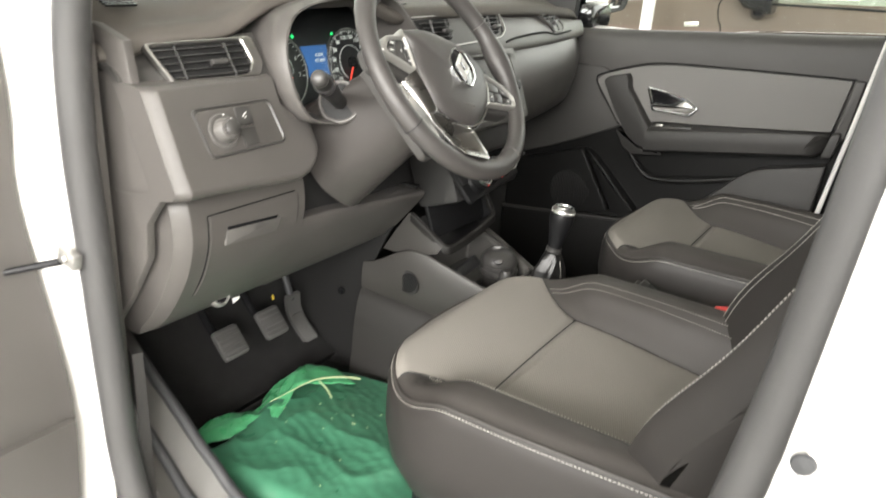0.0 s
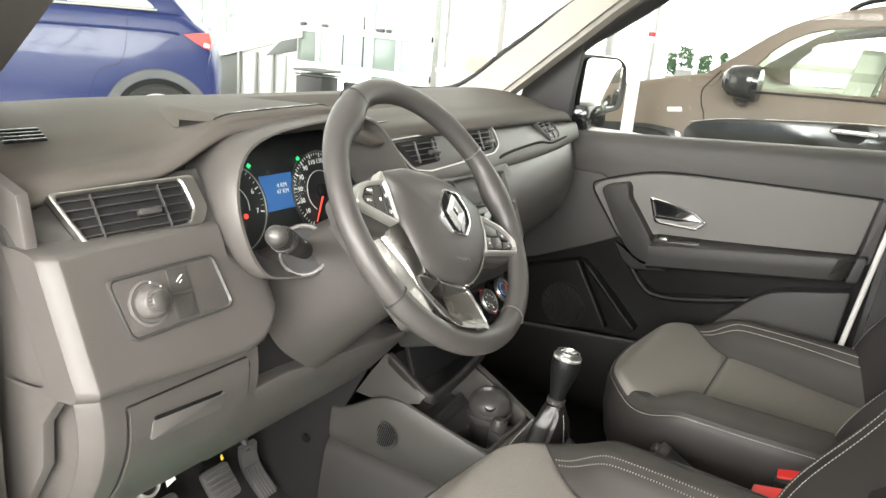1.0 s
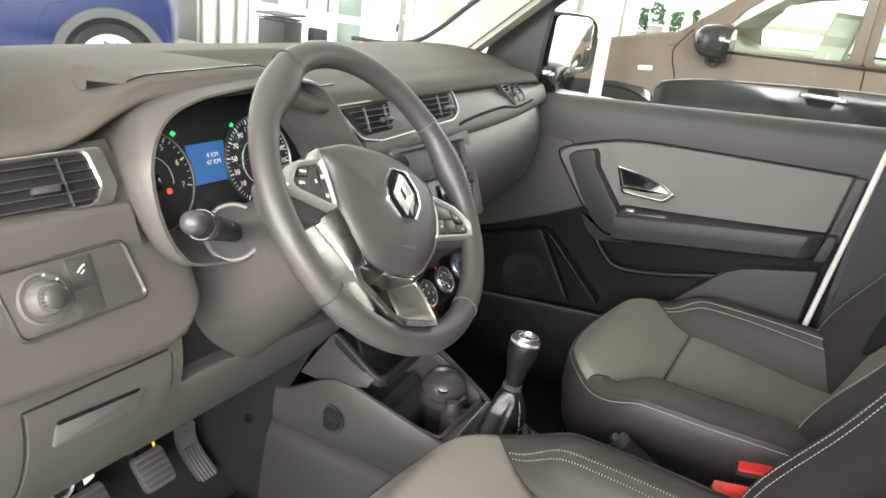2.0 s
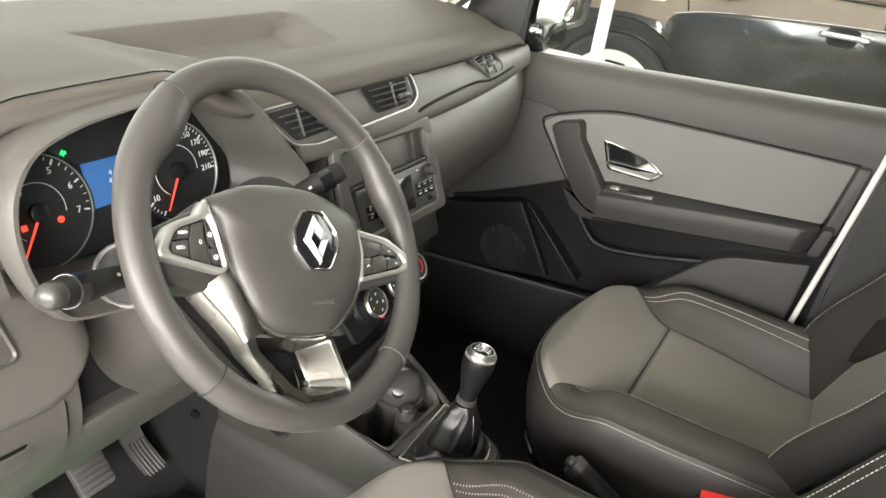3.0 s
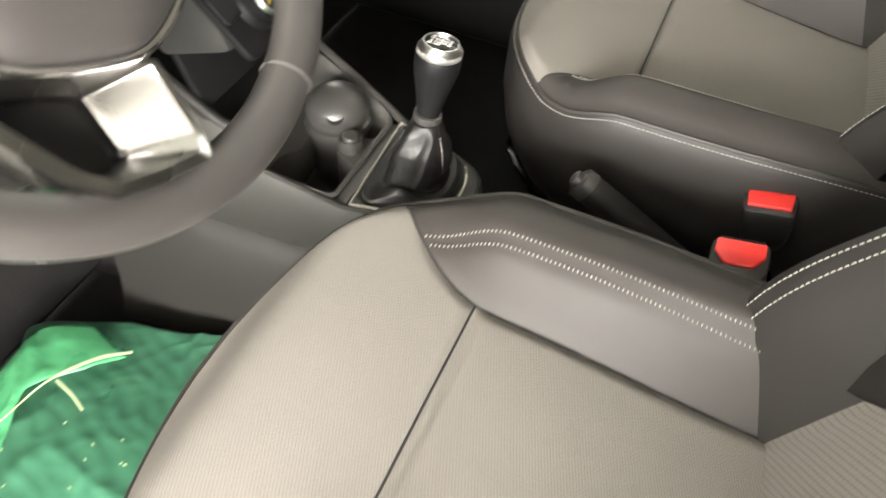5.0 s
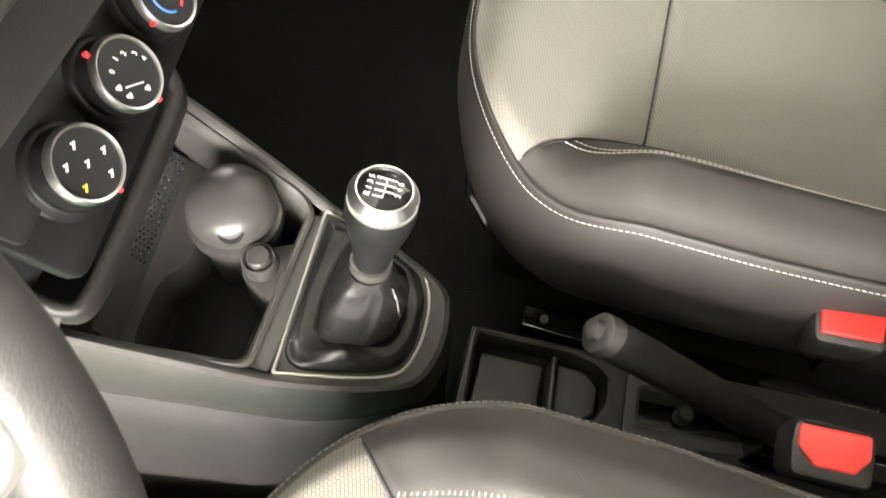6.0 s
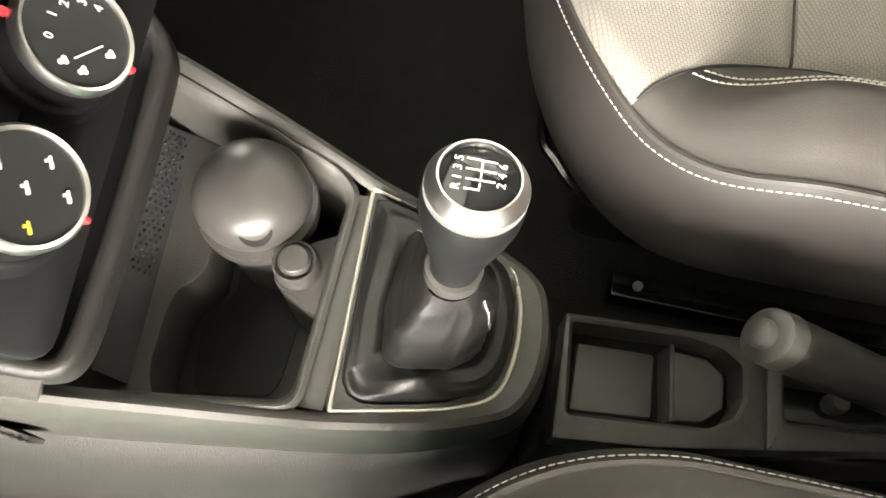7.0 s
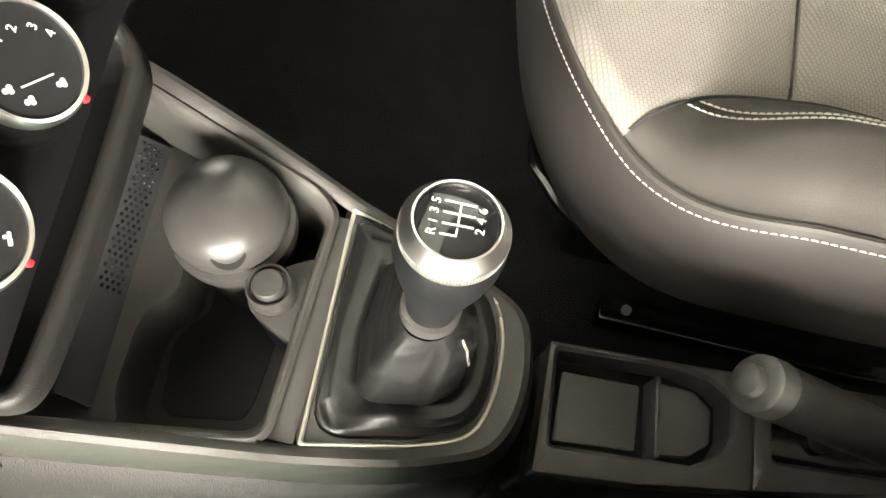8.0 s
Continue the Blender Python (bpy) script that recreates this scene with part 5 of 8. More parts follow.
for side_ in (LEFT, RIGHT):
    left = side_ is LEFT
    kz = -0.004
    part("spoke", plate(rounded(side_["body"], 0.008), 0.024, 0.005, Matrix.Translation((0, 0, -0.030)), 3), PLASTIC_SMOOTH, wheel, "dark side spoke", local=True)
    frame_ = part("key_frame", plate(rounded(side_["outer"], 0.005, 5), 0.013, 0.003, Matrix.Translation((0, 0, kz)), 3, rounded(side_["inner"], 0.004, 5)), SATIN, wheel, "satin key frame", local=True)
    part("key_plate", plate(rounded(side_["inner"], 0.004), 0.007, 0.001, Matrix.Translation((0, 0, kz))), PLASTIC_GLOSS, frame_, local=True)
    for i, kq in enumerate(side_["keys"]):
        k = part("key", plate(rounded(kq, 0.0014, 3), 0.0040, 0.0011, Matrix.Translation((0, 0, kz + 0.0062))), PLASTIC_SMOOTH, frame_, local=True)
        cx, cy, cz = sum(p[0] for p in kq) / len(kq), sum(p[1] for p in kq) / len(kq), kz + 0.0103
        if left and i < 3:
            lettering("words", ("RES/+", "SET/-", "0")[i], (0.0040, 0.0040, 0.0062)[i], Matrix.Translation((cx, cy, cz)) @ pose(0, 0, 0, 0, 0, 6), MARK, k, local=True)
        elif left:
            part("mark", lathe([(0.0016, 0), (0.0016, 0.0003), (0.0023, 0.0003), (0.0023, 0)], 16, Matrix.Translation((cx, cy, cz))), MARK, k, local=True)
            part("mark", block(0.0036, 0.0007, 0.0003, 0, pose(cx + 0.0012, cy + 0.0008, cz, 0, 0, 50)), MARK, k, local=True)
        elif i in (1, 2):
            for b in (-1, 1):
                part("mark", block(0.0030, 0.0007, 0.0003, 0, pose(cx + b * 0.0010, cy, cz, 0, 0, b * (-40 if i == 1 else 40))), MARK, k, local=True)
        elif i == 3:
            part("mark", block(0.0035, 0.0009, 0.0003, 0, pose(cx, cy, cz, 0, 0, 55)), MARK, k, local=True)
            part("mark", block(0.0025, 0.0008, 0.0003, 0, pose(cx + 0.0026, cy + 0.0004, cz, 0, 0, -60)), MARK, k, local=True)
# thin bright edge from one key frame round the hub's foot to the other
edge_ = [q for q in hub_ring(1.004, 0.0)]
n0 = min(range(90), key=lambda i: (edge_[i] - V(-0.1015, 0.0291, 0)).length)
order = [edge_[(n0 - i) % 90] for i in range(90)]
stop = min(range(90), key=lambda i: (order[i] - V(0.0941, 0.0155, 0)).length)
part("hub_edge", tube(order[:stop + 1], 0.0028, 8), CHROME, wheel, "thin chrome hub edge", local=True)
part("spoke_back", plate(rounded([(-0.140, -0.020), (-0.118, -0.050), (-0.100, -0.074), (-0.080, -0.100), (-0.048, -0.140), (-0.030, -0.140), (-0.050, -0.100), (-0.064, -0.066), (-0.080, -0.030)], 0.006), 0.014, 0.003, Matrix.Translation((0, 0, -0.056))), PLASTIC_SMOOTH, wheel, "dark spoke back", local=True)
# satin arm beside the hub, running into the U of the lower spoke
i_ = spline([(-0.0880, -0.0330, 0.004), (-0.0810, -0.0450, 0.006), (-0.0735, -0.0610, 0.006), (-0.0640, -0.0785, 0.006), (-0.0560, -0.0900, 0.004)], 24)
o_ = spline([(-0.1070, -0.0490, -0.012), (-0.0970, -0.0640, -0.009), (-0.0880, -0.0765, -0.006), (-0.0810, -0.0880, -0.003), (-0.0765, -0.0980, 0.000)], 24)
rows = [[p + V(0, 0, -0.016), p + V(0, 0, -0.003), p, p.lerp(q, 0.12) + V(0, 0, 0.0012), p.lerp(q, 0.80) + V(0, 0, 0.0016), p.lerp(q, 0.93) + V(0, 0, 0.0006), q + V(0, 0, -0.002), q + V(0, 0, -0.022)] for p, q in zip(i_, o_)]
part("arm", cap(thick(rows, 0.0012)), ARM_METAL, wheel, "satin metal arm", local=True)


def soft_loop(corners, r, n=5):
    """Closed loop of points through four corners in space, rounded by r."""
    out = []
    m = len(corners)
    for k in range(m):
        c, p, q = V(*corners[k]), V(*corners[k - 1]), V(*corners[(k + 1) % m])
        a, b = c + (p - c).normalized() * r, c + (q - c).normalized() * r
        for j in range(n + 1):
            u = j / n
            out.append(a * (1 - u) ** 2 + c * 2 * u * (1 - u) + b * u * u)
        nxt = q + (c - q).normalized() * r
        out += [b.lerp(nxt, j / 6) for j in range(1, 6)]
    return out


lip = [(-0.0795, -0.0885, 0.000), (-0.0720, -0.1090, 0.001), (-0.0465, -0.1465, 0.011), (-0.0290, -0.1590, 0.017), (-0.0030, -0.1590, 0.017), (0.0275, -0.1565, 0.017), (0.0330, -0.1440, 0.012), (0.0335, -0.0985, -0.002)]
lip_in = [(-0.0640, -0.0945, 0.000), (-0.0605, -0.1080, 0.001), (-0.0370, -0.1420, 0.011), (-0.0245, -0.1520, 0.016), (-0.0030, -0.1522, 0.016), (0.0225, -0.1502, 0.016), (0.0268, -0.1420, 0.011), (0.0275, -0.1010, -0.003)]
hole = [(-0.0545, -0.0985, -0.016), (-0.0525, -0.1050, -0.016), (-0.0365, -0.1300, -0.014), (-0.0250, -0.1430, -0.014), (-0.0110, -0.1430, -0.014), (0.0005, -0.1425, -0.014), (0.0010, -0.1370, -0.014), (-0.0045, -0.1080, -0.018)]
loops = [soft_loop([(x * 0.98, y + 0.003, z - 0.026) for x, y, z in lip], 0.003), soft_loop([(x, y, z - 0.003) for x, y, z in lip], 0.003), soft_loop([(lerp(p[0], q[0], 0.12), lerp(p[1], q[1], 0.12), p[2]) for p, q in zip(lip, lip_in)], 0.003), soft_loop([(lerp(p[0], q[0], 0.88), lerp(p[1], q[1], 0.88), q[2] + 0.0006) for p, q in zip(lip, lip_in)], 0.003), soft_loop([(x, y, z - 0.0008) for x, y, z in lip_in], 0.003), soft_loop([(lerp(p[0], q[0], 0.9), lerp(p[1], q[1], 0.9), lerp(p[2], q[2], 0.88)) for p, q in zip(lip_in, hole)], 0.002), soft_loop(hole, 0.002), soft_loop([(x, y, z - 0.010) for x, y, z in hole], 0.002)]
part("lower_spoke", sheet(loops, close_v=True), ARM_METAL, wheel, "satin U-shaped lower spoke", local=True)
# added backing plate, so that the spoke's opening looks dark
part("opening_backing", plate([(x * 1.1 + 0.003, y - 0.002 if y < -0.12 else y + 0.004) for x, y, z in hole], 0.003, 0.0005, Matrix.Translation((0, 0, -0.032))), DENT, wheel, "added dark plate behind the opening", local=True)
part("boss", lathe([(0.0, -0.06), (0.055, -0.06), (0.065, -0.04), (0.070, -0.02), (0.0, -0.018)], 32), PLASTIC_DARK, wheel, local=True)

column = thing("steering_column", "grey plastic column shroud with a lower seam", "steering column", (-0.2, -0.345, 0.8))
rows = []
for t in np.linspace(0, 1, 10):
    c = V(-0.008, -0.340, 0.998) - AX * lerp(0.055, 0.26, t)
    w, hu, hd = lerp(0.070, 0.098, t), lerp(0.052, 0.055, t), lerp(0.075, 0.125, t)
    ring = rounded([(-w, hu), (w, hu), (w * 0.95, -hd * 0.30), (w * 0.30, -hd * 0.75), (-w * 0.45, -hd), (-w * 0.98, -hd * 0.55)], 0.028, 5)
    rows.append([c + V(0, x, 0) + UPW * y for x, y in ring])
part("shroud", cap(sheet(rows, close_v=True)), SHROUD, column, "grained grey shroud")
for s, tip in ((-1, V(-0.090, -0.545, 0.993)), (1, V(-0.112, -0.140, 0.990))):
    base = V(-0.178, -0.386, 0.918) if s < 0 else V(-0.16, -0.262, 0.935)
    d = (tip - base).normalized()
    bo = 0.050 if s < 0 else 0.012
    st = part("stalk_boot", tube([base - d * 0.03, base + d * bo], [0.038, 0.0285] if s < 0 else [0.02, 0.017], 28), SLAT, column, "round stalk socket")
    if s < 0:
        part("socket_neck", tube([base + d * 0.005, base + d * (bo - 0.004)], [0.032, 0.031], 28), STACK_BLACK, st)
    part("socket_rim", tube([base + (0.0300 if s < 0 else 0.018) * (math.cos(a) * d.orthogonal().normalized() + math.sin(a) * d.cross(d.orthogonal()).normalized()) + d * bo for a in [k / 24 * 2 * math.pi for k in range(24)]], 0.0032, 8, True), PLASTIC, st)
    L = (tip - base).length
    arm_ = part("stalk", tube([base, base + d * L * 0.45, base + d * L * 0.62, base + d * L * 0.63, base + d * (L - 0.030), base + d * (L - 0.029), base + d * (L - 0.014), base + d * (L - 0.012)], [0.010, 0.0115, 0.0125, 0.0132, 0.0138, 0.0125, 0.0115, 0.009], 20), GRIP, column, "black control stalk")
    part("collar", tube([base + d * (L - 0.046), base + d * (L - 0.030)], [0.0143, 0.0143], 24), PLASTIC_GLOSS, arm_)
    if s < 0:
        part("end_cap", tube([base + d * (L - 0.016), base + d * (L - 0.013), base + d * (L - 0.004), base + d * L, base + d * (L + 0.003), base + d * (L + 0.004)], [0.010, 0.0115, 0.0112, 0.0098, 0.0068, 0.002], 24), PLASTIC_SMOOTH, arm_, "grey twist end")
    up = V(0.75, 0, 0.65)
    for k, (al, ln) in enumerate(((0.42, 0.006), (0.52, 0.004), (0.60, 0.005), (0.66, 0.006))):
        p = base + d * L * al + up.normalized() * 0.0142
        part("mark", block(ln, 0.003, 0.0006, 0, turned(p, d, up.cross(d))), MARK, arm_)

# ---- centre console ----
con = thing("centre_console", "grey floor console with bins, vents and a trimmed gear frame", "console", (-0.05, 0, 0.27))


def rim_z(x):
    return 0.532 + 0.34 * min(0.168, max(0.0, -x - 0.028)) - 0.05 * smooth(0.22, 0.335, -x)


def round_path():
    """The console's outline from the driver's side round the rear end to the other side, with outward normals."""
    pts = spline([(-0.335, -0.137, 0), (-0.2, -0.119, 0), (-0.11, -0.105, 0), (-0.025, -0.091, 0), (0.03, -0.080, 0), (0.062, -0.070, 0), (0.088, -0.057, 0), (0.100, -0.034, 0), (0.1025, -0.005, 0), (0.097, 0.024, 0), (0.085, 0.040, 0), (0.06, 0.053, 0), (0.02, 0.069, 0), (-0.0084, 0.080, 0), (-0.065, 0.098, 0), (-0.137, 0.117, 0), (-0.2, 0.130, 0), (-0.335, 0.150, 0)], 110)
    out = []
    for i, p in enumerate(pts):
        t = (pts[min(i + 1, len(pts) - 1)] - pts[max(i - 1, 0)]).normalized()
        out.append((p, V(t.y, -t.x, 0), rim_z(p.x)))
    return out


OUTLINE = round_path()


def seam_z(x):
    """Height of the parting line between the console's side and its skirt."""
    return 0.452 - 0.115 * (x + 0.10) + 0.05 * smooth(-0.02, 0.09, x)


rows = [[p - n_ * (0.013 + 0.012 * smooth(0.03, 0.07, p.x)) + V(0, 0, z - 0.005), p - n_ * 0.0095 + V(0, 0, z - 0.0012), p - n_ * 0.006 + V(0, 0, z), p - n_ * 0.002 + V(0, 0, z - 0.002), p + V(0, 0, z - 0.008), p + n_ * 0.0035 + V(0, 0, z - 0.030), p + n_ * 0.0045 + V(0, 0, lerp(z, seam_z(p.x), 0.65)), p + n_ * 0.003 + V(0, 0, seam_z(p.x) + 0.004), p - n_ * 0.001 + V(0, 0, seam_z(p.x) - 0.004)] for p, n_, z in OUTLINE]
part("side_wall", thick(rows, 0.005), CONSOLE, con, "grained grey side")
# seam on the driver's side: darker lower skirt
rows = []
for p, n_, _ in OUTLINE:
    f = smooth(0.07, -0.06, p.x) * (1.0 if p.y < 0 else 0.35)
    z0 = seam_z(p.x)
    rows.append([p + n_ * a + V(0, 0, z) for a, z in ((-0.002, z0 + 0.002), (0.003 + 0.006 * f, z0 - 0.006), (0.005 + 0.014 * f, z0 - 0.026), (0.008 + 0.025 * f, lerp(z0, 0.29, 0.45)), (0.010 + 0.028 * f, lerp(z0, 0.29, 0.75)), (0.012 + 0.036 * f, 0.292), (0.014 + 0.046 * f, 0.274))])
part("skirt", thick(rows, 0.004), SKIRT, con, "flared darker skirt")
# round speaker-like slots on the driver's side
gm = turned((-0.221, -0.1265, 0.520), (1, -0.135, 0), (0, 0, 1))
gr = part("side_grille", lathe([(0, 0), (0.026, 0), (0.026, 0.0025), (0, 0.003)], 32, gm), PLASTIC_DARK, con, "round slotted grille")
for i in range(-5, 6):
    ln = 2 * math.sqrt(max(0, 0.024 ** 2 - (i * 0.0043) ** 2))
    if ln > 0.01:
        part("slit", block(0.0022, ln, 0.002, 0.0006, gm @ pose(i * 0.0043, 0, 0.0032, 0, 0, -18)), PLASTIC_GLOSS, gr)
# bin: walls and floor
bin_o = rounded([(-0.238, -0.1175), (-0.046, -0.0795), (-0.046, 0.068), (-0.060, 0.080), (-0.238, 0.128)], [0.01, 0.014, 0.012, 0.012, 0.01], 5)
ctop = turned((0, 0, 0), (1, 0, 0), (0, 1, 0))


def bin_ring(k, z, floor_z=None):
    cx, cy = -0.14, 0.0
    return [V(cx + (x - cx) * k, cy + (y - cy) * k, floor_z if floor_z else rim_z(x) - 0.004 + z) for x, y in bin_o]


rows = [bin_ring(1.05, -0.002), bin_ring(1.02, 0.0015), bin_ring(1.0, 0.001), bin_ring(0.985, -0.001), bin_ring(0.965, -0.004), bin_ring(0.955, -0.014), bin_ring(0.93, 0, 0.449), bin_ring(0.90, 0, 0.440)]
bmb = sheet(rows, close_v=True)
bmb.verts.ensure_lookup_table()
bmb.faces.new(bmb.verts[-len(rows[-1]):])
part("bin", bmb, BIN_PLASTIC, con, "open black bin")
part("bin_mat", plate(rounded([(-0.138, 0.040), (-0.1335, 0.0068), (-0.1473, -0.0103), (-0.1515, -0.0225), (-0.1444, -0.066), (-0.1364, -0.0734), (-0.0847, -0.0645), (-0.0799, -0.0502), (-0.078, 0.040)], 0.007), 0.002, 0.0008, ctop @ Matrix.Translation((0, 0, 0.4402))), RUBBER, con, "thin rubber mat")
part("bin_step", plate(rounded([(-0.232, -0.108), (-0.144, -0.089), (-0.1510, -0.078), (-0.1545, -0.069), (-0.1568, -0.027), (-0.1535, -0.0130), (-0.1434, -0.0030), (-0.1397, 0.0067), (-0.142, 0.026), (-0.142, 0.098), (-0.232, 0.118)], 0.009), 0.060, 0.0025, ctop @ Matrix.Translation((0, 0, 0.440))), BIN_PLASTIC, con, "stepped bin floor")
# rubber strip along the foot of the bin's front, its upper half dotted
strip = [[V(lerp(-0.1635, -0.1825, v), lerp(-0.084, 0.104, v), 0.5008), V(lerp(-0.1655, -0.1845, v), lerp(-0.084, 0.104, v), 0.503), V(lerp(-0.179, -0.198, v), lerp(-0.082, 0.102, v), 0.516), V(lerp(-0.183, -0.203, v), lerp(-0.082, 0.102, v), 0.517), V(lerp(-0.183, -0.203, v), lerp(-0.082, 0.102, v), 0.500)] for v in np.linspace(0, 1, 12)]
part("rubber_strip", cap(thick(strip, 0.002)), RUBBER, con, "black rubber strip")
bmd = bmesh.new()
for i in range(24):
    v = lerp(0.40, 0.97, i / 23)
    for j in range(4):
        w = (j + 0.5 + 0.5 * (i % 2)) / 4.6
        block(0.0022, 0.0028, 0.0012, 0.0005, pose(lerp(lerp(-0.1655, -0.1845, v), lerp(-0.179, -0.198, v), w), lerp(-0.083, 0.103, v), lerp(0.503, 0.516, w) + 0.0003, 0, 43, -5), 1, bmd)
tagged(part("dots", bmd, PLASTIC_GLOSS, con), kind="stuff")
# plateau with the round socket
pl = part("socket_plate", plate(rounded([(-0.0865, 0.012), (-0.083, -0.004), (-0.0468, -0.021), (-0.0468, 0.040), (-0.066, 0.030)], [0.010, 0.010, 0.001, 0.001, 0.01]), 0.088, 0.002, ctop @ Matrix.Translation((0, 0, 0.440))), PLASTIC_SMOOTH, con, "flat socket plate")
ks = part("socket", lathe([(0, 0.526), (0.0150, 0.526), (0.0158, 0.530), (0.0152, 0.541), (0.0138, 0.5445), (0.0124, 0.5435), (0.0118, 0.541), (0.0108, 0.541), (0.0104, 0.5465), (0.009, 0.548), (0, 0.5485)], 36, Matrix.Translation((-0.069, 0.009, 0.0))), PLASTIC_SMOOTH, con, "round black socket cap")
part("deck", block(0.020, 0.150, 0.012, 0.002, Matrix.Translation((-0.038, -0.004, 0.5235))), PLASTIC_SMOOTH, con)
# gear frame
fo = [(-0.0356, 0.0784), (-0.0255, -0.0785), (0.046, -0.0625), (0.077, -0.0500), (0.0842, -0.020), (0.0820, 0.016), (0.0707, 0.0430), (-0.0084, 0.0717)]
fr_ = part("gear_frame", plate(rounded(fo, [0.002, 0.002, 0.03, 0.025, 0.03, 0.02, 0.03, 0.03]), 0.004, 0.001, ctop @ Matrix.Translation((0, 0, 0.527)), 2, rounded([(0.0265 + (x - 0.0265) * 0.955, (y + 0.002) * 0.968 - 0.002) for x, y in fo], [0.002, 0.002, 0.03, 0.025, 0.03, 0.02, 0.03, 0.03])), TRIM_LIGHT, con, "pale metal gear frame")
part("frame_plate", plate(rounded([(0.028 + (x - 0.028) * 1.09, y * 1.08) for x, y in fo], 0.02), 0.010, 0.004, ctop @ Matrix.Translation((0, 0, 0.518)), 2, rounded([(0.0265 + (x - 0.0265) * 0.86, y * 0.87) for x, y in fo], 0.02)), PLASTIC_SMOOTH, con)

# pocket under the climate panel; its inner shade is put into a near-black colour
pk = thing("dash_pocket", "open pocket painted black for its shade, with a rounded grey lip", "storage tray", (-0.18, 0, 0.64))
lipc = spline([(-0.240, -0.100, 0.657), (-0.21, -0.100, 0.640), (-0.180, -0.100, 0.622), (-0.160, -0.097, 0.609), (-0.152, -0.086, 0.606), (-0.152, -0.050, 0.607), (-0.154, 0.010, 0.613), (-0.157, 0.075, 0.624), (-0.160, 0.093, 0.629), (-0.170, 0.104, 0.640), (-0.195, 0.112, 0.672), (-0.215, 0.115, 0.70)], 80)
rows = []
for i, p in enumerate(lipc):
    t_ = (lipc[min(i + 1, 79)] - lipc[max(i - 1, 0)]).normalized()
    out_ = t_.cross(V(0, 0, 1)).normalized()
    rows.append([p + out_ * a + V(0, 0, b) for a, b in rounded([(-0.005, -0.012), (-0.005, 0.004), (0.001, 0.006), (0.006, 0.002), (0.007, -0.014)], 0.003, 3)])
part("lip", cap(sheet(rows, close_v=True)), LIP_GREY, pk, "rounded grey lip")
part("tray_floor", thick([[V(lerp(-0.29, p.x, t), lerp(p.y * 0.9, p.y, t), lerp(0.610, p.z - 0.010, t) - 0.020 * math.sin(math.pi * t)) for t in np.linspace(0, 1, 6)] for p in lipc], 0.004), STACK_BLACK, pk, "smooth pocket floor, its shade put into the black")
part("cheek", thick([[V(xt, -0.104, zt), V(lerp(xt, xb, 0.5), -0.112, lerp(zt, zb, 0.5)), V(xb, -0.114, zb)] for xt, zt, xb, zb in ((-0.246, 0.660, -0.300, 0.572), (-0.225, 0.647, -0.27, 0.572), (-0.20, 0.633, -0.23, 0.578), (-0.178, 0.620, -0.195, 0.585), (-0.160, 0.607, -0.165, 0.595))], 0.006), CONSOLE, pk, "grey cheek")
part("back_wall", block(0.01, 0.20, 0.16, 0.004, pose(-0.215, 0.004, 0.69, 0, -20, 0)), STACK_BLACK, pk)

# cup ashtray in the bin
cup = thing("ashtray_cup", "black lidded ashtray cup standing in the console bin", "ashtray", (-0.108, 0.047, 0.442))
CS = Matrix.Diagonal((1.07, 1.07, 1.0, 1))
part("cup", lathe([(0, 0), (0.028, 0), (0.030, 0.004), (0.034, 0.076), (0.0385, 0.080), (0.0392, 0.086), (0.0385, 0.092), (0.034, 0.094), (0.0335, 0.099), (0, 0.099)], 48, CS), PLASTIC_SMOOTH, cup, local=True)
lid = part("lid", lathe([(0.0335, 0.098), (0.0362, 0.100), (0.0370, 0.105), (0.0362, 0.112), (0.0330, 0.1195), (0.0270, 0.1260), (0.0180, 0.1310), (0.009, 0.1333), (0, 0.1340)], 48, CS), PLASTIC_SMOOTH, cup, "domed black lid", local=True)
NT = turned((0.0130, -0.0285, 0.1175), (0.91, 0.42, 0), (-0.30, 0.64, 0.62))
part("thumb_notch", lathe([(0.0, 0.0012), (0.006, 0.0016), (0.0090, 0.0026), (0.0102, 0.0030), (0.0110, 0.0022), (0.0112, -0.006), (0.0, -0.006)], 32, NT), DENT, lid, "dished thumb notch", local=True)

# ---- gear lever ----
gl = thing("gear_lever", "black gear lever with chrome-ringed knob and leather gaiter", "gear lever", (0.035, 0, 0.53))
KT = V(0.0430, 0.0040, 0.716)
KA = V(0.074, 0.124, 0.99).normalized()
base = V(0.030, 0.0, 0.53)
km = Matrix.Translation(KT) @ V(0, 0, 1).rotation_difference(KA).to_matrix().to_4x4()
part("knob", lathe([(0.0, -0.084), (0.0130, -0.084), (0.0138, -0.074), (0.0165, -0.060), (0.0215, -0.040), (0.0238, -0.026), (0.0240, -0.017), (0.0226, -0.012), (0, -0.012)], 48, km), KNOB_BODY, gl, "satin black knob")
part("knob_ring", lathe([(0.0218, -0.013), (0.0230, -0.012), (0.0232, -0.0065), (0.0222, -0.0050), (0.0207, -0.0034), (0.0192, -0.0010), (0.0185, 0.0006), (0.0176, 0.0007), (0.0173, -0.0004), (0.0172, -0.004)], 64, km), KNOB_RING, gl, "chrome knob ring")
bmk = bmesh.new()
for k in range(110):
    a = 2 * math.pi * k / 110
    block(0.0008, 0.0007, 0.0052, 0.0002, km @ Matrix.Rotation(a, 4, "Z") @ pose(0.0229, 0, -0.0090, 0, 0, 0), 1, bmk)
tagged(part("knurling", bmk, SATIN, gl), kind="stuff")
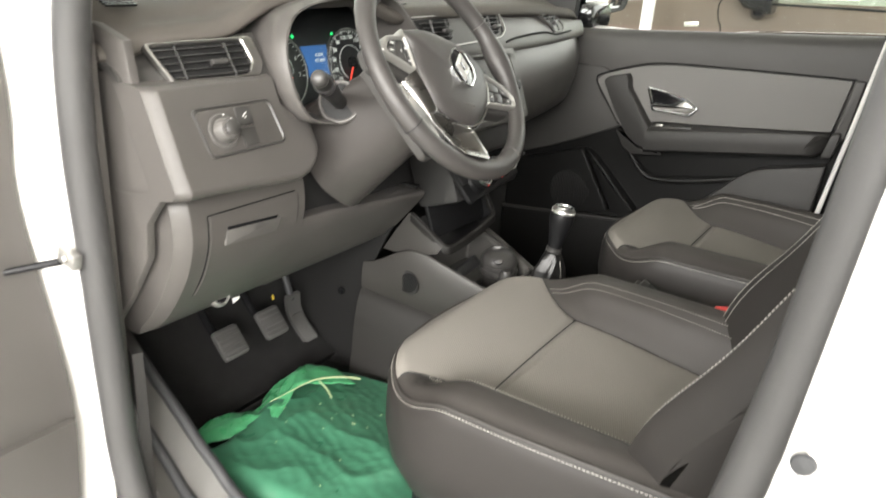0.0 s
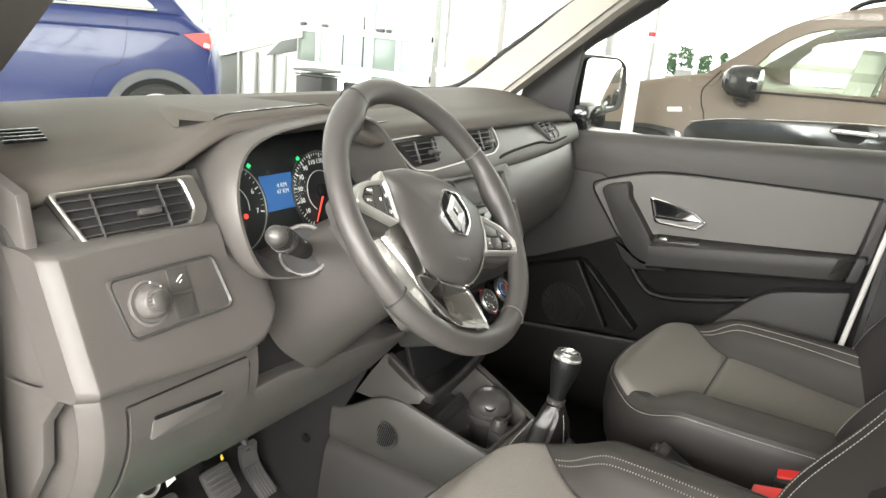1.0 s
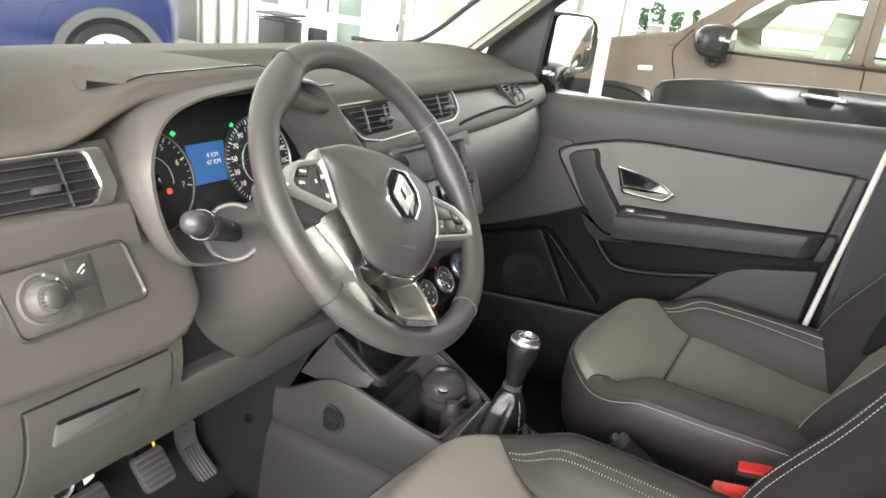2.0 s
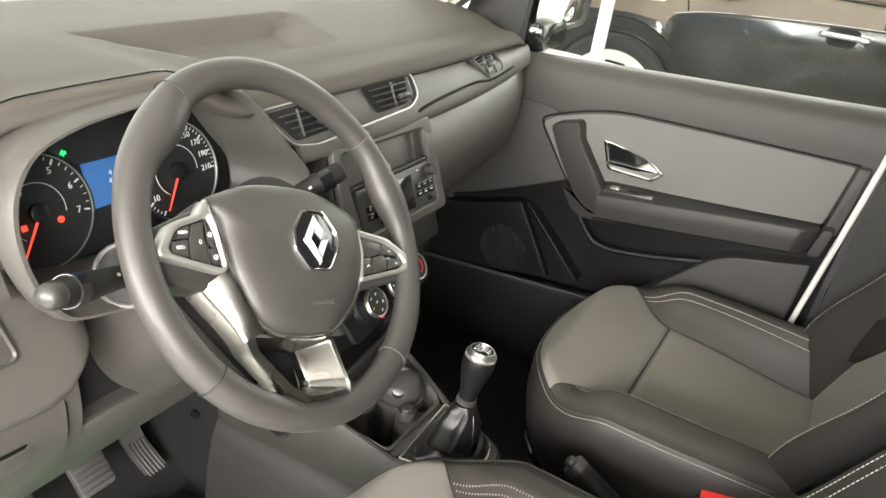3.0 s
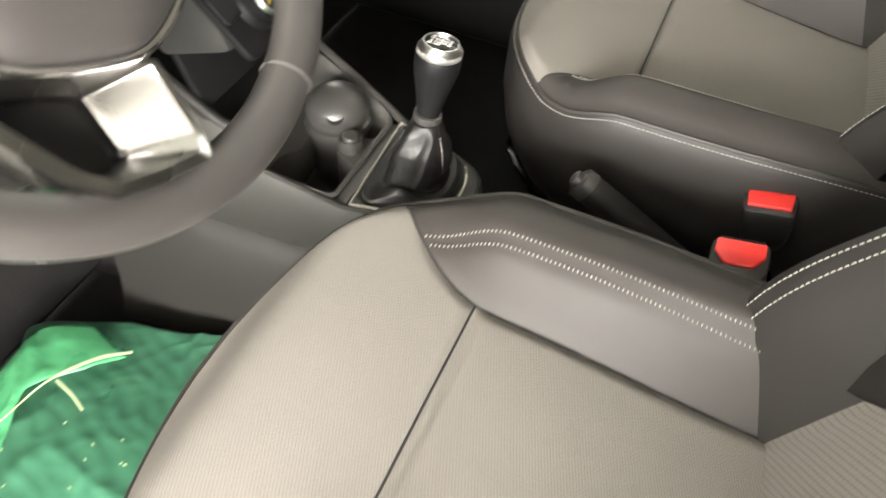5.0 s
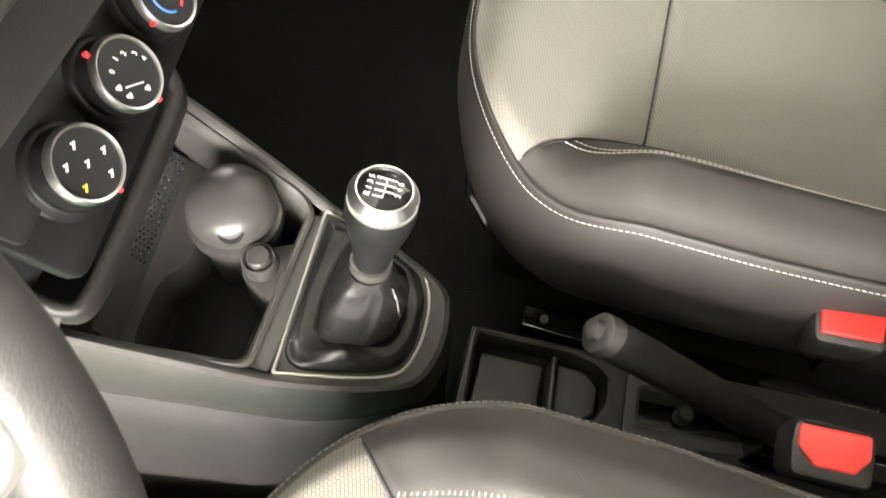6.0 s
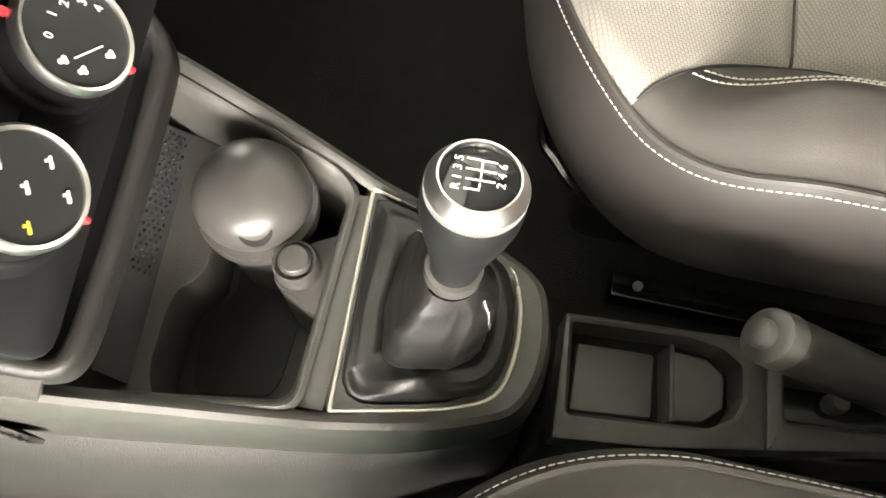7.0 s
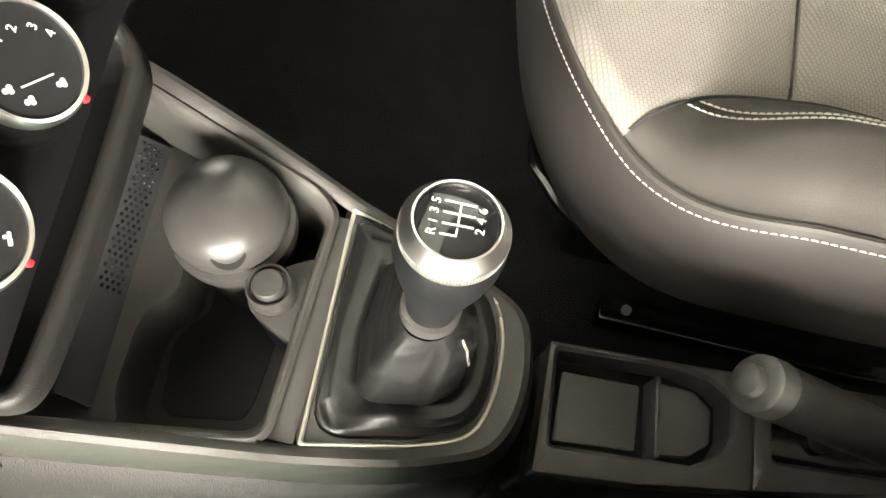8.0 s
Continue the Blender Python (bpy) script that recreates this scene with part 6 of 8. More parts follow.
disc = part("gear_plate", lathe([(0, -0.004), (0.0173, -0.004), (0.0173, -0.0006), (0.0166, 0.0), (0, 0.0008)], 64, km), PLASTIC_GLOSS, gl, "black gear pattern plate")
GP = km @ pose(0, 0, 0.0009, 0, 0, 90)


def gate(a, b):
    """A printed line of the gear pattern, from a to b in the plate's plane."""
    d = V(*b) - V(*a)
    part("gate", block(d.length + 0.0007, 0.00075, 0.0003, 0, GP @ pose((a[0] + b[0]) / 2, (a[1] + b[1]) / 2, 0, 0, 0, math.degrees(math.atan2(d.y, d.x)))), MARK, disc)


for a, b in (((-0.0033, 0.0054), (-0.0023, -0.0064)), ((0.0018, 0.0061), (0.0026, -0.0063)), ((0.0070, 0.0066), (0.0076, -0.0060)), ((-0.0028, -0.0005), (0.0073, 0.0001)), ((-0.0082, 0.0054), (-0.0077, -0.0006)), ((-0.0077, -0.0006), (-0.0045, -0.0006))):
    gate(a, b)
for s_, x, y in (("R", -0.0081, 0.0092), ("1", -0.0034, 0.0093), ("3", 0.0015, 0.0098), ("5", 0.0062, 0.0100), ("2", -0.0032, -0.0096), ("4", 0.0017, -0.0093), ("6", 0.0064, -0.0090)):
    lettering("numeral", s_, 0.0054, GP @ Matrix.Translation((x, y, 0.0)), MARK, disc, 0.0002)
part("collar", lathe([(0.0126, -0.094), (0.0155, -0.092), (0.0155, -0.084), (0.0126, -0.083)], 36, km), PLASTIC_SMOOTH, gl, "smooth grey collar")
# gaiter: from the frame up to the collar, with folds
rows = []
cb = km @ V(0, 0, -0.093)
go = [(p.x, p.y) for p in spline([(x, y, 0) for x, y in rounded([(0.0265 + (x - 0.0265) * 0.90, y * 0.90) for x, y in fo], 0.022, 6)], 110, closed=True)]
GT = [0, 0.06, 0.14, 0.24, 0.32, 0.38, 0.44, 0.50, 0.58, 0.70, 0.85, 1.0]
for t in np.linspace(0, 1, 72):
    ring = []
    for k, (x, y) in enumerate(go):
        a = math.atan2(y, x - 0.0265)
        r = math.hypot(x - 0.0265, y)
        near = 0.5 + 0.5 * math.cos(a + 2.3)
        # puffed hem by the frame, a deep fold above it, then a slack sleeve up to the collar
        q = np.interp(t, GT, [1.0, 1.0, 0.96, 0.84, 0.66, 0.50, 0.43, 0.52, 0.53, 0.43, 0.26, 0.12])
        zz = np.interp(t, GT, [0.525, 0.534, 0.541, 0.546, 0.546, 0.541, 0.545, 0.553, 0.565, 0.589, 0.611, cb.z])
        rr = lerp(0.0155, r, max(0.0, (q - 0.12) / 0.88))
        mid = math.sin(math.pi * t)
        rp = V(math.cos(a) * 1.25 + 3.1, math.sin(a) * 1.25, t * 3.2 + 0.6 * math.sin(2 * a))
        crease = 0.007 * (0.16 - abs(noise.noise(rp))) + 0.002 * (0.16 - abs(noise.noise(rp * 2.1)))
        low_ = math.exp(-((t - 0.20) / 0.11) ** 2)
        fold = 0.0016 * math.sin(3 * a + 9 * t + 0.8) * mid + crease * mid + 0.006 * near ** 2 * math.exp(-((t - 0.50) / 0.06) ** 2)
        # slack ridges with a valley between them, where the driver's hand pushes the leather forward
        for ridge, high, wide_ in ((-2.62, 0.011, 0.20), (-2.12, -0.010, 0.22), (-1.62, 0.010, 0.24), (-0.9, -0.004, 0.3), (1.2, 0.006, 0.3), (2.2, -0.006, 0.3)):
            da = (a - ridge + math.pi) % (2 * math.pi) - math.pi
            zz += high * low_ * math.exp(-((da + 0.9 * (t - 0.2)) / wide_) ** 2)
        zz -= 0.006 * near ** 2 * math.exp(-((t - 0.48) / 0.06) ** 2)
        cx, cy = lerp(0.0265, cb.x, smooth(0.1, 1, t)), lerp(0.0, cb.y, smooth(0.1, 1, t))
        ring.append(V(cx + (rr + fold) * math.cos(a), cy + (rr + fold) * math.sin(a), zz))
    rows.append(ring)
gt = part("gaiter", sheet([[V(p.x * 1.0, p.y, 0.522) for p in rows[0]]] + rows, close_v=True), GAITER, gl, "creased black leather gaiter", sharp=80)
ng = len(go)
for kk in (int(ng * 0.03), int(ng * 0.55)):
    for off in (0, 1):
        stitches([rows[i][(kk + off) % ng] + (rows[i][(kk + off) % ng] - V(0.03, 0, rows[i][0].z)).normalized() * 0.0006 for i in range(40, 62)], THREAD, gt, 0.004, 0.0025, 0.00025)

# ---- tunnel tray and handbrake ----
tun = thing("tunnel_tray", "black tunnel moulding with two open compartments", "console", (0.3, 0, 0.27))
part("moulding", plate(rounded([(0.118, -0.054), (0.19, -0.047), (0.375, -0.012), (0.62, 0.030), (0.62, 0.083), (0.118, 0.050)], 0.008), 0.128, 0.006, ctop @ Matrix.Translation((0, 0, 0.27))), DENT, tun)
pit = [(0.1272, 0.0417), (0.2173, 0.0480), (0.2440, 0.0440), (0.2590, 0.0340), (0.2610, 0.0070), (0.2550, -0.0080), (0.2364, -0.0195), (0.1332, -0.0285)]
part("tray_deck", plate(rounded([(0.1206, 0.0468), (0.2200, 0.0530), (0.2600, 0.0560), (0.2745, 0.0572), (0.2775, -0.0020), (0.2780, -0.0275), (0.1960, -0.0425), (0.1238, -0.0505)], 0.003), 0.036, 0.003, ctop @ Matrix.Translation((0, 0, 0.406)), 2, rounded(pit, 0.003)), TUNNEL, tun, "smooth dark deck round two compartments")
# black plate gives the shadow gaps round the compartment floors
part("pit_shade", plate(rounded([(x, y) for x, y in pit], 0.003), 0.003, 0.001, ctop @ Matrix.Translation((0, 0, 0.400))), DENT, tun)
part("compartment_floor", plate(rounded([(0.1375, -0.0215), (0.2010, -0.0150), (0.1985, 0.0360), (0.1370, 0.0330)], 0.003), 0.010, 0.002, ctop @ Matrix.Translation((0, 0, 0.403))), BIN_PLASTIC, tun, "flat compartment floor")
part("compartment_floor", plate(rounded([(0.2165, -0.0135), (0.2410, -0.0095), (0.2560, 0.0040), (0.2550, 0.0300), (0.2405, 0.0415), (0.2135, 0.0420)], 0.003), 0.010, 0.002, ctop @ Matrix.Translation((0, 0, 0.403))), BIN_PLASTIC, tun, "flat compartment floor")
part("divider", plate(rounded([(0.2035, 0.0400), (0.2075, 0.0405), (0.2130, -0.0190), (0.2092, -0.0195)], 0.001), 0.036, 0.001, ctop @ Matrix.Translation((0, 0, 0.401))), TUNNEL, tun)
part("tunnel_top", plate(rounded([(0.2755, 0.0573), (0.62, 0.083), (0.62, 0.032), (0.3727, -0.0088), (0.2788, -0.0273)], 0.003), 0.036, 0.003, ctop @ Matrix.Translation((0, 0, 0.406)), 2, rounded([(0.2900, 0.0320), (0.50, 0.048), (0.52, 0.032), (0.3750, 0.0050), (0.2920, -0.0025)], 0.004)), TUNNEL, tun)
part("lever_slot", plate(rounded([(0.288, -0.004), (0.375, 0.003), (0.53, 0.03), (0.51, 0.05), (0.288, 0.034)], 0.003), 0.003, 0.001, ctop @ Matrix.Translation((0, 0, 0.400))), PLASTIC_GLOSS, tun)
part("cable_ferrule", lathe([(0, 0), (0.0075, 0), (0.0085, 0.004), (0.0085, 0.016), (0.0065, 0.019), (0, 0.0195)], 24, Matrix.Translation((0.3425, 0.0270, 0.403))), TUNNEL, tun, "small dark ferrule")
hb = thing("handbrake", "black handbrake lever with a grey release button", "handbrake", (0.42, 0, 0.43))
HB0, HB1 = V(0.213, 0.003, 0.598), V(0.43, 0.006, 0.478)
hd = (HB1 - HB0).normalized()
part("grip", tube([HB0, HB0 + hd * 0.004, HB0 + hd * 0.02, HB0 + hd * 0.07, HB0 + hd * 0.15, HB0 + hd * 0.17, HB0 + hd * 0.19, HB1, HB1 + hd * 0.06], [0.012, 0.0150, 0.0160, 0.0160, 0.0155, 0.017, 0.0145, 0.013, 0.013], 28, flat=1.1), GRIP, hb, "black moulded grip")
part("release_cap", tube([HB0 - hd * 0.004, HB0 - hd * 0.002, HB0 + hd * 0.010], [0.0135, 0.0160, 0.0166], 28, flat=1.1), PLASTIC_SMOOTH, hb)
part("release_button", tube([HB0 - hd * 0.012, HB0 - hd * 0.010, HB0], [0.005, 0.0085, 0.009], 20), PLASTIC_SMOOTH, hb, "grey release button")
part("mount", block(0.12, 0.03, 0.06, 0.01, Matrix.Translation((0.45, 0.006, 0.45))), PLASTIC_GLOSS, hb)

# ---- seats ----
def seat(name, cy, x0, inboard, label):
    """A front seat: cushion of cloth and leatherette panels, sewn seams, backrest, base and rails. x0: the cushion's front."""
    st = thing(name, label, "car seat", (x0 + 0.25, cy, 0.27), group="front seats")
    L = 0.50

    def wide(u):
        f = (1 - (1 - min(1.0, max(0.0, u) / 0.20)) ** 2.6) ** 0.55
        return 0.262 * f - 0.010 * smooth(0.25, 0.5, u)

    def split(u):
        t = min(1.0, max(0.0, (u - 0.072) / 0.15))
        return min(1.0, (0.148 + 0.078 * (1 - t) ** 2.4) / max(0.02, wide(u)))

    def height(u, s):
        a = abs(s)
        b = split(u)
        z = 0.628 - 0.032 * smooth(0.05, 0.19, u) - 0.030 * smooth(0.18, 0.48, u)
        z -= 0.030 * (1 - smooth(0.0, 0.055, u)) ** 1.5
        grow = smooth(0.07, 0.19, u)
        rise = grow * smooth(b - 0.02, b + 0.24, a)
        z = lerp(z, 0.648, rise) - 0.007 * grow * math.exp(-((a - b) / 0.022) ** 2)
        z -= 0.0035 * grow * math.exp(-((a - 0.753) / 0.018) ** 2)
        z -= 0.012 * smooth(0.86, 1.0, a) ** 2.0 * smooth(0.0, 0.05, u)
        z -= 0.006 * math.exp(-((u - 0.184 - 0.004 * (1 - (s / 0.6) ** 2)) / 0.006) ** 2) * (1 - smooth(b - 0.05, b, a))
        if inboard < 0:
            z += 0.009 * grow * math.exp(-((a - 0.82) / 0.11) ** 2)
        if a < b and u > 0.19:
            z += 0.004 * (1 - (a / b) ** 2) * smooth(0.19, 0.25, u)
        return z

    def at(u, s):
        return V(x0 + u, cy + s * wide(u), height(u, s))

    us = [0.0008, 0.002, 0.004, 0.007, 0.011, 0.016, 0.022, 0.029, 0.036, 0.044, 0.052, 0.061, 0.070] + list(np.linspace(0.074, 0.222, 38)) + list(np.linspace(0.23, L, 24))
    seam_i = min(range(len(us)), key=lambda i: abs(us[i] - 0.184))
    # cloth: front panel and middle insert
    front, insert, sides = [], [], {-1: [], 1: []}
    for i, u in enumerate(us):
        b = split(u)
        row = [at(u, s) for s in np.linspace(-b, b, 61)]
        if i <= seam_i:
            front.append(row)
        if i >= seam_i:
            insert.append(row)
        for s in (-1, 1):
            if u >= 0.0735:
                sides[s].append([at(u, s * q) for q in np.linspace(b, 1.0, 18)])
    part("front_panel", sheet(front), SEAT_CLOTH, st, "ribbed grey cloth front")
    part("seam", tube([p + V(0, 0, 0.0002) for p in front[-1]], 0.0013, 6), THREAD_DARK, st, "dark sewn seam")
    for s in (-1, 1):
        part("seam", tube([at(u, s * split(u)) + V(0, 0, 0.0002) for u in us if u > 0.08], 0.0013, 6), THREAD_DARK, st)
    part("insert", sheet(insert), SEAT_CLOTH, st, "ribbed grey cloth insert")
    for s in (-1, 1):
        bo = part("bolster", sheet(sides[s]), LEATHER, st, "black leatherette bolster")
        for q in (0.735, 0.772):
            stitches([at(u, s * q) + V(0, 0, 0.0008) for u in us if split(u) < q - 0.02 and u > 0.09], THREAD, bo, 0.0042, 0.0036, 0.00062, across=V(0, 1, 0) if inboard > 0 else None)
    # skirt round the front and the sides, in the shaded copy of the leatherette
    edge = [at(u, -1.0) for u in reversed(us)] + [at(us[0], 0.0)] + [at(u, 1.0) for u in us]
    rows = []
    for k, (dz, out) in enumerate(((0.0, 0.0), (-0.006, 0.004), (-0.022, 0.009), (-0.055, 0.010), (-0.095, 0.003), (-0.135, -0.018), (-0.175, -0.052))):
        ring = []
        for p in edge:
            d = V(p.x - (x0 + 0.24), (p.y - cy), 0)
            d = V(d.x * 0.8, d.y, 0).normalized()
            ring.append(V(p.x + d.x * out, p.y + d.y * out, lerp(p.z, 0.585, 0.0) + dz if k < 3 else lerp(p.z + dz, 0.585 + dz, 0.5 + 0.07 * k)))
        rows.append(ring)
    sk = part("skirt", sheet(rows), SHADED_LEATHER, st, "black leatherette skirt, shade put into its colour")
    part("piping", tube([p + V(0, 0, 0.0) for p in edge], 0.0022, 6), LEATHER, sk)
    stitches([p + (p - V(x0 + 0.24, cy, p.z)).normalized() * 0.004 + V(0, 0, -0.006) for p in edge], THREAD, sk, 0.0050, 0.0038, 0.00045)
    # backrest
    def back(v, s):
        a = abs(s)
        w = 0.238 + 0.012 * math.sin(math.pi * min(1, v / 0.5)) - 0.05 * smooth(0.42, 0.62, v)
        lean = V(0.36, 0, 0.93)
        nrm = V(-0.93, 0, 0.36)
        d = 0.005 + (0.055 + 0.03 * math.exp(-((v - 0.12) / 0.12) ** 2)) * smooth(0.55, 0.90, a) * (1 - 0.5 * smooth(0.3, 0.6, v)) - 0.055 * smooth(0.90, 1.03, a) - 0.004 * math.exp(-((a - 0.60) / 0.03) ** 2)
        d -= 0.05 * smooth(0.58, 0.64, v)
        return V(x0 + 0.450, cy + s * w, 0.535) + lean * v + nrm * d

    vs = np.linspace(-0.01, 0.64, 34)
    part("back_insert", sheet([[back(v, s) for s in np.linspace(-0.6, 0.6, 29)] for v in vs]), SEAT_CLOTH, st, "ribbed grey cloth back")
    for s in (-1, 1):
        bb = part("back_bolster", sheet([[back(v, s * q) for q in np.linspace(0.6, 1.0, 18)] for v in vs]), SHADED_LEATHER, st, "black leatherette back bolster, shade put into its colour")
        stitches([back(v, s * 0.87) + V(-0.0008, 0, 0.0004) for v in vs], THREAD, bb, 0.0055, 0.0040, 0.00055)
        if s == inboard:
            stitches([back(v, s * 0.83) + V(-0.0008, 0, 0.0004) for v in vs], THREAD, bb, 0.0055, 0.0040, 0.00055)
    rows = []
    for v in vs:
        l, r = back(v, -1.0), back(v, 1.0)
        rows.append([l] + [V(lerp(l.x, l.x + 0.11, math.sin(math.pi * t) ** 0.4), lerp(l.y, r.y, 0.5 - 0.5 * math.cos(math.pi * t)), lerp(l.z, l.z - 0.03, math.sin(math.pi * t))) for t in np.linspace(0.06, 0.94, 14)] + [r])
    part("back_shell", cap(sheet(rows)), SHADED_LEATHER, st, "black seat back, shade put into its colour")
    # base and runners
    part("base", block(0.38, 0.36, 0.11, 0.02, Matrix.Translation((x0 + 0.27, cy, 0.375))), PLASTIC_GLOSS, st)
    for s in (-1, 1):
        rl = part("runner", block(0.42, 0.026, 0.03, 0.003, pose(x0 + 0.345, cy + s * 0.213, 0.302)), PLASTIC_GLOSS, st, "black steel runner")
        part("bolt", lathe([(0, 0), (0.005, 0), (0.005, 0.004), (0, 0.005)], 8, Matrix.Translation((x0 + 0.16, cy + s * 0.213, 0.317))), FRAME_GREY, rl)
    part("adjuster_bar", tube(spline([(x0 + 0.20, cy + inboard * 0.19, 0.40), (x0 + 0.10, cy + inboard * 0.195, 0.43), (x0 + 0.055, cy + inboard * 0.17, 0.445), (x0 + 0.035, cy + inboard * 0.12, 0.45), (x0 + 0.035, cy - inboard * 0.12, 0.45), (x0 + 0.06, cy - inboard * 0.17, 0.445), (x0 + 0.20, cy - inboard * 0.19, 0.40)], 40), 0.005, 8), PLASTIC_GLOSS, st, "black adjuster bar")
    return st


seat("driver_seat", -0.342, -0.012, 1, "ribbed grey cloth seat with stitched black leatherette bolsters")
seat("passenger_seat", 0.342, 0.040, -1, "grey cloth seat beside the passenger's door, leatherette bolsters")


def buckle(x, y, z, lean, slits):
    """A buckle whose red button fills most of its top; slits: the belt's mouth shows beyond the button."""
    b = thing("belt_buckle", "black seat belt buckle with a red button", "belt buckle", pose(x, y, z, 14, lean, 0) @ Matrix.Diagonal((0.82, 0.86, 0.9, 1)), group="belt buckles")
    rows = []
    for h, k in ((0.004, 0.80), (0.002, 0.94), (-0.003, 1.0), (-0.030, 1.0), (-0.060, 0.92), (-0.082, 0.72), (-0.088, 0.5)):
        rows.append([V(px_ * k, py_ * k, h) for px_, py_ in rounded([(-0.032, -0.023), (0.032, -0.023), (0.034, 0.0), (0.032, 0.023), (-0.032, 0.023), (-0.034, 0.0)], 0.007, 3)])
    casing = part("casing", cap(sheet(rows, close_v=True)), PLASTIC_DARK, b, "black moulded casing", local=True)
    red = [(-0.027, -0.015), (0.027, -0.015), (0.0285, 0.009), (-0.0285, 0.009)] if slits else [(-0.028, 0.019), (0.028, 0.019), (0.0285, 0.001), (0.017, -0.013), (-0.015, -0.013), (-0.0285, 0.002)]
    part("button", plate(rounded(red, 0.003), 0.0065, 0.0022, Matrix.Translation((0, 0, 0.0015)), 3), RED, b, "red release button", local=True)
    part("mouth", block(0.050, 0.005, 0.003, 0.001, Matrix.Translation((0, 0.0145 if slits else 0.0205, 0.0036))), DENT, b, local=True)
    if slits:
        for k in range(3):
            part("slit", block(0.010, 0.0025, 0.003, 0.0008, Matrix.Translation((-0.012 + 0.013 * k, 0.0150, 0.0042))), PLASTIC_GLOSS, casing, local=True)
    part("stem", tube([(0, 0, -0.080), (0.015, 0, -0.13), (0.03, 0, -0.22)], 0.009, 10, flat=0.5), PLASTIC_GLOSS, b, local=True)
    return b


buckle(0.403, 0.071, 0.596, -12, True)
buckle(0.381, -0.044, 0.613, -12, False)

# ---- footwell ----
def pedal(name, label, y, x, z, w, h, tilt, arm_top):
    m = turned((x, y, z), (0, 1, 0), (-math.sin(radians(tilt)), 0, math.cos(radians(tilt))))
    p = thing(name, label, "pedal", m, group="pedals")
    part("pad", plate(rounded([(-w / 2, -h / 2), (w / 2, -h / 2), (w / 2, h / 2), (-w / 2, h / 2)], 0.010), 0.010, 0.003), PEDAL, p, "ribbed rubber pad", local=True)
    for i in range(6):
        part("rib", block(w * 0.9, 0.005, 0.004, 0.0015, Matrix.Translation((0, (i - 2.5) * h / 6.4, 0.0105))), PEDAL, p, local=True)
    part("arm", tube(spline([(0, 0, -0.006), (0, 0.05, -0.03), arm_top], 12), 0.009, 10, flat=0.6), PLASTIC_GLOSS, p, local=True)
    return p


pedal("clutch_pedal", "black rubber clutch pedal with ribs", -0.432, -0.418, 0.437, 0.058, 0.062, 42, (0, 0.20, -0.02))
pedal("brake_pedal", "black rubber brake pedal with ribs", -0.312, -0.432, 0.428, 0.058, 0.062, 42, (0, 0.20, -0.02))
acc = thing("accelerator_pedal", "long black accelerator pedal", "pedal", (-0.45, -0.20, 0.39), group="pedals")
rows = [[V(-0.455 + 0.10 * t - 0.02 * math.sin(math.pi * t) , -0.215 + 0.03 * t + s * 0.019, 0.44 - 0.11 * t + 0.012 * math.sin(math.pi * t)) for t in np.linspace(0, 1, 10)] for s in (-1, -0.4, 0.4, 1)]
rows = [[V(-0.462 + 0.02 * t - 0.02 * math.sin(math.pi * t), -0.222 + 0.035 * t + s * 0.019, 0.455 - 0.12 * t) for t in np.linspace(0, 1, 10)] for s in (-1, -0.4, 0.4, 1)]
part("pad", thick(rows, 0.010), PEDAL, acc)
for i in range(5):
    part("rib", tube([V(-0.450 + 0.02 * t - 0.02 * math.sin(math.pi * t), -0.222 + 0.035 * t - 0.014 + 0.007 * i, 0.455 - 0.12 * t) for t in np.linspace(0.45, 0.98, 6)], 0.0022, 5), PEDAL, acc)
part("arm", tube([(-0.46, -0.222, 0.44), (-0.50, -0.235, 0.58)], 0.007, 8), RUBBER, acc)
fp = part("side_trim", thick([[V(lerp(-0.60, e, u), -0.129 - 0.012 * math.sin(math.pi * u) - 0.006 * (z < 0.4), z) for u in np.linspace(0, 1, 7)] for z, e in ((0.27, -0.335), (0.42, -0.345), (0.497, -0.336), (0.56, -0.304), (0.625, -0.271), (0.68, -0.240), (0.730, -0.211))], 0.008), DENT, shell, "black footwell trim")
part("carpet_plug", lathe([(0, 0), (0.009, 0), (0.008, 0.004), (0, 0.005)], 16, turned((-0.389, -0.140, 0.455), (1, 0, 0), (0, 0, 1))), PLASTIC_GLOSS, fp)
part("warning_tag", plate([(-0.002, -0.005), (0.003, -0.003), (0.002, 0.005), (-0.002, 0.004)], 0.001, 0.0002, turned((-0.40, -0.335, 0.505), (0, 1, 0), (-0.4, 0, 0.9))), MARK_YELLOW, shell, "small yellow tag")
# side lining of the footwell, with two rubber ribs
rib_a = spline([(-0.46, -0.635, 0.56), (-0.36, -0.64, 0.49), (-0.29, -0.642, 0.44), (-0.22, -0.645, 0.392), (-0.10, -0.65, 0.34), (0.3, -0.655, 0.305)], 40)
rib_b = spline([(-0.43, -0.68, 0.50), (-0.335, -0.68, 0.425), (-0.28, -0.68, 0.375), (-0.22, -0.685, 0.338), (-0.10, -0.69, 0.318), (0.3, -0.69, 0.31)], 40)
part("side_lining", thick([[a + V(0, 0.012, -0.05), a + V(0, 0.006, -0.008), a.lerp(b, 0.5) + V(0, 0, -0.012), b + V(0, 0, -0.008), b + V(0, -0.035, -0.004)] for a, b in zip(rib_a, rib_b)], 0.006), BIN_PLASTIC, shell, "moulded grey footwell lining")
for rib in (rib_a, rib_b):
    part("sill_rib", tube(rib, 0.009, 10), RUBBER, shell, "rubber rib")

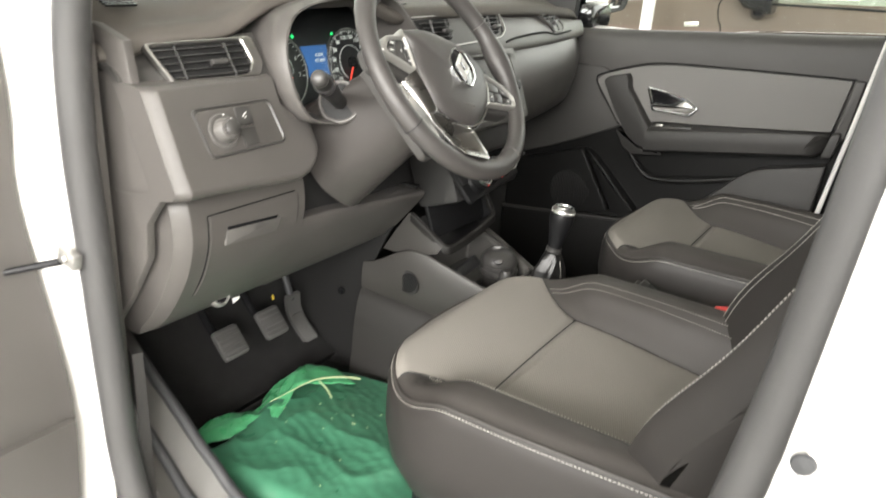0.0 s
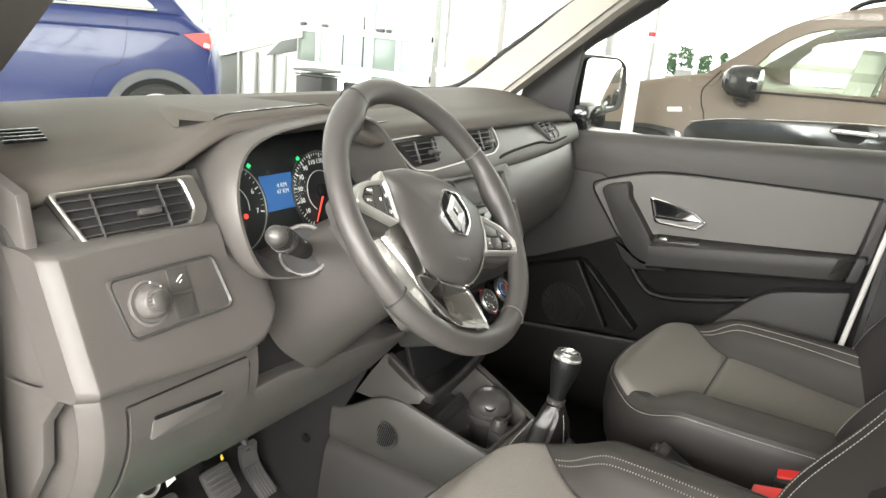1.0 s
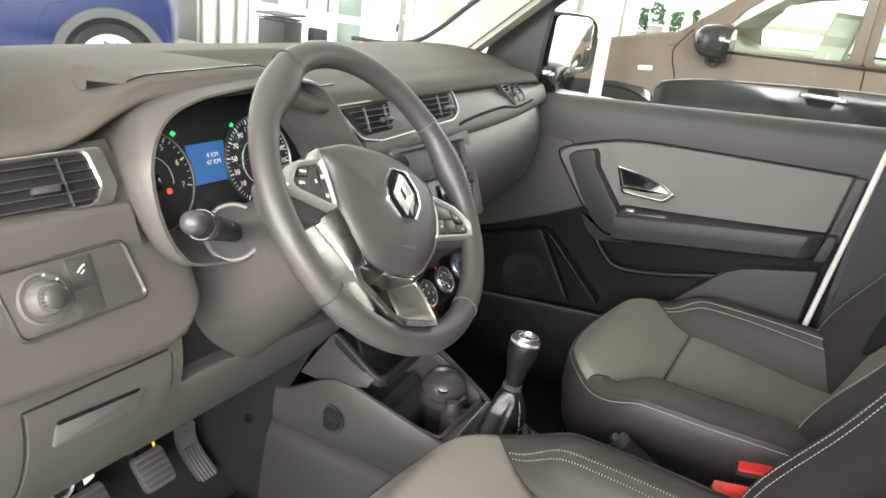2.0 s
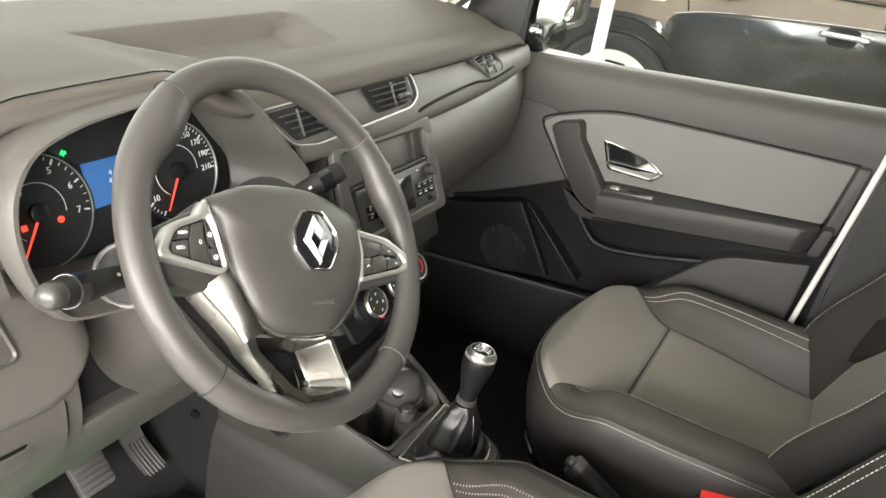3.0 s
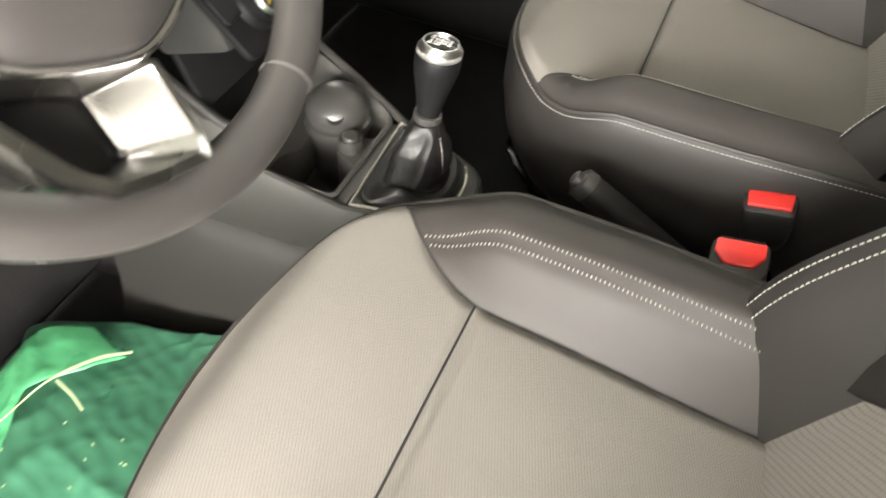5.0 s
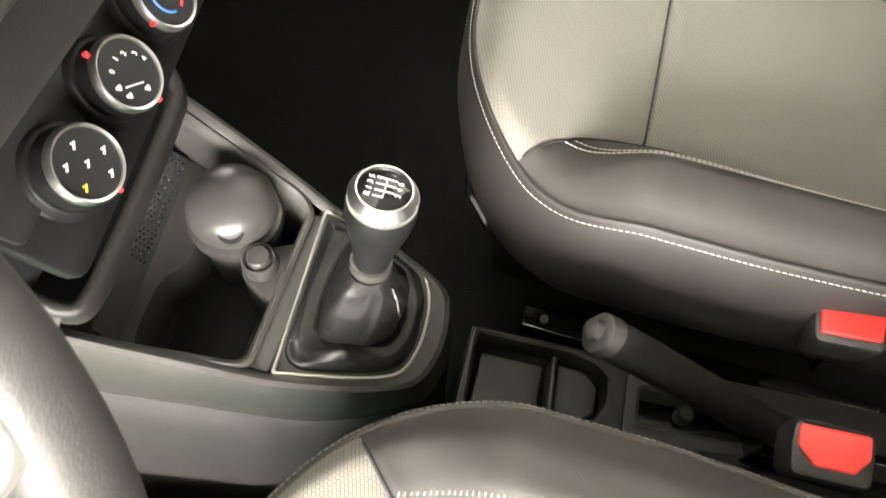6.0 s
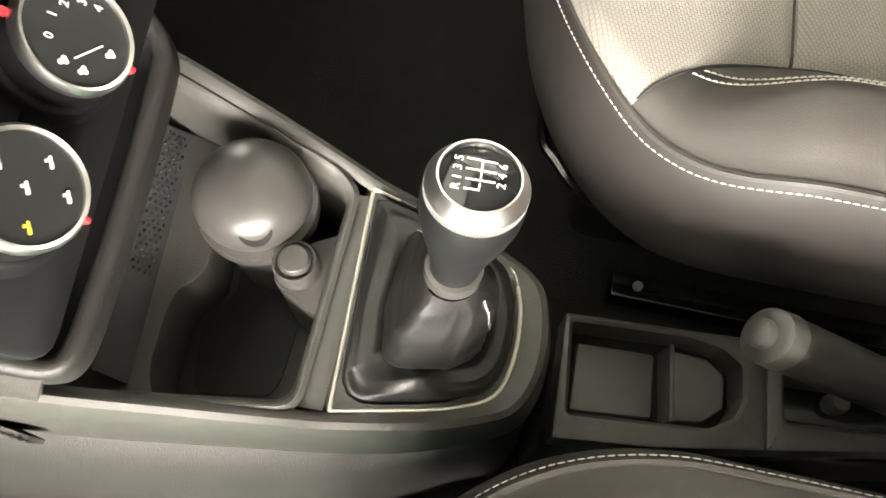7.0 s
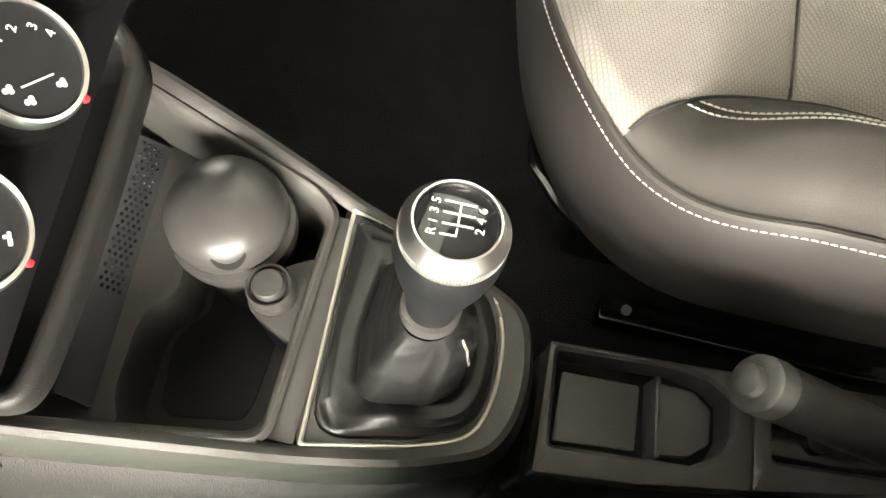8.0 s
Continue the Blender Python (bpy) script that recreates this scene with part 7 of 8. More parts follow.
# ---- green bag ----
def bag_top(x, y):
    """Height of the slack film: low cushions broken by sharp creases and fine pleats."""
    p = V(x, y, 0)
    z = 0.330 + 0.022 * smooth(-0.22, -0.45, y) + 0.009 * noise.noise(p * 7 + V(3, 1, 2))
    ridge = 1 - abs(noise.noise(V(x * 13 + y * 5, y * 9 - x * 3, 1.7)))
    z += 0.005 * (ridge ** 4 - 0.4)
    fine = 1 - abs(noise.noise(V(x * 34 - y * 21, x * 12 + y * 30, 6.1)))
    z += 0.0012 * fine ** 5
    return z + 0.0004 * math.sin(260 * (y + 0.45 * x) + 5 * noise.noise(p * 15))


rows = []
for i in range(120):
    u = i / 119
    row = []
    for j in range(120):
        v = j / 119
        back_x = -0.355 + 0.035 * math.sin(5 * v + 0.6) - 0.02 * smooth(0.75, 0.9, v) + 0.10 * smooth(0.86, 1.0, v)
        x = lerp(back_x, 0.13, u)
        y = lerp(-0.640, lerp(-0.212, -0.150, smooth(0.05, 0.6, u)), v)
        e = min(smooth(0, 0.10, u), smooth(0, 0.10, 1 - u), smooth(0, 0.12, v), smooth(0, 0.03, 1 - v))
        wob = 0.016 * noise.noise(V(u * 7, v * 7, 4.4)) * (1 - e)
        row.append(V(x + wob, y + wob, lerp(0.277, bag_top(x, y), e ** 0.35)))
    rows.append(row)
bag = thing("plastic_bag", "crumpled green plastic bag lying on the driver's floor", "plastic bag", (-0.2, -0.38, 0.272))
part("film", thick(rows, 0.0012), GREEN_BAG, bag, "thin dark green film", sharp=180)
back_e = spline([(-0.352, -0.600, 0.332), (-0.357, -0.545, 0.345), (-0.360, -0.498, 0.338), (-0.325, -0.455, 0.340), (-0.351, -0.405, 0.338), (-0.354, -0.340, 0.352), (-0.351, -0.285, 0.350), (-0.30, -0.258, 0.345)], 60)
front_e = spline([(-0.348, -0.602, 0.330), (-0.305, -0.560, 0.340), (-0.275, -0.515, 0.348), (-0.262, -0.470, 0.352), (-0.280, -0.420, 0.354), (-0.300, -0.365, 0.358), (-0.262, -0.310, 0.352), (-0.235, -0.275, 0.345)], 60)
flap = []
for k, (a, b) in enumerate(zip(back_e, front_e)):
    row = []
    for j in range(18):
        q = a.lerp(b, j / 17)
        pl = 1 - abs(noise.noise(V(q.y * 26 + q.x * 18, q.x * 40, 2.2)))
        row.append(q + V(0, 0, 0.007 * math.sin(math.pi * j / 17) * math.sin(math.pi * k / 59) + 0.006 * (pl ** 4 - 0.4) * math.sin(math.pi * (k + 2) / 64) + 0.001 * noise.noise(q * 110)))
    flap.append(row)
part("flap", thick(flap, 0.0008), GREEN_FLAP, bag, "folded paler edge of the bag", sharp=180)
for dy, r0 in ((0.0, 0.0015), (0.003, 0.0011)):
    part("drawstring", tube(spline([(-0.300, -0.445 + dy, 0.362), (-0.287, -0.40 - dy, 0.370), (-0.275, -0.350 + dy, 0.374), (-0.250, -0.300 + dy, 0.366), (-0.225, -0.272, 0.358)], 24), [r0 * (0.5 + 0.6 * k / 23) for k in range(24)], 7), KNOT, bag, "pale twisted drawstring")
part("knot_tail", tube(spline([(-0.268, -0.345, 0.372), (-0.245, -0.350, 0.366), (-0.225, -0.358, 0.358)], 10), 0.0015, 6), KNOT, bag, "pale knotted end")
for k in range(14):
    a = noise.noise(V(k * 1.7, 0.3, 0)), noise.noise(V(0.9, k * 2.1, 0))
    x, y = -0.17 + 0.22 * a[0], -0.40 + 0.28 * a[1]
    part("lint", block(0.003 + 0.003 * abs(a[1]), 0.0018, 0.001, 0.0003, pose(x, y, bag_top(x, y) + 0.003, 0, 0, 70 * a[0] * 5)), KNOT, bag)

# ---- driver's door, open ----
ddoor = thing("driver_door", "open white van door with dark grey lining", "car door", (-0.42, -0.95, 0.2))
edge = [(-0.372, 0.25), (-0.345, 0.38), (-0.328, 0.53), (-0.345, 0.63), (-0.366, 0.71), (-0.386, 0.79), (-0.392, 0.86), (-0.380, 0.94), (-0.385, 1.06)]
edge = [(p.x, p.y) for p in spline([(x, z, 0) for x, z in edge], 30)]
rows = [[V(x - 0.03 * k, -0.80 - k, z) for x, z in edge] for k in (0.0, 0.012, 0.05, 0.4, 0.9)]
part("lining", thick(rows, 0.02), PLASTIC, ddoor, "dark grey lining")
part("lining_fold", tube([V(x + 0.001, -0.802, z) for x, z in edge if z > 0.52], 0.004, 8), PLASTIC_DARK, ddoor)
part("pocket", cap(thick([[V(x - 0.03 * k + 0.012, -0.806 - k, z) for x, z in edge if z < 0.535] for k in (0.0, 0.05, 0.9)], 0.02)), PLASTIC, ddoor, "grey door pocket")
part("outer_skin", block(0.05, 0.95, 0.85, 0.02, pose(-0.47, -1.30, 0.64, 0, 0, -2)), WHITE_PAINT, ddoor)
check = thing("door_check", "grey steel door check bolted to the pillar", "door check", (-0.37, -0.815, 0.70))
part("bracket", block(0.034, 0.014, 0.022, 0.003, pose(-0.278, -0.795, 0.766, 0, 15, 0)), SATIN, check)
part("bolt", lathe([(0, 0), (0.006, 0), (0.006, 0.004), (0.004, 0.006), (0, 0.006)], 6, turned((-0.274, -0.802, 0.768), (1, 0, 0), (0, 0, 1))), SATIN, check)
part("strap", tube([(-0.292, -0.80, 0.758), (-0.36, -0.84, 0.735), (-0.42, -0.88, 0.71)], 0.005, 8), PLASTIC_GLOSS, check)
part("bung", lathe([(0, 0), (0.008, 0), (0.007, 0.003), (0, 0.004)], 20, turned((0.560, -0.8205, 0.872), (1, 0, 0), (0, 0, 1))), RUBBER, shell, "dark rubber bung")

# ---- other cars in the showroom ----
def hull(pts, y0, y1, mid, edge=0.05):
    """A body from its side outline (x, z), its edges towards the sides rounded."""
    rows = []
    for y, d in ((y0, edge), (y0 + edge * 0.3, edge * 0.4), (y0 + edge * 1.2, 0.0), (y1 - edge * 1.2, 0.0), (y1 - edge * 0.3, edge * 0.4), (y1, edge)):
        rows.append([V(x + (d if x < mid[0] else -d) * min(1, abs(x - mid[0])), y, z + (d if z < mid[1] else -d) * min(1, 4 * abs(z - mid[1]))) for x, z in pts])
    bm = cap(sheet(rows, close_v=True))
    bmesh.ops.recalc_face_normals(bm, faces=bm.faces)
    return bm


SIDE = turned((0, 0, 0), (1, 0, 0), (0, 0, 1))


def side_plate(outline, y, depth, bevel=0.004, r=0.03, hole=None):
    """A piece lying on a car's near side; y: its face."""
    return plate(rounded(outline, r), depth, bevel, Matrix.Translation((0, y + depth, 0)) @ SIDE, 2, rounded(hole, r) if hole else None)


def car_wheel(c, x, z, arch, arch_mat, k=1.0):
    """A wheel in its arch."""
    at = turned((x, 0.0, z), (1, 0, 0), (0, 0, 1))
    part("wheel_arch", lathe([(0, -0.02), (arch - 0.09, -0.02), (arch - 0.08, 0.012), (arch - 0.01, 0.016), (arch, 0.004), (arch, -0.02)], 48, at), arch_mat, c, "arch cladding", local=True)
    part("wheel_well", lathe([(0, 0.013), (arch - 0.085, 0.013), (arch - 0.085, 0.010), (0, 0.010)], 40, at), DENT, c, local=True)
    wm = at @ Matrix.Translation((0, 0, -0.03)) @ Matrix.Diagonal((k, k, 1, 1))
    tyre = part("wheel", lathe([(0.22, -0.02), (0.29, -0.02), (0.325, 0.0), (0.325, 0.05), (0.305, 0.072), (0.255, 0.072), (0.240, 0.06)], 40, wm), TYRE, c, "black tyre", local=True)
    part("wheel_disc", lathe([(0, 0.05), (0.05, 0.06), (0.22, 0.055), (0.246, 0.068), (0.246, 0.03), (0, 0.03)], 36, wm), RIM_SILVER, tyre, local=True)
    for g in range(5):
        part("wheel_gap", plate(rounded([(0.08, -0.03), (0.19, -0.06), (0.19, 0.06), (0.08, 0.03)], 0.02), 0.004, 0.001, wm @ pose(0, 0, 0.058, 0, 0, 72 * g + 17)), PLASTIC_GLOSS, tyre, local=True)


RIM_SILVER = material("silver_rim", (0.70, 0.70, 0.69), 0.4, metal=0.3)
# dark gloss of mirror and arches; on doors and wing a painted reflection
DARK_BAND = material("dark_gloss_and_reflection", (0.016, 0.0155, 0.0145), 0.12, vary=0.1)
SHADE_PANE = material("shaded_green_pane", (0.30, 0.36, 0.33), 0.12, vary=0.3, vscale=2)
# opaque pane; the brightness of the glass is put into its pale colour
PALE_PANE = material("painted_bright_window", (0.42, 0.45, 0.42), 0.08, vary=0.2, vscale=3)
TINTED = glass("tinted_car_glass", (0.88, 0.91, 0.86), 0.06)
PALE_SEAT = material("pale_seat_cover", (0.45, 0.46, 0.42), 0.7)
GREY_CLADDING = material("grey_cladding", (0.10, 0.10, 0.105), 0.6, grain=0.3, scale=200)


def brown_car(m):
    """Estate car seen from its side; front at -x, near side at y = 0, heights over the ground."""
    c = thing("parked_car", "dark brown estate car parked alongside", "car", m)
    wide = 1.75
    low = [(0, 0.25), (0, 0.66), (0.08, 0.86), (0.4, 1.02), (0.757, 1.10), (1.0, 1.155), (1.13, 1.185), (1.25, 1.19), (1.45, 1.125), (2.8, 1.15), (4.2, 1.2), (4.42, 1.0), (4.5, 0.6), (4.48, 0.28), (4.0, 0.2), (0.3, 0.2)]
    part("body", hull(rounded(low, 0.05, 4), 0.0, wide, (2.3, 0.6), 0.035), BROWN_PAINT, c, "dark brown painted body", local=True)
    front = [(1.10, 1.14), (1.286, 1.279), (1.43, 1.391), (1.569, 1.489), (1.709, 1.553), (1.847, 1.591), (2.034, 1.631), (2.16, 1.642), (2.17, 1.14), (1.45, 1.10)]
    front_hole = [(1.454, 1.125), (1.434, 1.242), (1.52, 1.35), (1.60, 1.415), (1.69, 1.46), (1.789, 1.487), (2.0, 1.515), (2.11, 1.522), (2.10, 1.15), (1.60, 1.13)]
    rear = [(2.17, 1.14), (2.16, 1.642), (2.6, 1.67), (3.4, 1.66), (3.95, 1.56), (4.25, 1.25), (4.3, 1.14)]
    rear_hole = [(2.22, 1.155), (2.22, 1.53), (2.6, 1.545), (3.3, 1.53), (3.75, 1.46), (3.95, 1.28), (3.98, 1.18)]
    for y in (0.06, wide - 0.09):
        for o, h in ((front, front_hole), (rear, rear_hole)):
            part("window_frame", plate(rounded(o, 0.02), 0.03, 0.006, Matrix.Translation((0, y + 0.03, 0)) @ SIDE, 2, rounded(h, 0.02)), BROWN_PAINT, c, "brown window surround", local=True)
            pane_ = part("side_window", plate([(lerp(x, 2.2, 0.005), z) for x, z in h], 0.004, 0.001, Matrix.Translation((0, y + 0.02, 0)) @ SIDE), TINTED, c, "pale see-through window", local=True)
            pane_.visible_shadow = False
    ys = np.linspace(0.07, wide - 0.07, 7)
    ws = part("windscreen", thick([[V(x, y, z) for x, z in front[:5]] for y in ys], 0.006), TINTED, c, local=True)
    ws.visible_shadow = False
    part("roof", thick([[V(x, y, z - 0.012 + 0.02 * math.sin(math.pi * k / 6)) for x, z in front[4:8] + rear[2:6]] for k, y in enumerate(ys)], 0.03), BROWN_PAINT, c, "brown roof", local=True)
    part("tailgate", thick([[V(x, y, z) for x, z in rear[4:7]] for y in ys], 0.02), BROWN_PAINT, c, local=True)
    part("roof_bar", tube(spline([(1.86, 0.16, 1.60), (1.98, 0.16, 1.66), (2.3, 0.16, 1.69), (3.6, 0.16, 1.69)], 20), 0.014, 8), PLASTIC_GLOSS, c, "black roof bar", local=True)
    # pale seats that show through the windows
    for y in (0.30, 1.05):
        for x, top in ((1.98, 1.40), (2.75, 1.36)):
            rows = [[V(x + 0.22 * (z - 1.1) + dx, y + w * 0.23 * k, z) for dx, w in ((-0.07, -0.9), (-0.08, 0), (-0.07, 0.9), (0.0, 1), (0.07, 0.9), (0.07, -0.9), (0.0, -1))] for z, k in ((1.05, 1.0), (1.22, 0.95), (1.27, 0.6), (top - 0.03, 0.5), (top, 0.3))]
            part("seat_back", cap(sheet(rows, close_v=True)), PALE_SEAT, c, "pale seat seen through the window", local=True)
    # near door: gap, triangle, and the lower doors' dark reflection as plates
    part("door_gap", tube(spline([(1.265, -0.001, 1.215), (1.215, -0.001, 1.15), (1.174, -0.001, 1.087), (1.185, -0.001, 1.0), (1.212, -0.001, 0.923), (1.24, -0.001, 0.6), (1.30, -0.001, 0.32)], 40), 0.004, 6), DENT, c, local=True)
    part("door_gap", tube([(2.19, -0.001, 1.14), (2.21, -0.001, 0.8), (2.20, -0.001, 0.32)], 0.004, 6), DENT, c, local=True)
    part("corner_window", side_plate([(1.12, 1.10), (1.27, 1.20), (1.24, 1.12)], -0.003, 0.006, 0.002, 0.012), BROWN_PAINT, c, "brown corner panel", local=True)
    part("belt_line", tube(spline([(1.40, 0.012, 1.108), (1.8, 0.012, 1.118), (2.6, 0.012, 1.135), (4.1, 0.012, 1.165)], 30), 0.008, 8), PLASTIC_GLOSS, c, "black belt seal", local=True)
    lower = [(1.10, 0.84), (1.16, 0.90), (1.35, 0.936), (1.674, 0.968), (2.2, 1.005), (3.3, 1.04), (3.38, 0.9), (3.2, 0.34), (1.25, 0.30)]
    part("door_reflection", side_plate(lower, -0.010, 0.03, 0.008, 0.05), DARK_BAND, c, "dark reflection painted on the lower doors", local=True)
    # chrome line stands in for the glint above the dark reflection
    part("shoulder_glint", tube(spline([(1.14, -0.012, 0.895), (1.35, -0.012, 0.940), (1.674, -0.012, 0.972), (2.2, -0.012, 1.010), (3.3, -0.012, 1.046)], 30), 0.0028, 8), CHROME, c, "bright glint along the shoulder", local=True)
    part("wing_reflection", side_plate([(0.04, 0.30), (0.04, 0.70), (0.30, 0.80), (0.87, 0.85), (1.09, 0.835), (1.20, 0.60), (1.24, 0.30)], -0.004, 0.02, 0.006, 0.05), DARK_BAND, c, "dark reflection painted on the lower wing", local=True)
    part("side_repeater", side_plate([(0.985, 0.935), (1.075, 0.945), (1.07, 0.975), (0.98, 0.965)], -0.006, 0.012, 0.003, 0.01), TRIM_LIGHT, c, "pale side lamp", local=True)
    for x in (0.87, 3.75):
        car_wheel(c, x, 0.33, 0.49, DARK_BAND, 1.2)
    # mirror on its foot
    rows = [[V(1.42 + dx, -0.10 + 0.105 * k * math.copysign(abs(math.cos(a)) ** 0.7, math.cos(a)), 1.165 + 0.10 * k * math.copysign(abs(math.sin(a)) ** 0.7, math.sin(a))) for a in [j / 24 * 2 * math.pi for j in range(24)]] for dx, k in ((0.075, 0.80), (0.09, 0.92), (0.06, 1.0), (0.0, 0.98), (-0.07, 0.85), (-0.11, 0.5), (-0.12, 0.1))]
    mi = part("side_mirror", cap(sheet(rows, close_v=True)), DARK_BAND, c, "dark glossy side mirror", local=True)
    part("mirror_cap", cap(sheet([[q + V(0, -0.006, -0.012) for q in row] for row in rows[1:3]], close_v=True)), PLASTIC_GLOSS, mi, "black rim", local=True)
    part("mirror_foot", tube([(1.40, 0.02, 1.06), (1.42, -0.05, 1.06), (1.43, -0.10, 1.075)], [0.045, 0.042, 0.035], 12), PLASTIC_GLOSS, mi, "black foot", local=True)
    for x in (1.92, 3.0):
        z = 0.945 + 0.025 * (x - 1.92)
        dh = part("door_handle", tube(spline([(x, -0.02, z), (x + 0.03, -0.05, z + 0.006), (x + 0.19, -0.052, z + 0.008), (x + 0.23, -0.02, z)], 18), [0.012] * 2 + [0.016] * 14 + [0.012] * 2, 10), CHROME, c, "chrome door handle", local=True)
        part("handle_cup", side_plate([(x + 0.03, z - 0.05), (x + 0.17, z - 0.05), (x + 0.19, z + 0.045), (x + 0.02, z + 0.045)], -0.0115, 0.004, 0.0015, 0.035), DENT, dh, local=True)
    return c


def blue_car(m):
    """Crossover seen from its side; tail at +x, near side at y = 0, heights over the ground."""
    c = thing("parked_car", "blue crossover parked beyond the bonnet", "car", m)
    L, wide = 4.35, 1.75
    low = [(0, 0.25), (0, 0.62), (0.10, 0.86), (0.45, 1.0), (1.15, 1.15), (2.4, 1.25), (L - 0.74, 1.25), (L - 0.30, 1.24), (L - 0.083, 1.10), (L - 0.06, 0.97), (L - 0.01, 0.82), (L, 0.6), (L - 0.02, 0.32), (L - 0.4, 0.2), (0.3, 0.2)]
    part("body", hull(rounded(low, 0.05, 4), 0.0, wide, (2.2, 0.6), 0.05), BLUE_PAINT, c, "blue painted body", local=True)
    top = [(1.06, 1.10), (1.42, 1.37), (1.70, 1.56), (2.1, 1.64), (L - 0.9, 1.63), (L - 0.52, 1.53), (L - 0.31, 1.31), (L - 0.16, 1.14)]
    part("cabin", hull(rounded(top, 0.08, 5), 0.07, wide - 0.07, (2.5, 1.3), 0.05), BLUE_PAINT, c, "blue roof and pillars", local=True)
    for o in ([(1.42, 1.26), (1.72, 1.50), (2.15, 1.56), (2.28, 1.56), (2.28, 1.27)], [(2.36, 1.27), (2.36, 1.56), (3.0, 1.56), (3.08, 1.275)], [(3.15, 1.275), (3.12, 1.55), (L - 0.76, 1.51), (L - 0.51, 1.275)]):
        part("side_window", side_plate(o, 0.060, 0.03, 0.004, 0.03), PALE_PANE, c, "opaque window, its brightness put into a pale colour", local=True)
    part("belt_line", tube([(1.35, 0.05, 1.255), (2.4, 0.05, 1.262), (L - 0.50, 0.05, 1.265)], 0.009, 8), TRIM_LIGHT, c, "bright belt trim", local=True)
    part("shoulder", tube(spline([(1.2, 0.012, 1.03), (2.4, 0.010, 1.085), (L - 0.6, 0.008, 1.10), (L - 0.28, 0.012, 1.075)], 30), [0.004] * 3 + [0.016] * 24 + [0.004] * 3, 8), BLUE_PAINT, c, local=True)
    part("door_gap", tube(spline([(L - 0.73, -0.001, 1.24), (L - 0.745, -0.001, 1.0), (L - 0.80, -0.001, 0.82), (L - 0.98, -0.001, 0.72), (L - 1.1, -0.001, 0.36)], 30), 0.002, 6), DENT, c, local=True)
    for x in (0.82, L - 0.50):
        car_wheel(c, x, 0.33, 0.455, GREY_CLADDING)
    lamp_ = part("tail_lamp", hull([(L - 0.285, 1.088), (L - 0.18, 1.103), (L - 0.078, 1.112), (L - 0.062, 1.04), (L - 0.066, 0.968), (L - 0.12, 0.985), (L - 0.20, 1.03)], -0.012, 0.40, (L - 0.15, 1.04), 0.012), RED, c, "red wedge-shaped tail lamp", local=True)
    part("lamp_lens", side_plate([(L - 0.125, 0.995), (L - 0.075, 0.985), (L - 0.075, 1.02), (L - 0.12, 1.028)], -0.0145, 0.008, 0.002, 0.006), FRAME_WHITE, lamp_, "clear reversing lens", local=True)
    part("bumper_edge", tube(spline([(L - 0.06, 0.01, 0.95), (L - 0.085, 0.004, 0.80), (L - 0.05, 0.004, 0.62), (L - 0.03, 0.01, 0.40)], 20), 0.012, 8), BLUE_PAINT, c, local=True)
    return c


brown_car(Matrix.Translation((-1.80, 3.65, GROUND)))
blue_car(pose(-7.69, 0.36, GROUND, 0, 0, 47))
thing("white_post", "slim white barrier post standing on the floor", "post", bm=lathe([(0, 0), (0.14, 0), (0.14, 0.02), (0.036, 0.03), (0.036, 1.9), (0, 1.9)], 24, Matrix.Translation((-0.915, 3.2, GROUND))), mat=WHITE_PAINT)


# ---- the far side of the showroom ----
def bar(name, x0, x1, z0, z1, y, mat, parent, depth=0.06, label=""):
    return part(name, block(x1 - x0, depth, z1 - z0, 0.006, Matrix.Translation(((x0 + x1) / 2, y, (z0 + z1) / 2))), mat, parent, label)


def pane_of(parent, x0, x1, z0, z1, y, mat, label="greenish pane"):
    return part("pane", block(x1 - x0, 0.012, z1 - z0, 0.001, Matrix.Translation(((x0 + x1) / 2, y, (z0 + z1) / 2))), mat, parent, label)


FY = 7.2
DIM_PANE = material("dim_green_pane", (0.20, 0.24, 0.21), 0.12, vary=0.35, vscale=2.5)
CLEAR_PANE = material("pale_green_pane", (0.50, 0.60, 0.56), 0.12, vary=0.3, vscale=2)
DARK_STEEL = material("dark_grey_steel", (0.10, 0.105, 0.10), 0.5, vary=0.2, vscale=3)
partition = thing("glass_partition", "white framed partition with greenish glass panes", "partition", (-6.2, FY, GROUND))
for x0, x1, z0 in ((-7.40, -7.14, -0.1), (-6.80, -6.73, 0.55), (-5.85, -5.79, -0.1), (-5.41, -5.34, -0.1), (-4.93, -4.86, -0.1)):
    bar("upright", x0, x1, z0, 1.95, FY, FRAME_WHITE, partition)
for z0, z1 in ((0.52, 0.62), (1.03, 1.12), (1.80, 1.90)):
    bar("rail", -7.14, -4.86, z0, z1, FY, FRAME_WHITE, partition, 0.07)
for x0, x1, z0, z1, mat in ((-7.14, -6.80, 0.62, 1.03, DIM_PANE), (-6.73, -5.85, 0.62, 1.03, CLEAR_PANE), (-5.79, -5.41, 0.62, 1.03, SHADE_PANE), (-5.34, -4.93, 0.62, 1.03, CLEAR_PANE),
                            (-5.79, -5.41, -0.08, 0.52, SHADE_PANE), (-7.14, -6.80, 1.12, 1.8, CLEAR_PANE), (-5.79, -5.41, 1.12, 1.8, CLEAR_PANE)):
    pane_of(partition, x0, x1, z0, z1, FY, mat)
bar("mullion", -6.33, -6.31, 0.62, 1.03, FY, DARK_STEEL, partition, 0.03)
bar("mullion", -5.98, -5.955, 0.62, 1.30, FY, DARK_STEEL, partition, 0.03)
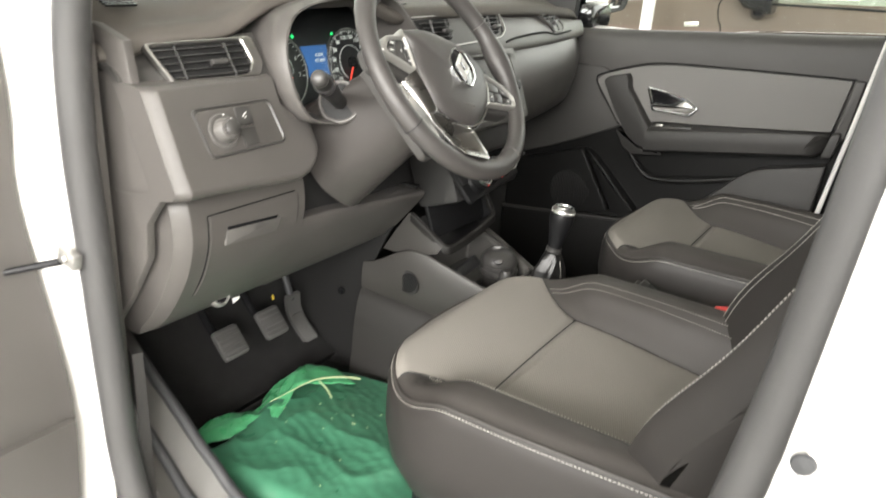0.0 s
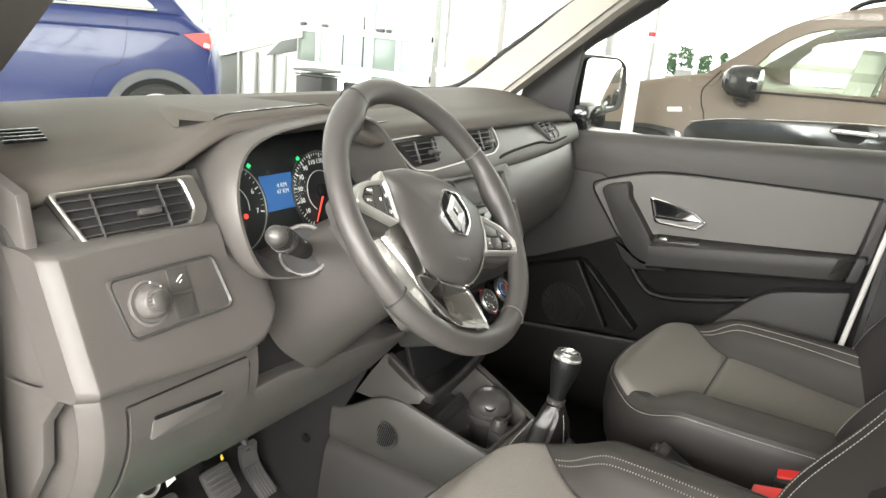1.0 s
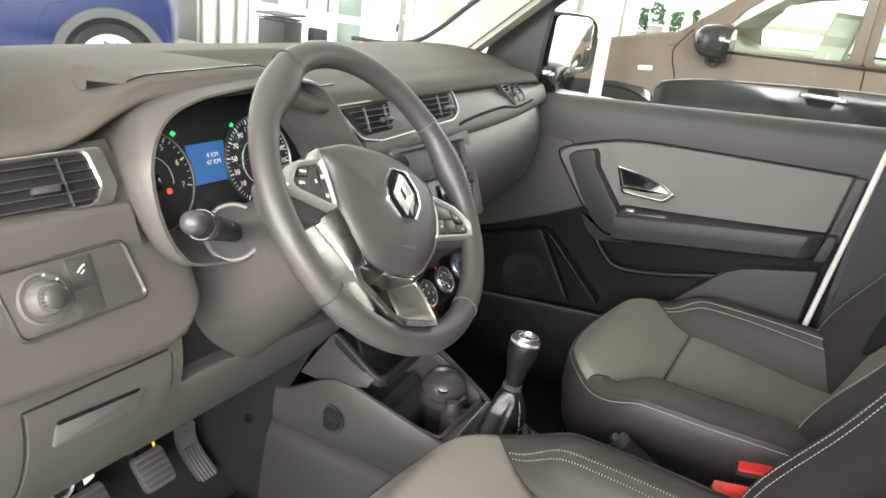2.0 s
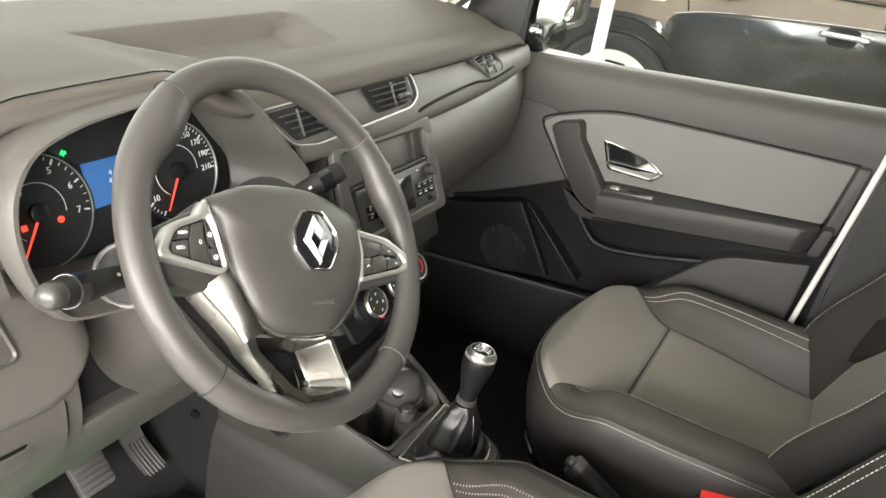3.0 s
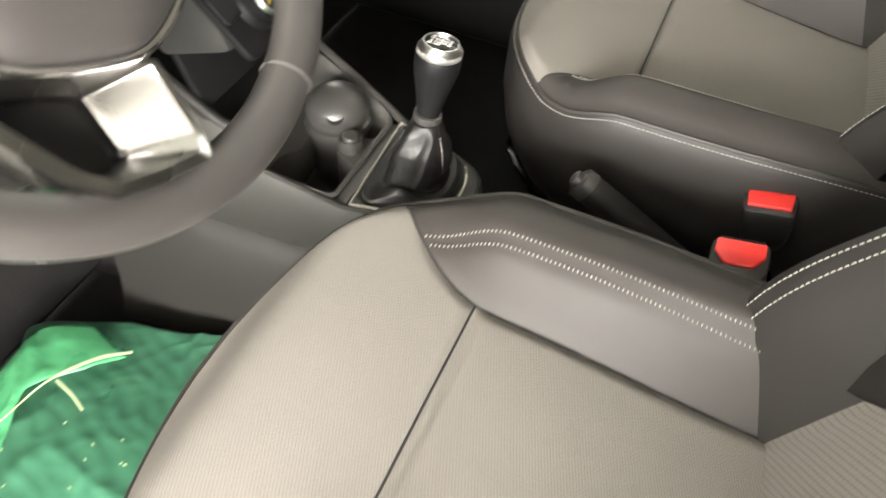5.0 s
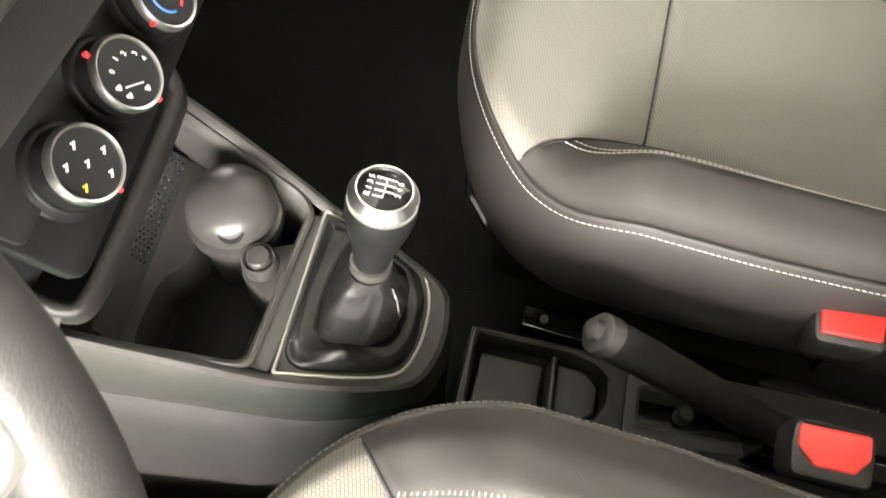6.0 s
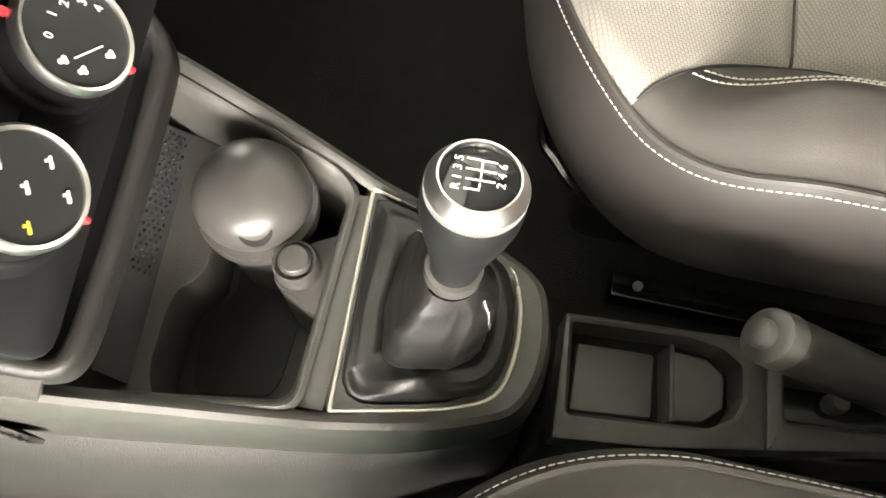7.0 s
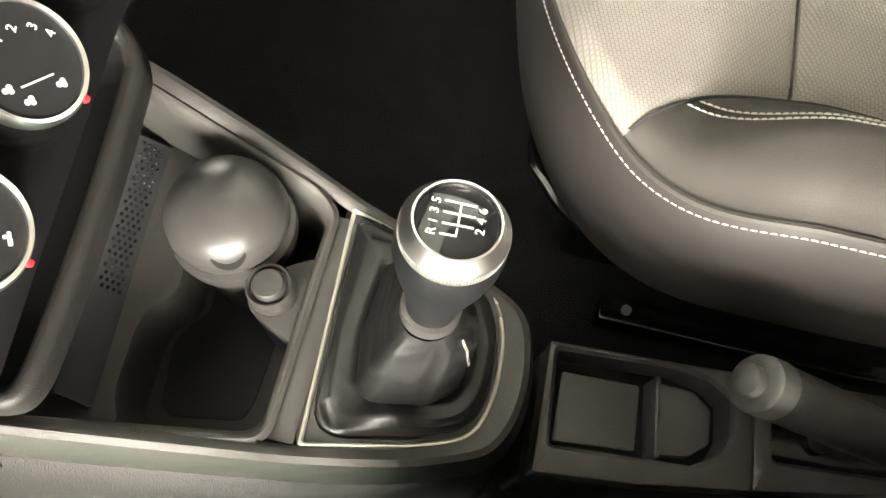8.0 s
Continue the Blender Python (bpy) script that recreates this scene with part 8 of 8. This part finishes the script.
for x, w in ((-7.02, 0.10), (-6.62, 0.12), (-5.66, 0.13), (-5.52, 0.07)):
    part("clip", block(w, 0.05, 0.045, 0.015, Matrix.Translation((x, FY - 0.05, 1.13))), DARK_STEEL, partition, "dark clip on the rail")
stair = thing("stair_side", "white sloping stair side", "staircase", (-8.0, FY, GROUND))
part("stringer", plate([(-9.2, 0.42), (-7.06, 0.94), (-7.06, 1.24), (-9.2, 0.76)], 0.10, 0.01, turned((0, FY + 0.05, 0), (1, 0, 0), (0, 0, 1))), FRAME_WHITE, stair)
part("wall_below", plate([(-8.95, -0.1), (-8.36, -0.1), (-8.36, 0.62), (-8.95, 0.48)], 0.05, 0.005, turned((0, FY + 0.06, 0), (1, 0, 0), (0, 0, 1))), DARK_STEEL, stair, "dark grey panel below the stair")
part("wall_below", plate([(-8.35, -0.1), (-7.40, -0.1), (-7.40, 0.84), (-8.35, 0.63)], 0.05, 0.005, turned((0, FY + 0.06, 0), (1, 0, 0), (0, 0, 1))), FRAME_WHITE, stair, "white panel below the stair")
for x in (-8.32, -7.97, -7.62, -7.36):
    bar("baluster", x - 0.025, x + 0.025, -0.1, 0.66, FY - 0.02, FRAME_GREY, stair, 0.05)
part("stair_bracket", plate([(-7.75, 0.62), (-7.15, 0.74), (-7.15, 0.92), (-7.45, 0.86)], 0.03, 0.005, turned((0, FY - 0.02, 0), (1, 0, 0), (0, 0, 1))), DARK_STEEL, stair, "dark bracket under the stair")
upper = thing("upper_glazing", "greenish panes of a far glazed screen above the stair", "partition", (-9.0, 7.6, GROUND))
for x in (-9.66, -9.09, -8.54, -8.0, -7.4):
    bar("upright", x - 0.03, x + 0.03, -0.1, 2.2, 7.6, FRAME_WHITE, upper)
for x0, x1, mat in ((-9.63, -9.12, DIM_PANE), (-9.06, -8.57, SHADE_PANE), (-8.51, -8.03, CLEAR_PANE)):
    pane_of(upper, x0, x1, 0.75, 2.0, 7.6, mat)
bar("rail", -9.7, -7.4, 2.0, 2.1, 7.6, FRAME_WHITE, upper)
for x, w, z0, z1 in ((-5.26, 0.10, -0.1, 2.4), (-5.08, 0.05, -0.1, 2.4), (-4.25, 0.09, -0.1, 2.4), (-2.75, 0.10, -0.1, 2.6), (-2.37, 0.05, -0.1, 2.6), (-2.21, 0.04, -0.1, 2.6)):
    thing("steel_post", "grey steel post of the far glazing", "post", group="far glazing posts", bm=block(w, 0.10, z1 - z0, 0.008, Matrix.Translation((x, 7.95, (z0 + z1) / 2))), mat=FRAME_GREY)
bx = thing("counter", "pale counter with a cardboard-coloured box on it", "counter", (-4.3, 7.5, GROUND))
part("top", block(1.0, 0.5, 0.06, 0.01, Matrix.Translation((-4.35, 7.55, 0.70))), FRAME_WHITE, bx)
part("front", block(0.95, 0.04, 0.75, 0.01, Matrix.Translation((-4.35, 7.34, 0.29))), FRAME_WHITE, bx)
thing("carton", "pale cardboard box standing on the counter", "box", bm=block(0.31, 0.25, 0.21, 0.008, Matrix.Translation((-4.29, 7.5, 0.836))), mat=CARTON)
for x, z, w in ((-2.24, 1.335, 0.11), (-5.33, 1.385, 0.07)):
    sg = thing("notice", "small red and white notice on a glazing post", "sign", bm=block(w, 0.01, 0.13, 0.002, Matrix.Translation((x, 7.88, z))), mat=FRAME_WHITE)
    part("red_field", block(w * 0.8, 0.008, 0.05, 0.002, Matrix.Translation((x, 7.876, z + 0.03))), MARK_RED, sg)
desk = thing("office_desk", "dark office desk before the partition", "desk", (-6.25, 6.6, GROUND))
part("desk_top", block(0.50, 0.40, 0.03, 0.01, Matrix.Translation((-6.25, 6.6, 0.555))), DARK_STEEL, desk)
part("shelf", block(0.46, 0.36, 0.02, 0.005, Matrix.Translation((-6.25, 6.6, 0.50))), DARK_STEEL, desk)
part("desk_side", block(0.44, 0.34, 0.58, 0.01, Matrix.Translation((-6.25, 6.6, 0.19))), PLASTIC_DARK, desk)
chair = thing("office_chair", "dark chair before the partition", "chair", (-5.7, 6.7, GROUND))
part("backrest", block(0.30, 0.06, 0.22, 0.05, Matrix.Translation((-5.72, 6.7, 0.34))), PLASTIC_DARK, chair)
part("seat", block(0.34, 0.34, 0.06, 0.03, Matrix.Translation((-5.72, 6.55, 0.18))), PLASTIC_DARK, chair)
part("stem", block(0.06, 0.06, 0.26, 0.01, Matrix.Translation((-5.72, 6.55, 0.03))), PLASTIC_DARK, chair)
# potted plants by the far glazing
rng = random.Random(12)
for x, z, w in ((-1.95, 1.02, 0.10), (-1.80, 1.10, 0.16), (-1.58, 1.04, 0.12), (-1.38, 1.08, 0.05)):
    pl = thing("potted_plant", "small green plant in a pale pot by the glazing", "plant", (x, 7.85, GROUND), group="plants by the glazing")
    part("pot", lathe([(0, 0), (w * 0.45, 0), (w * 0.6, z - 0.10 - GROUND), (w * 0.5, z - 0.10 - GROUND), (0, z - 0.14 - GROUND)], 20, Matrix.Translation((x, 7.85, GROUND))), FRAME_GREY, pl)
    bm = bmesh.new()
    for k in range(60):
        a, r0, hh = rng.uniform(0, 6.28), rng.uniform(0.2, 0.5) * w, rng.uniform(-0.08, 0.15)
        q = V(x + r0 * math.cos(a), 7.85 + r0 * math.sin(a), z + hh)
        d1 = V(rng.uniform(-1, 1), rng.uniform(-1, 1), rng.uniform(0, 1)).normalized() * 0.045
        d2 = d1.cross(V(rng.uniform(-1, 1), 1, 0.3)).normalized() * 0.016
        bm.faces.new([bm.verts.new(q - d1), bm.verts.new(q + d2), bm.verts.new(q + d1), bm.verts.new(q - d2)])
    part("leaves", bm, LEAF, pl, "green leaves")
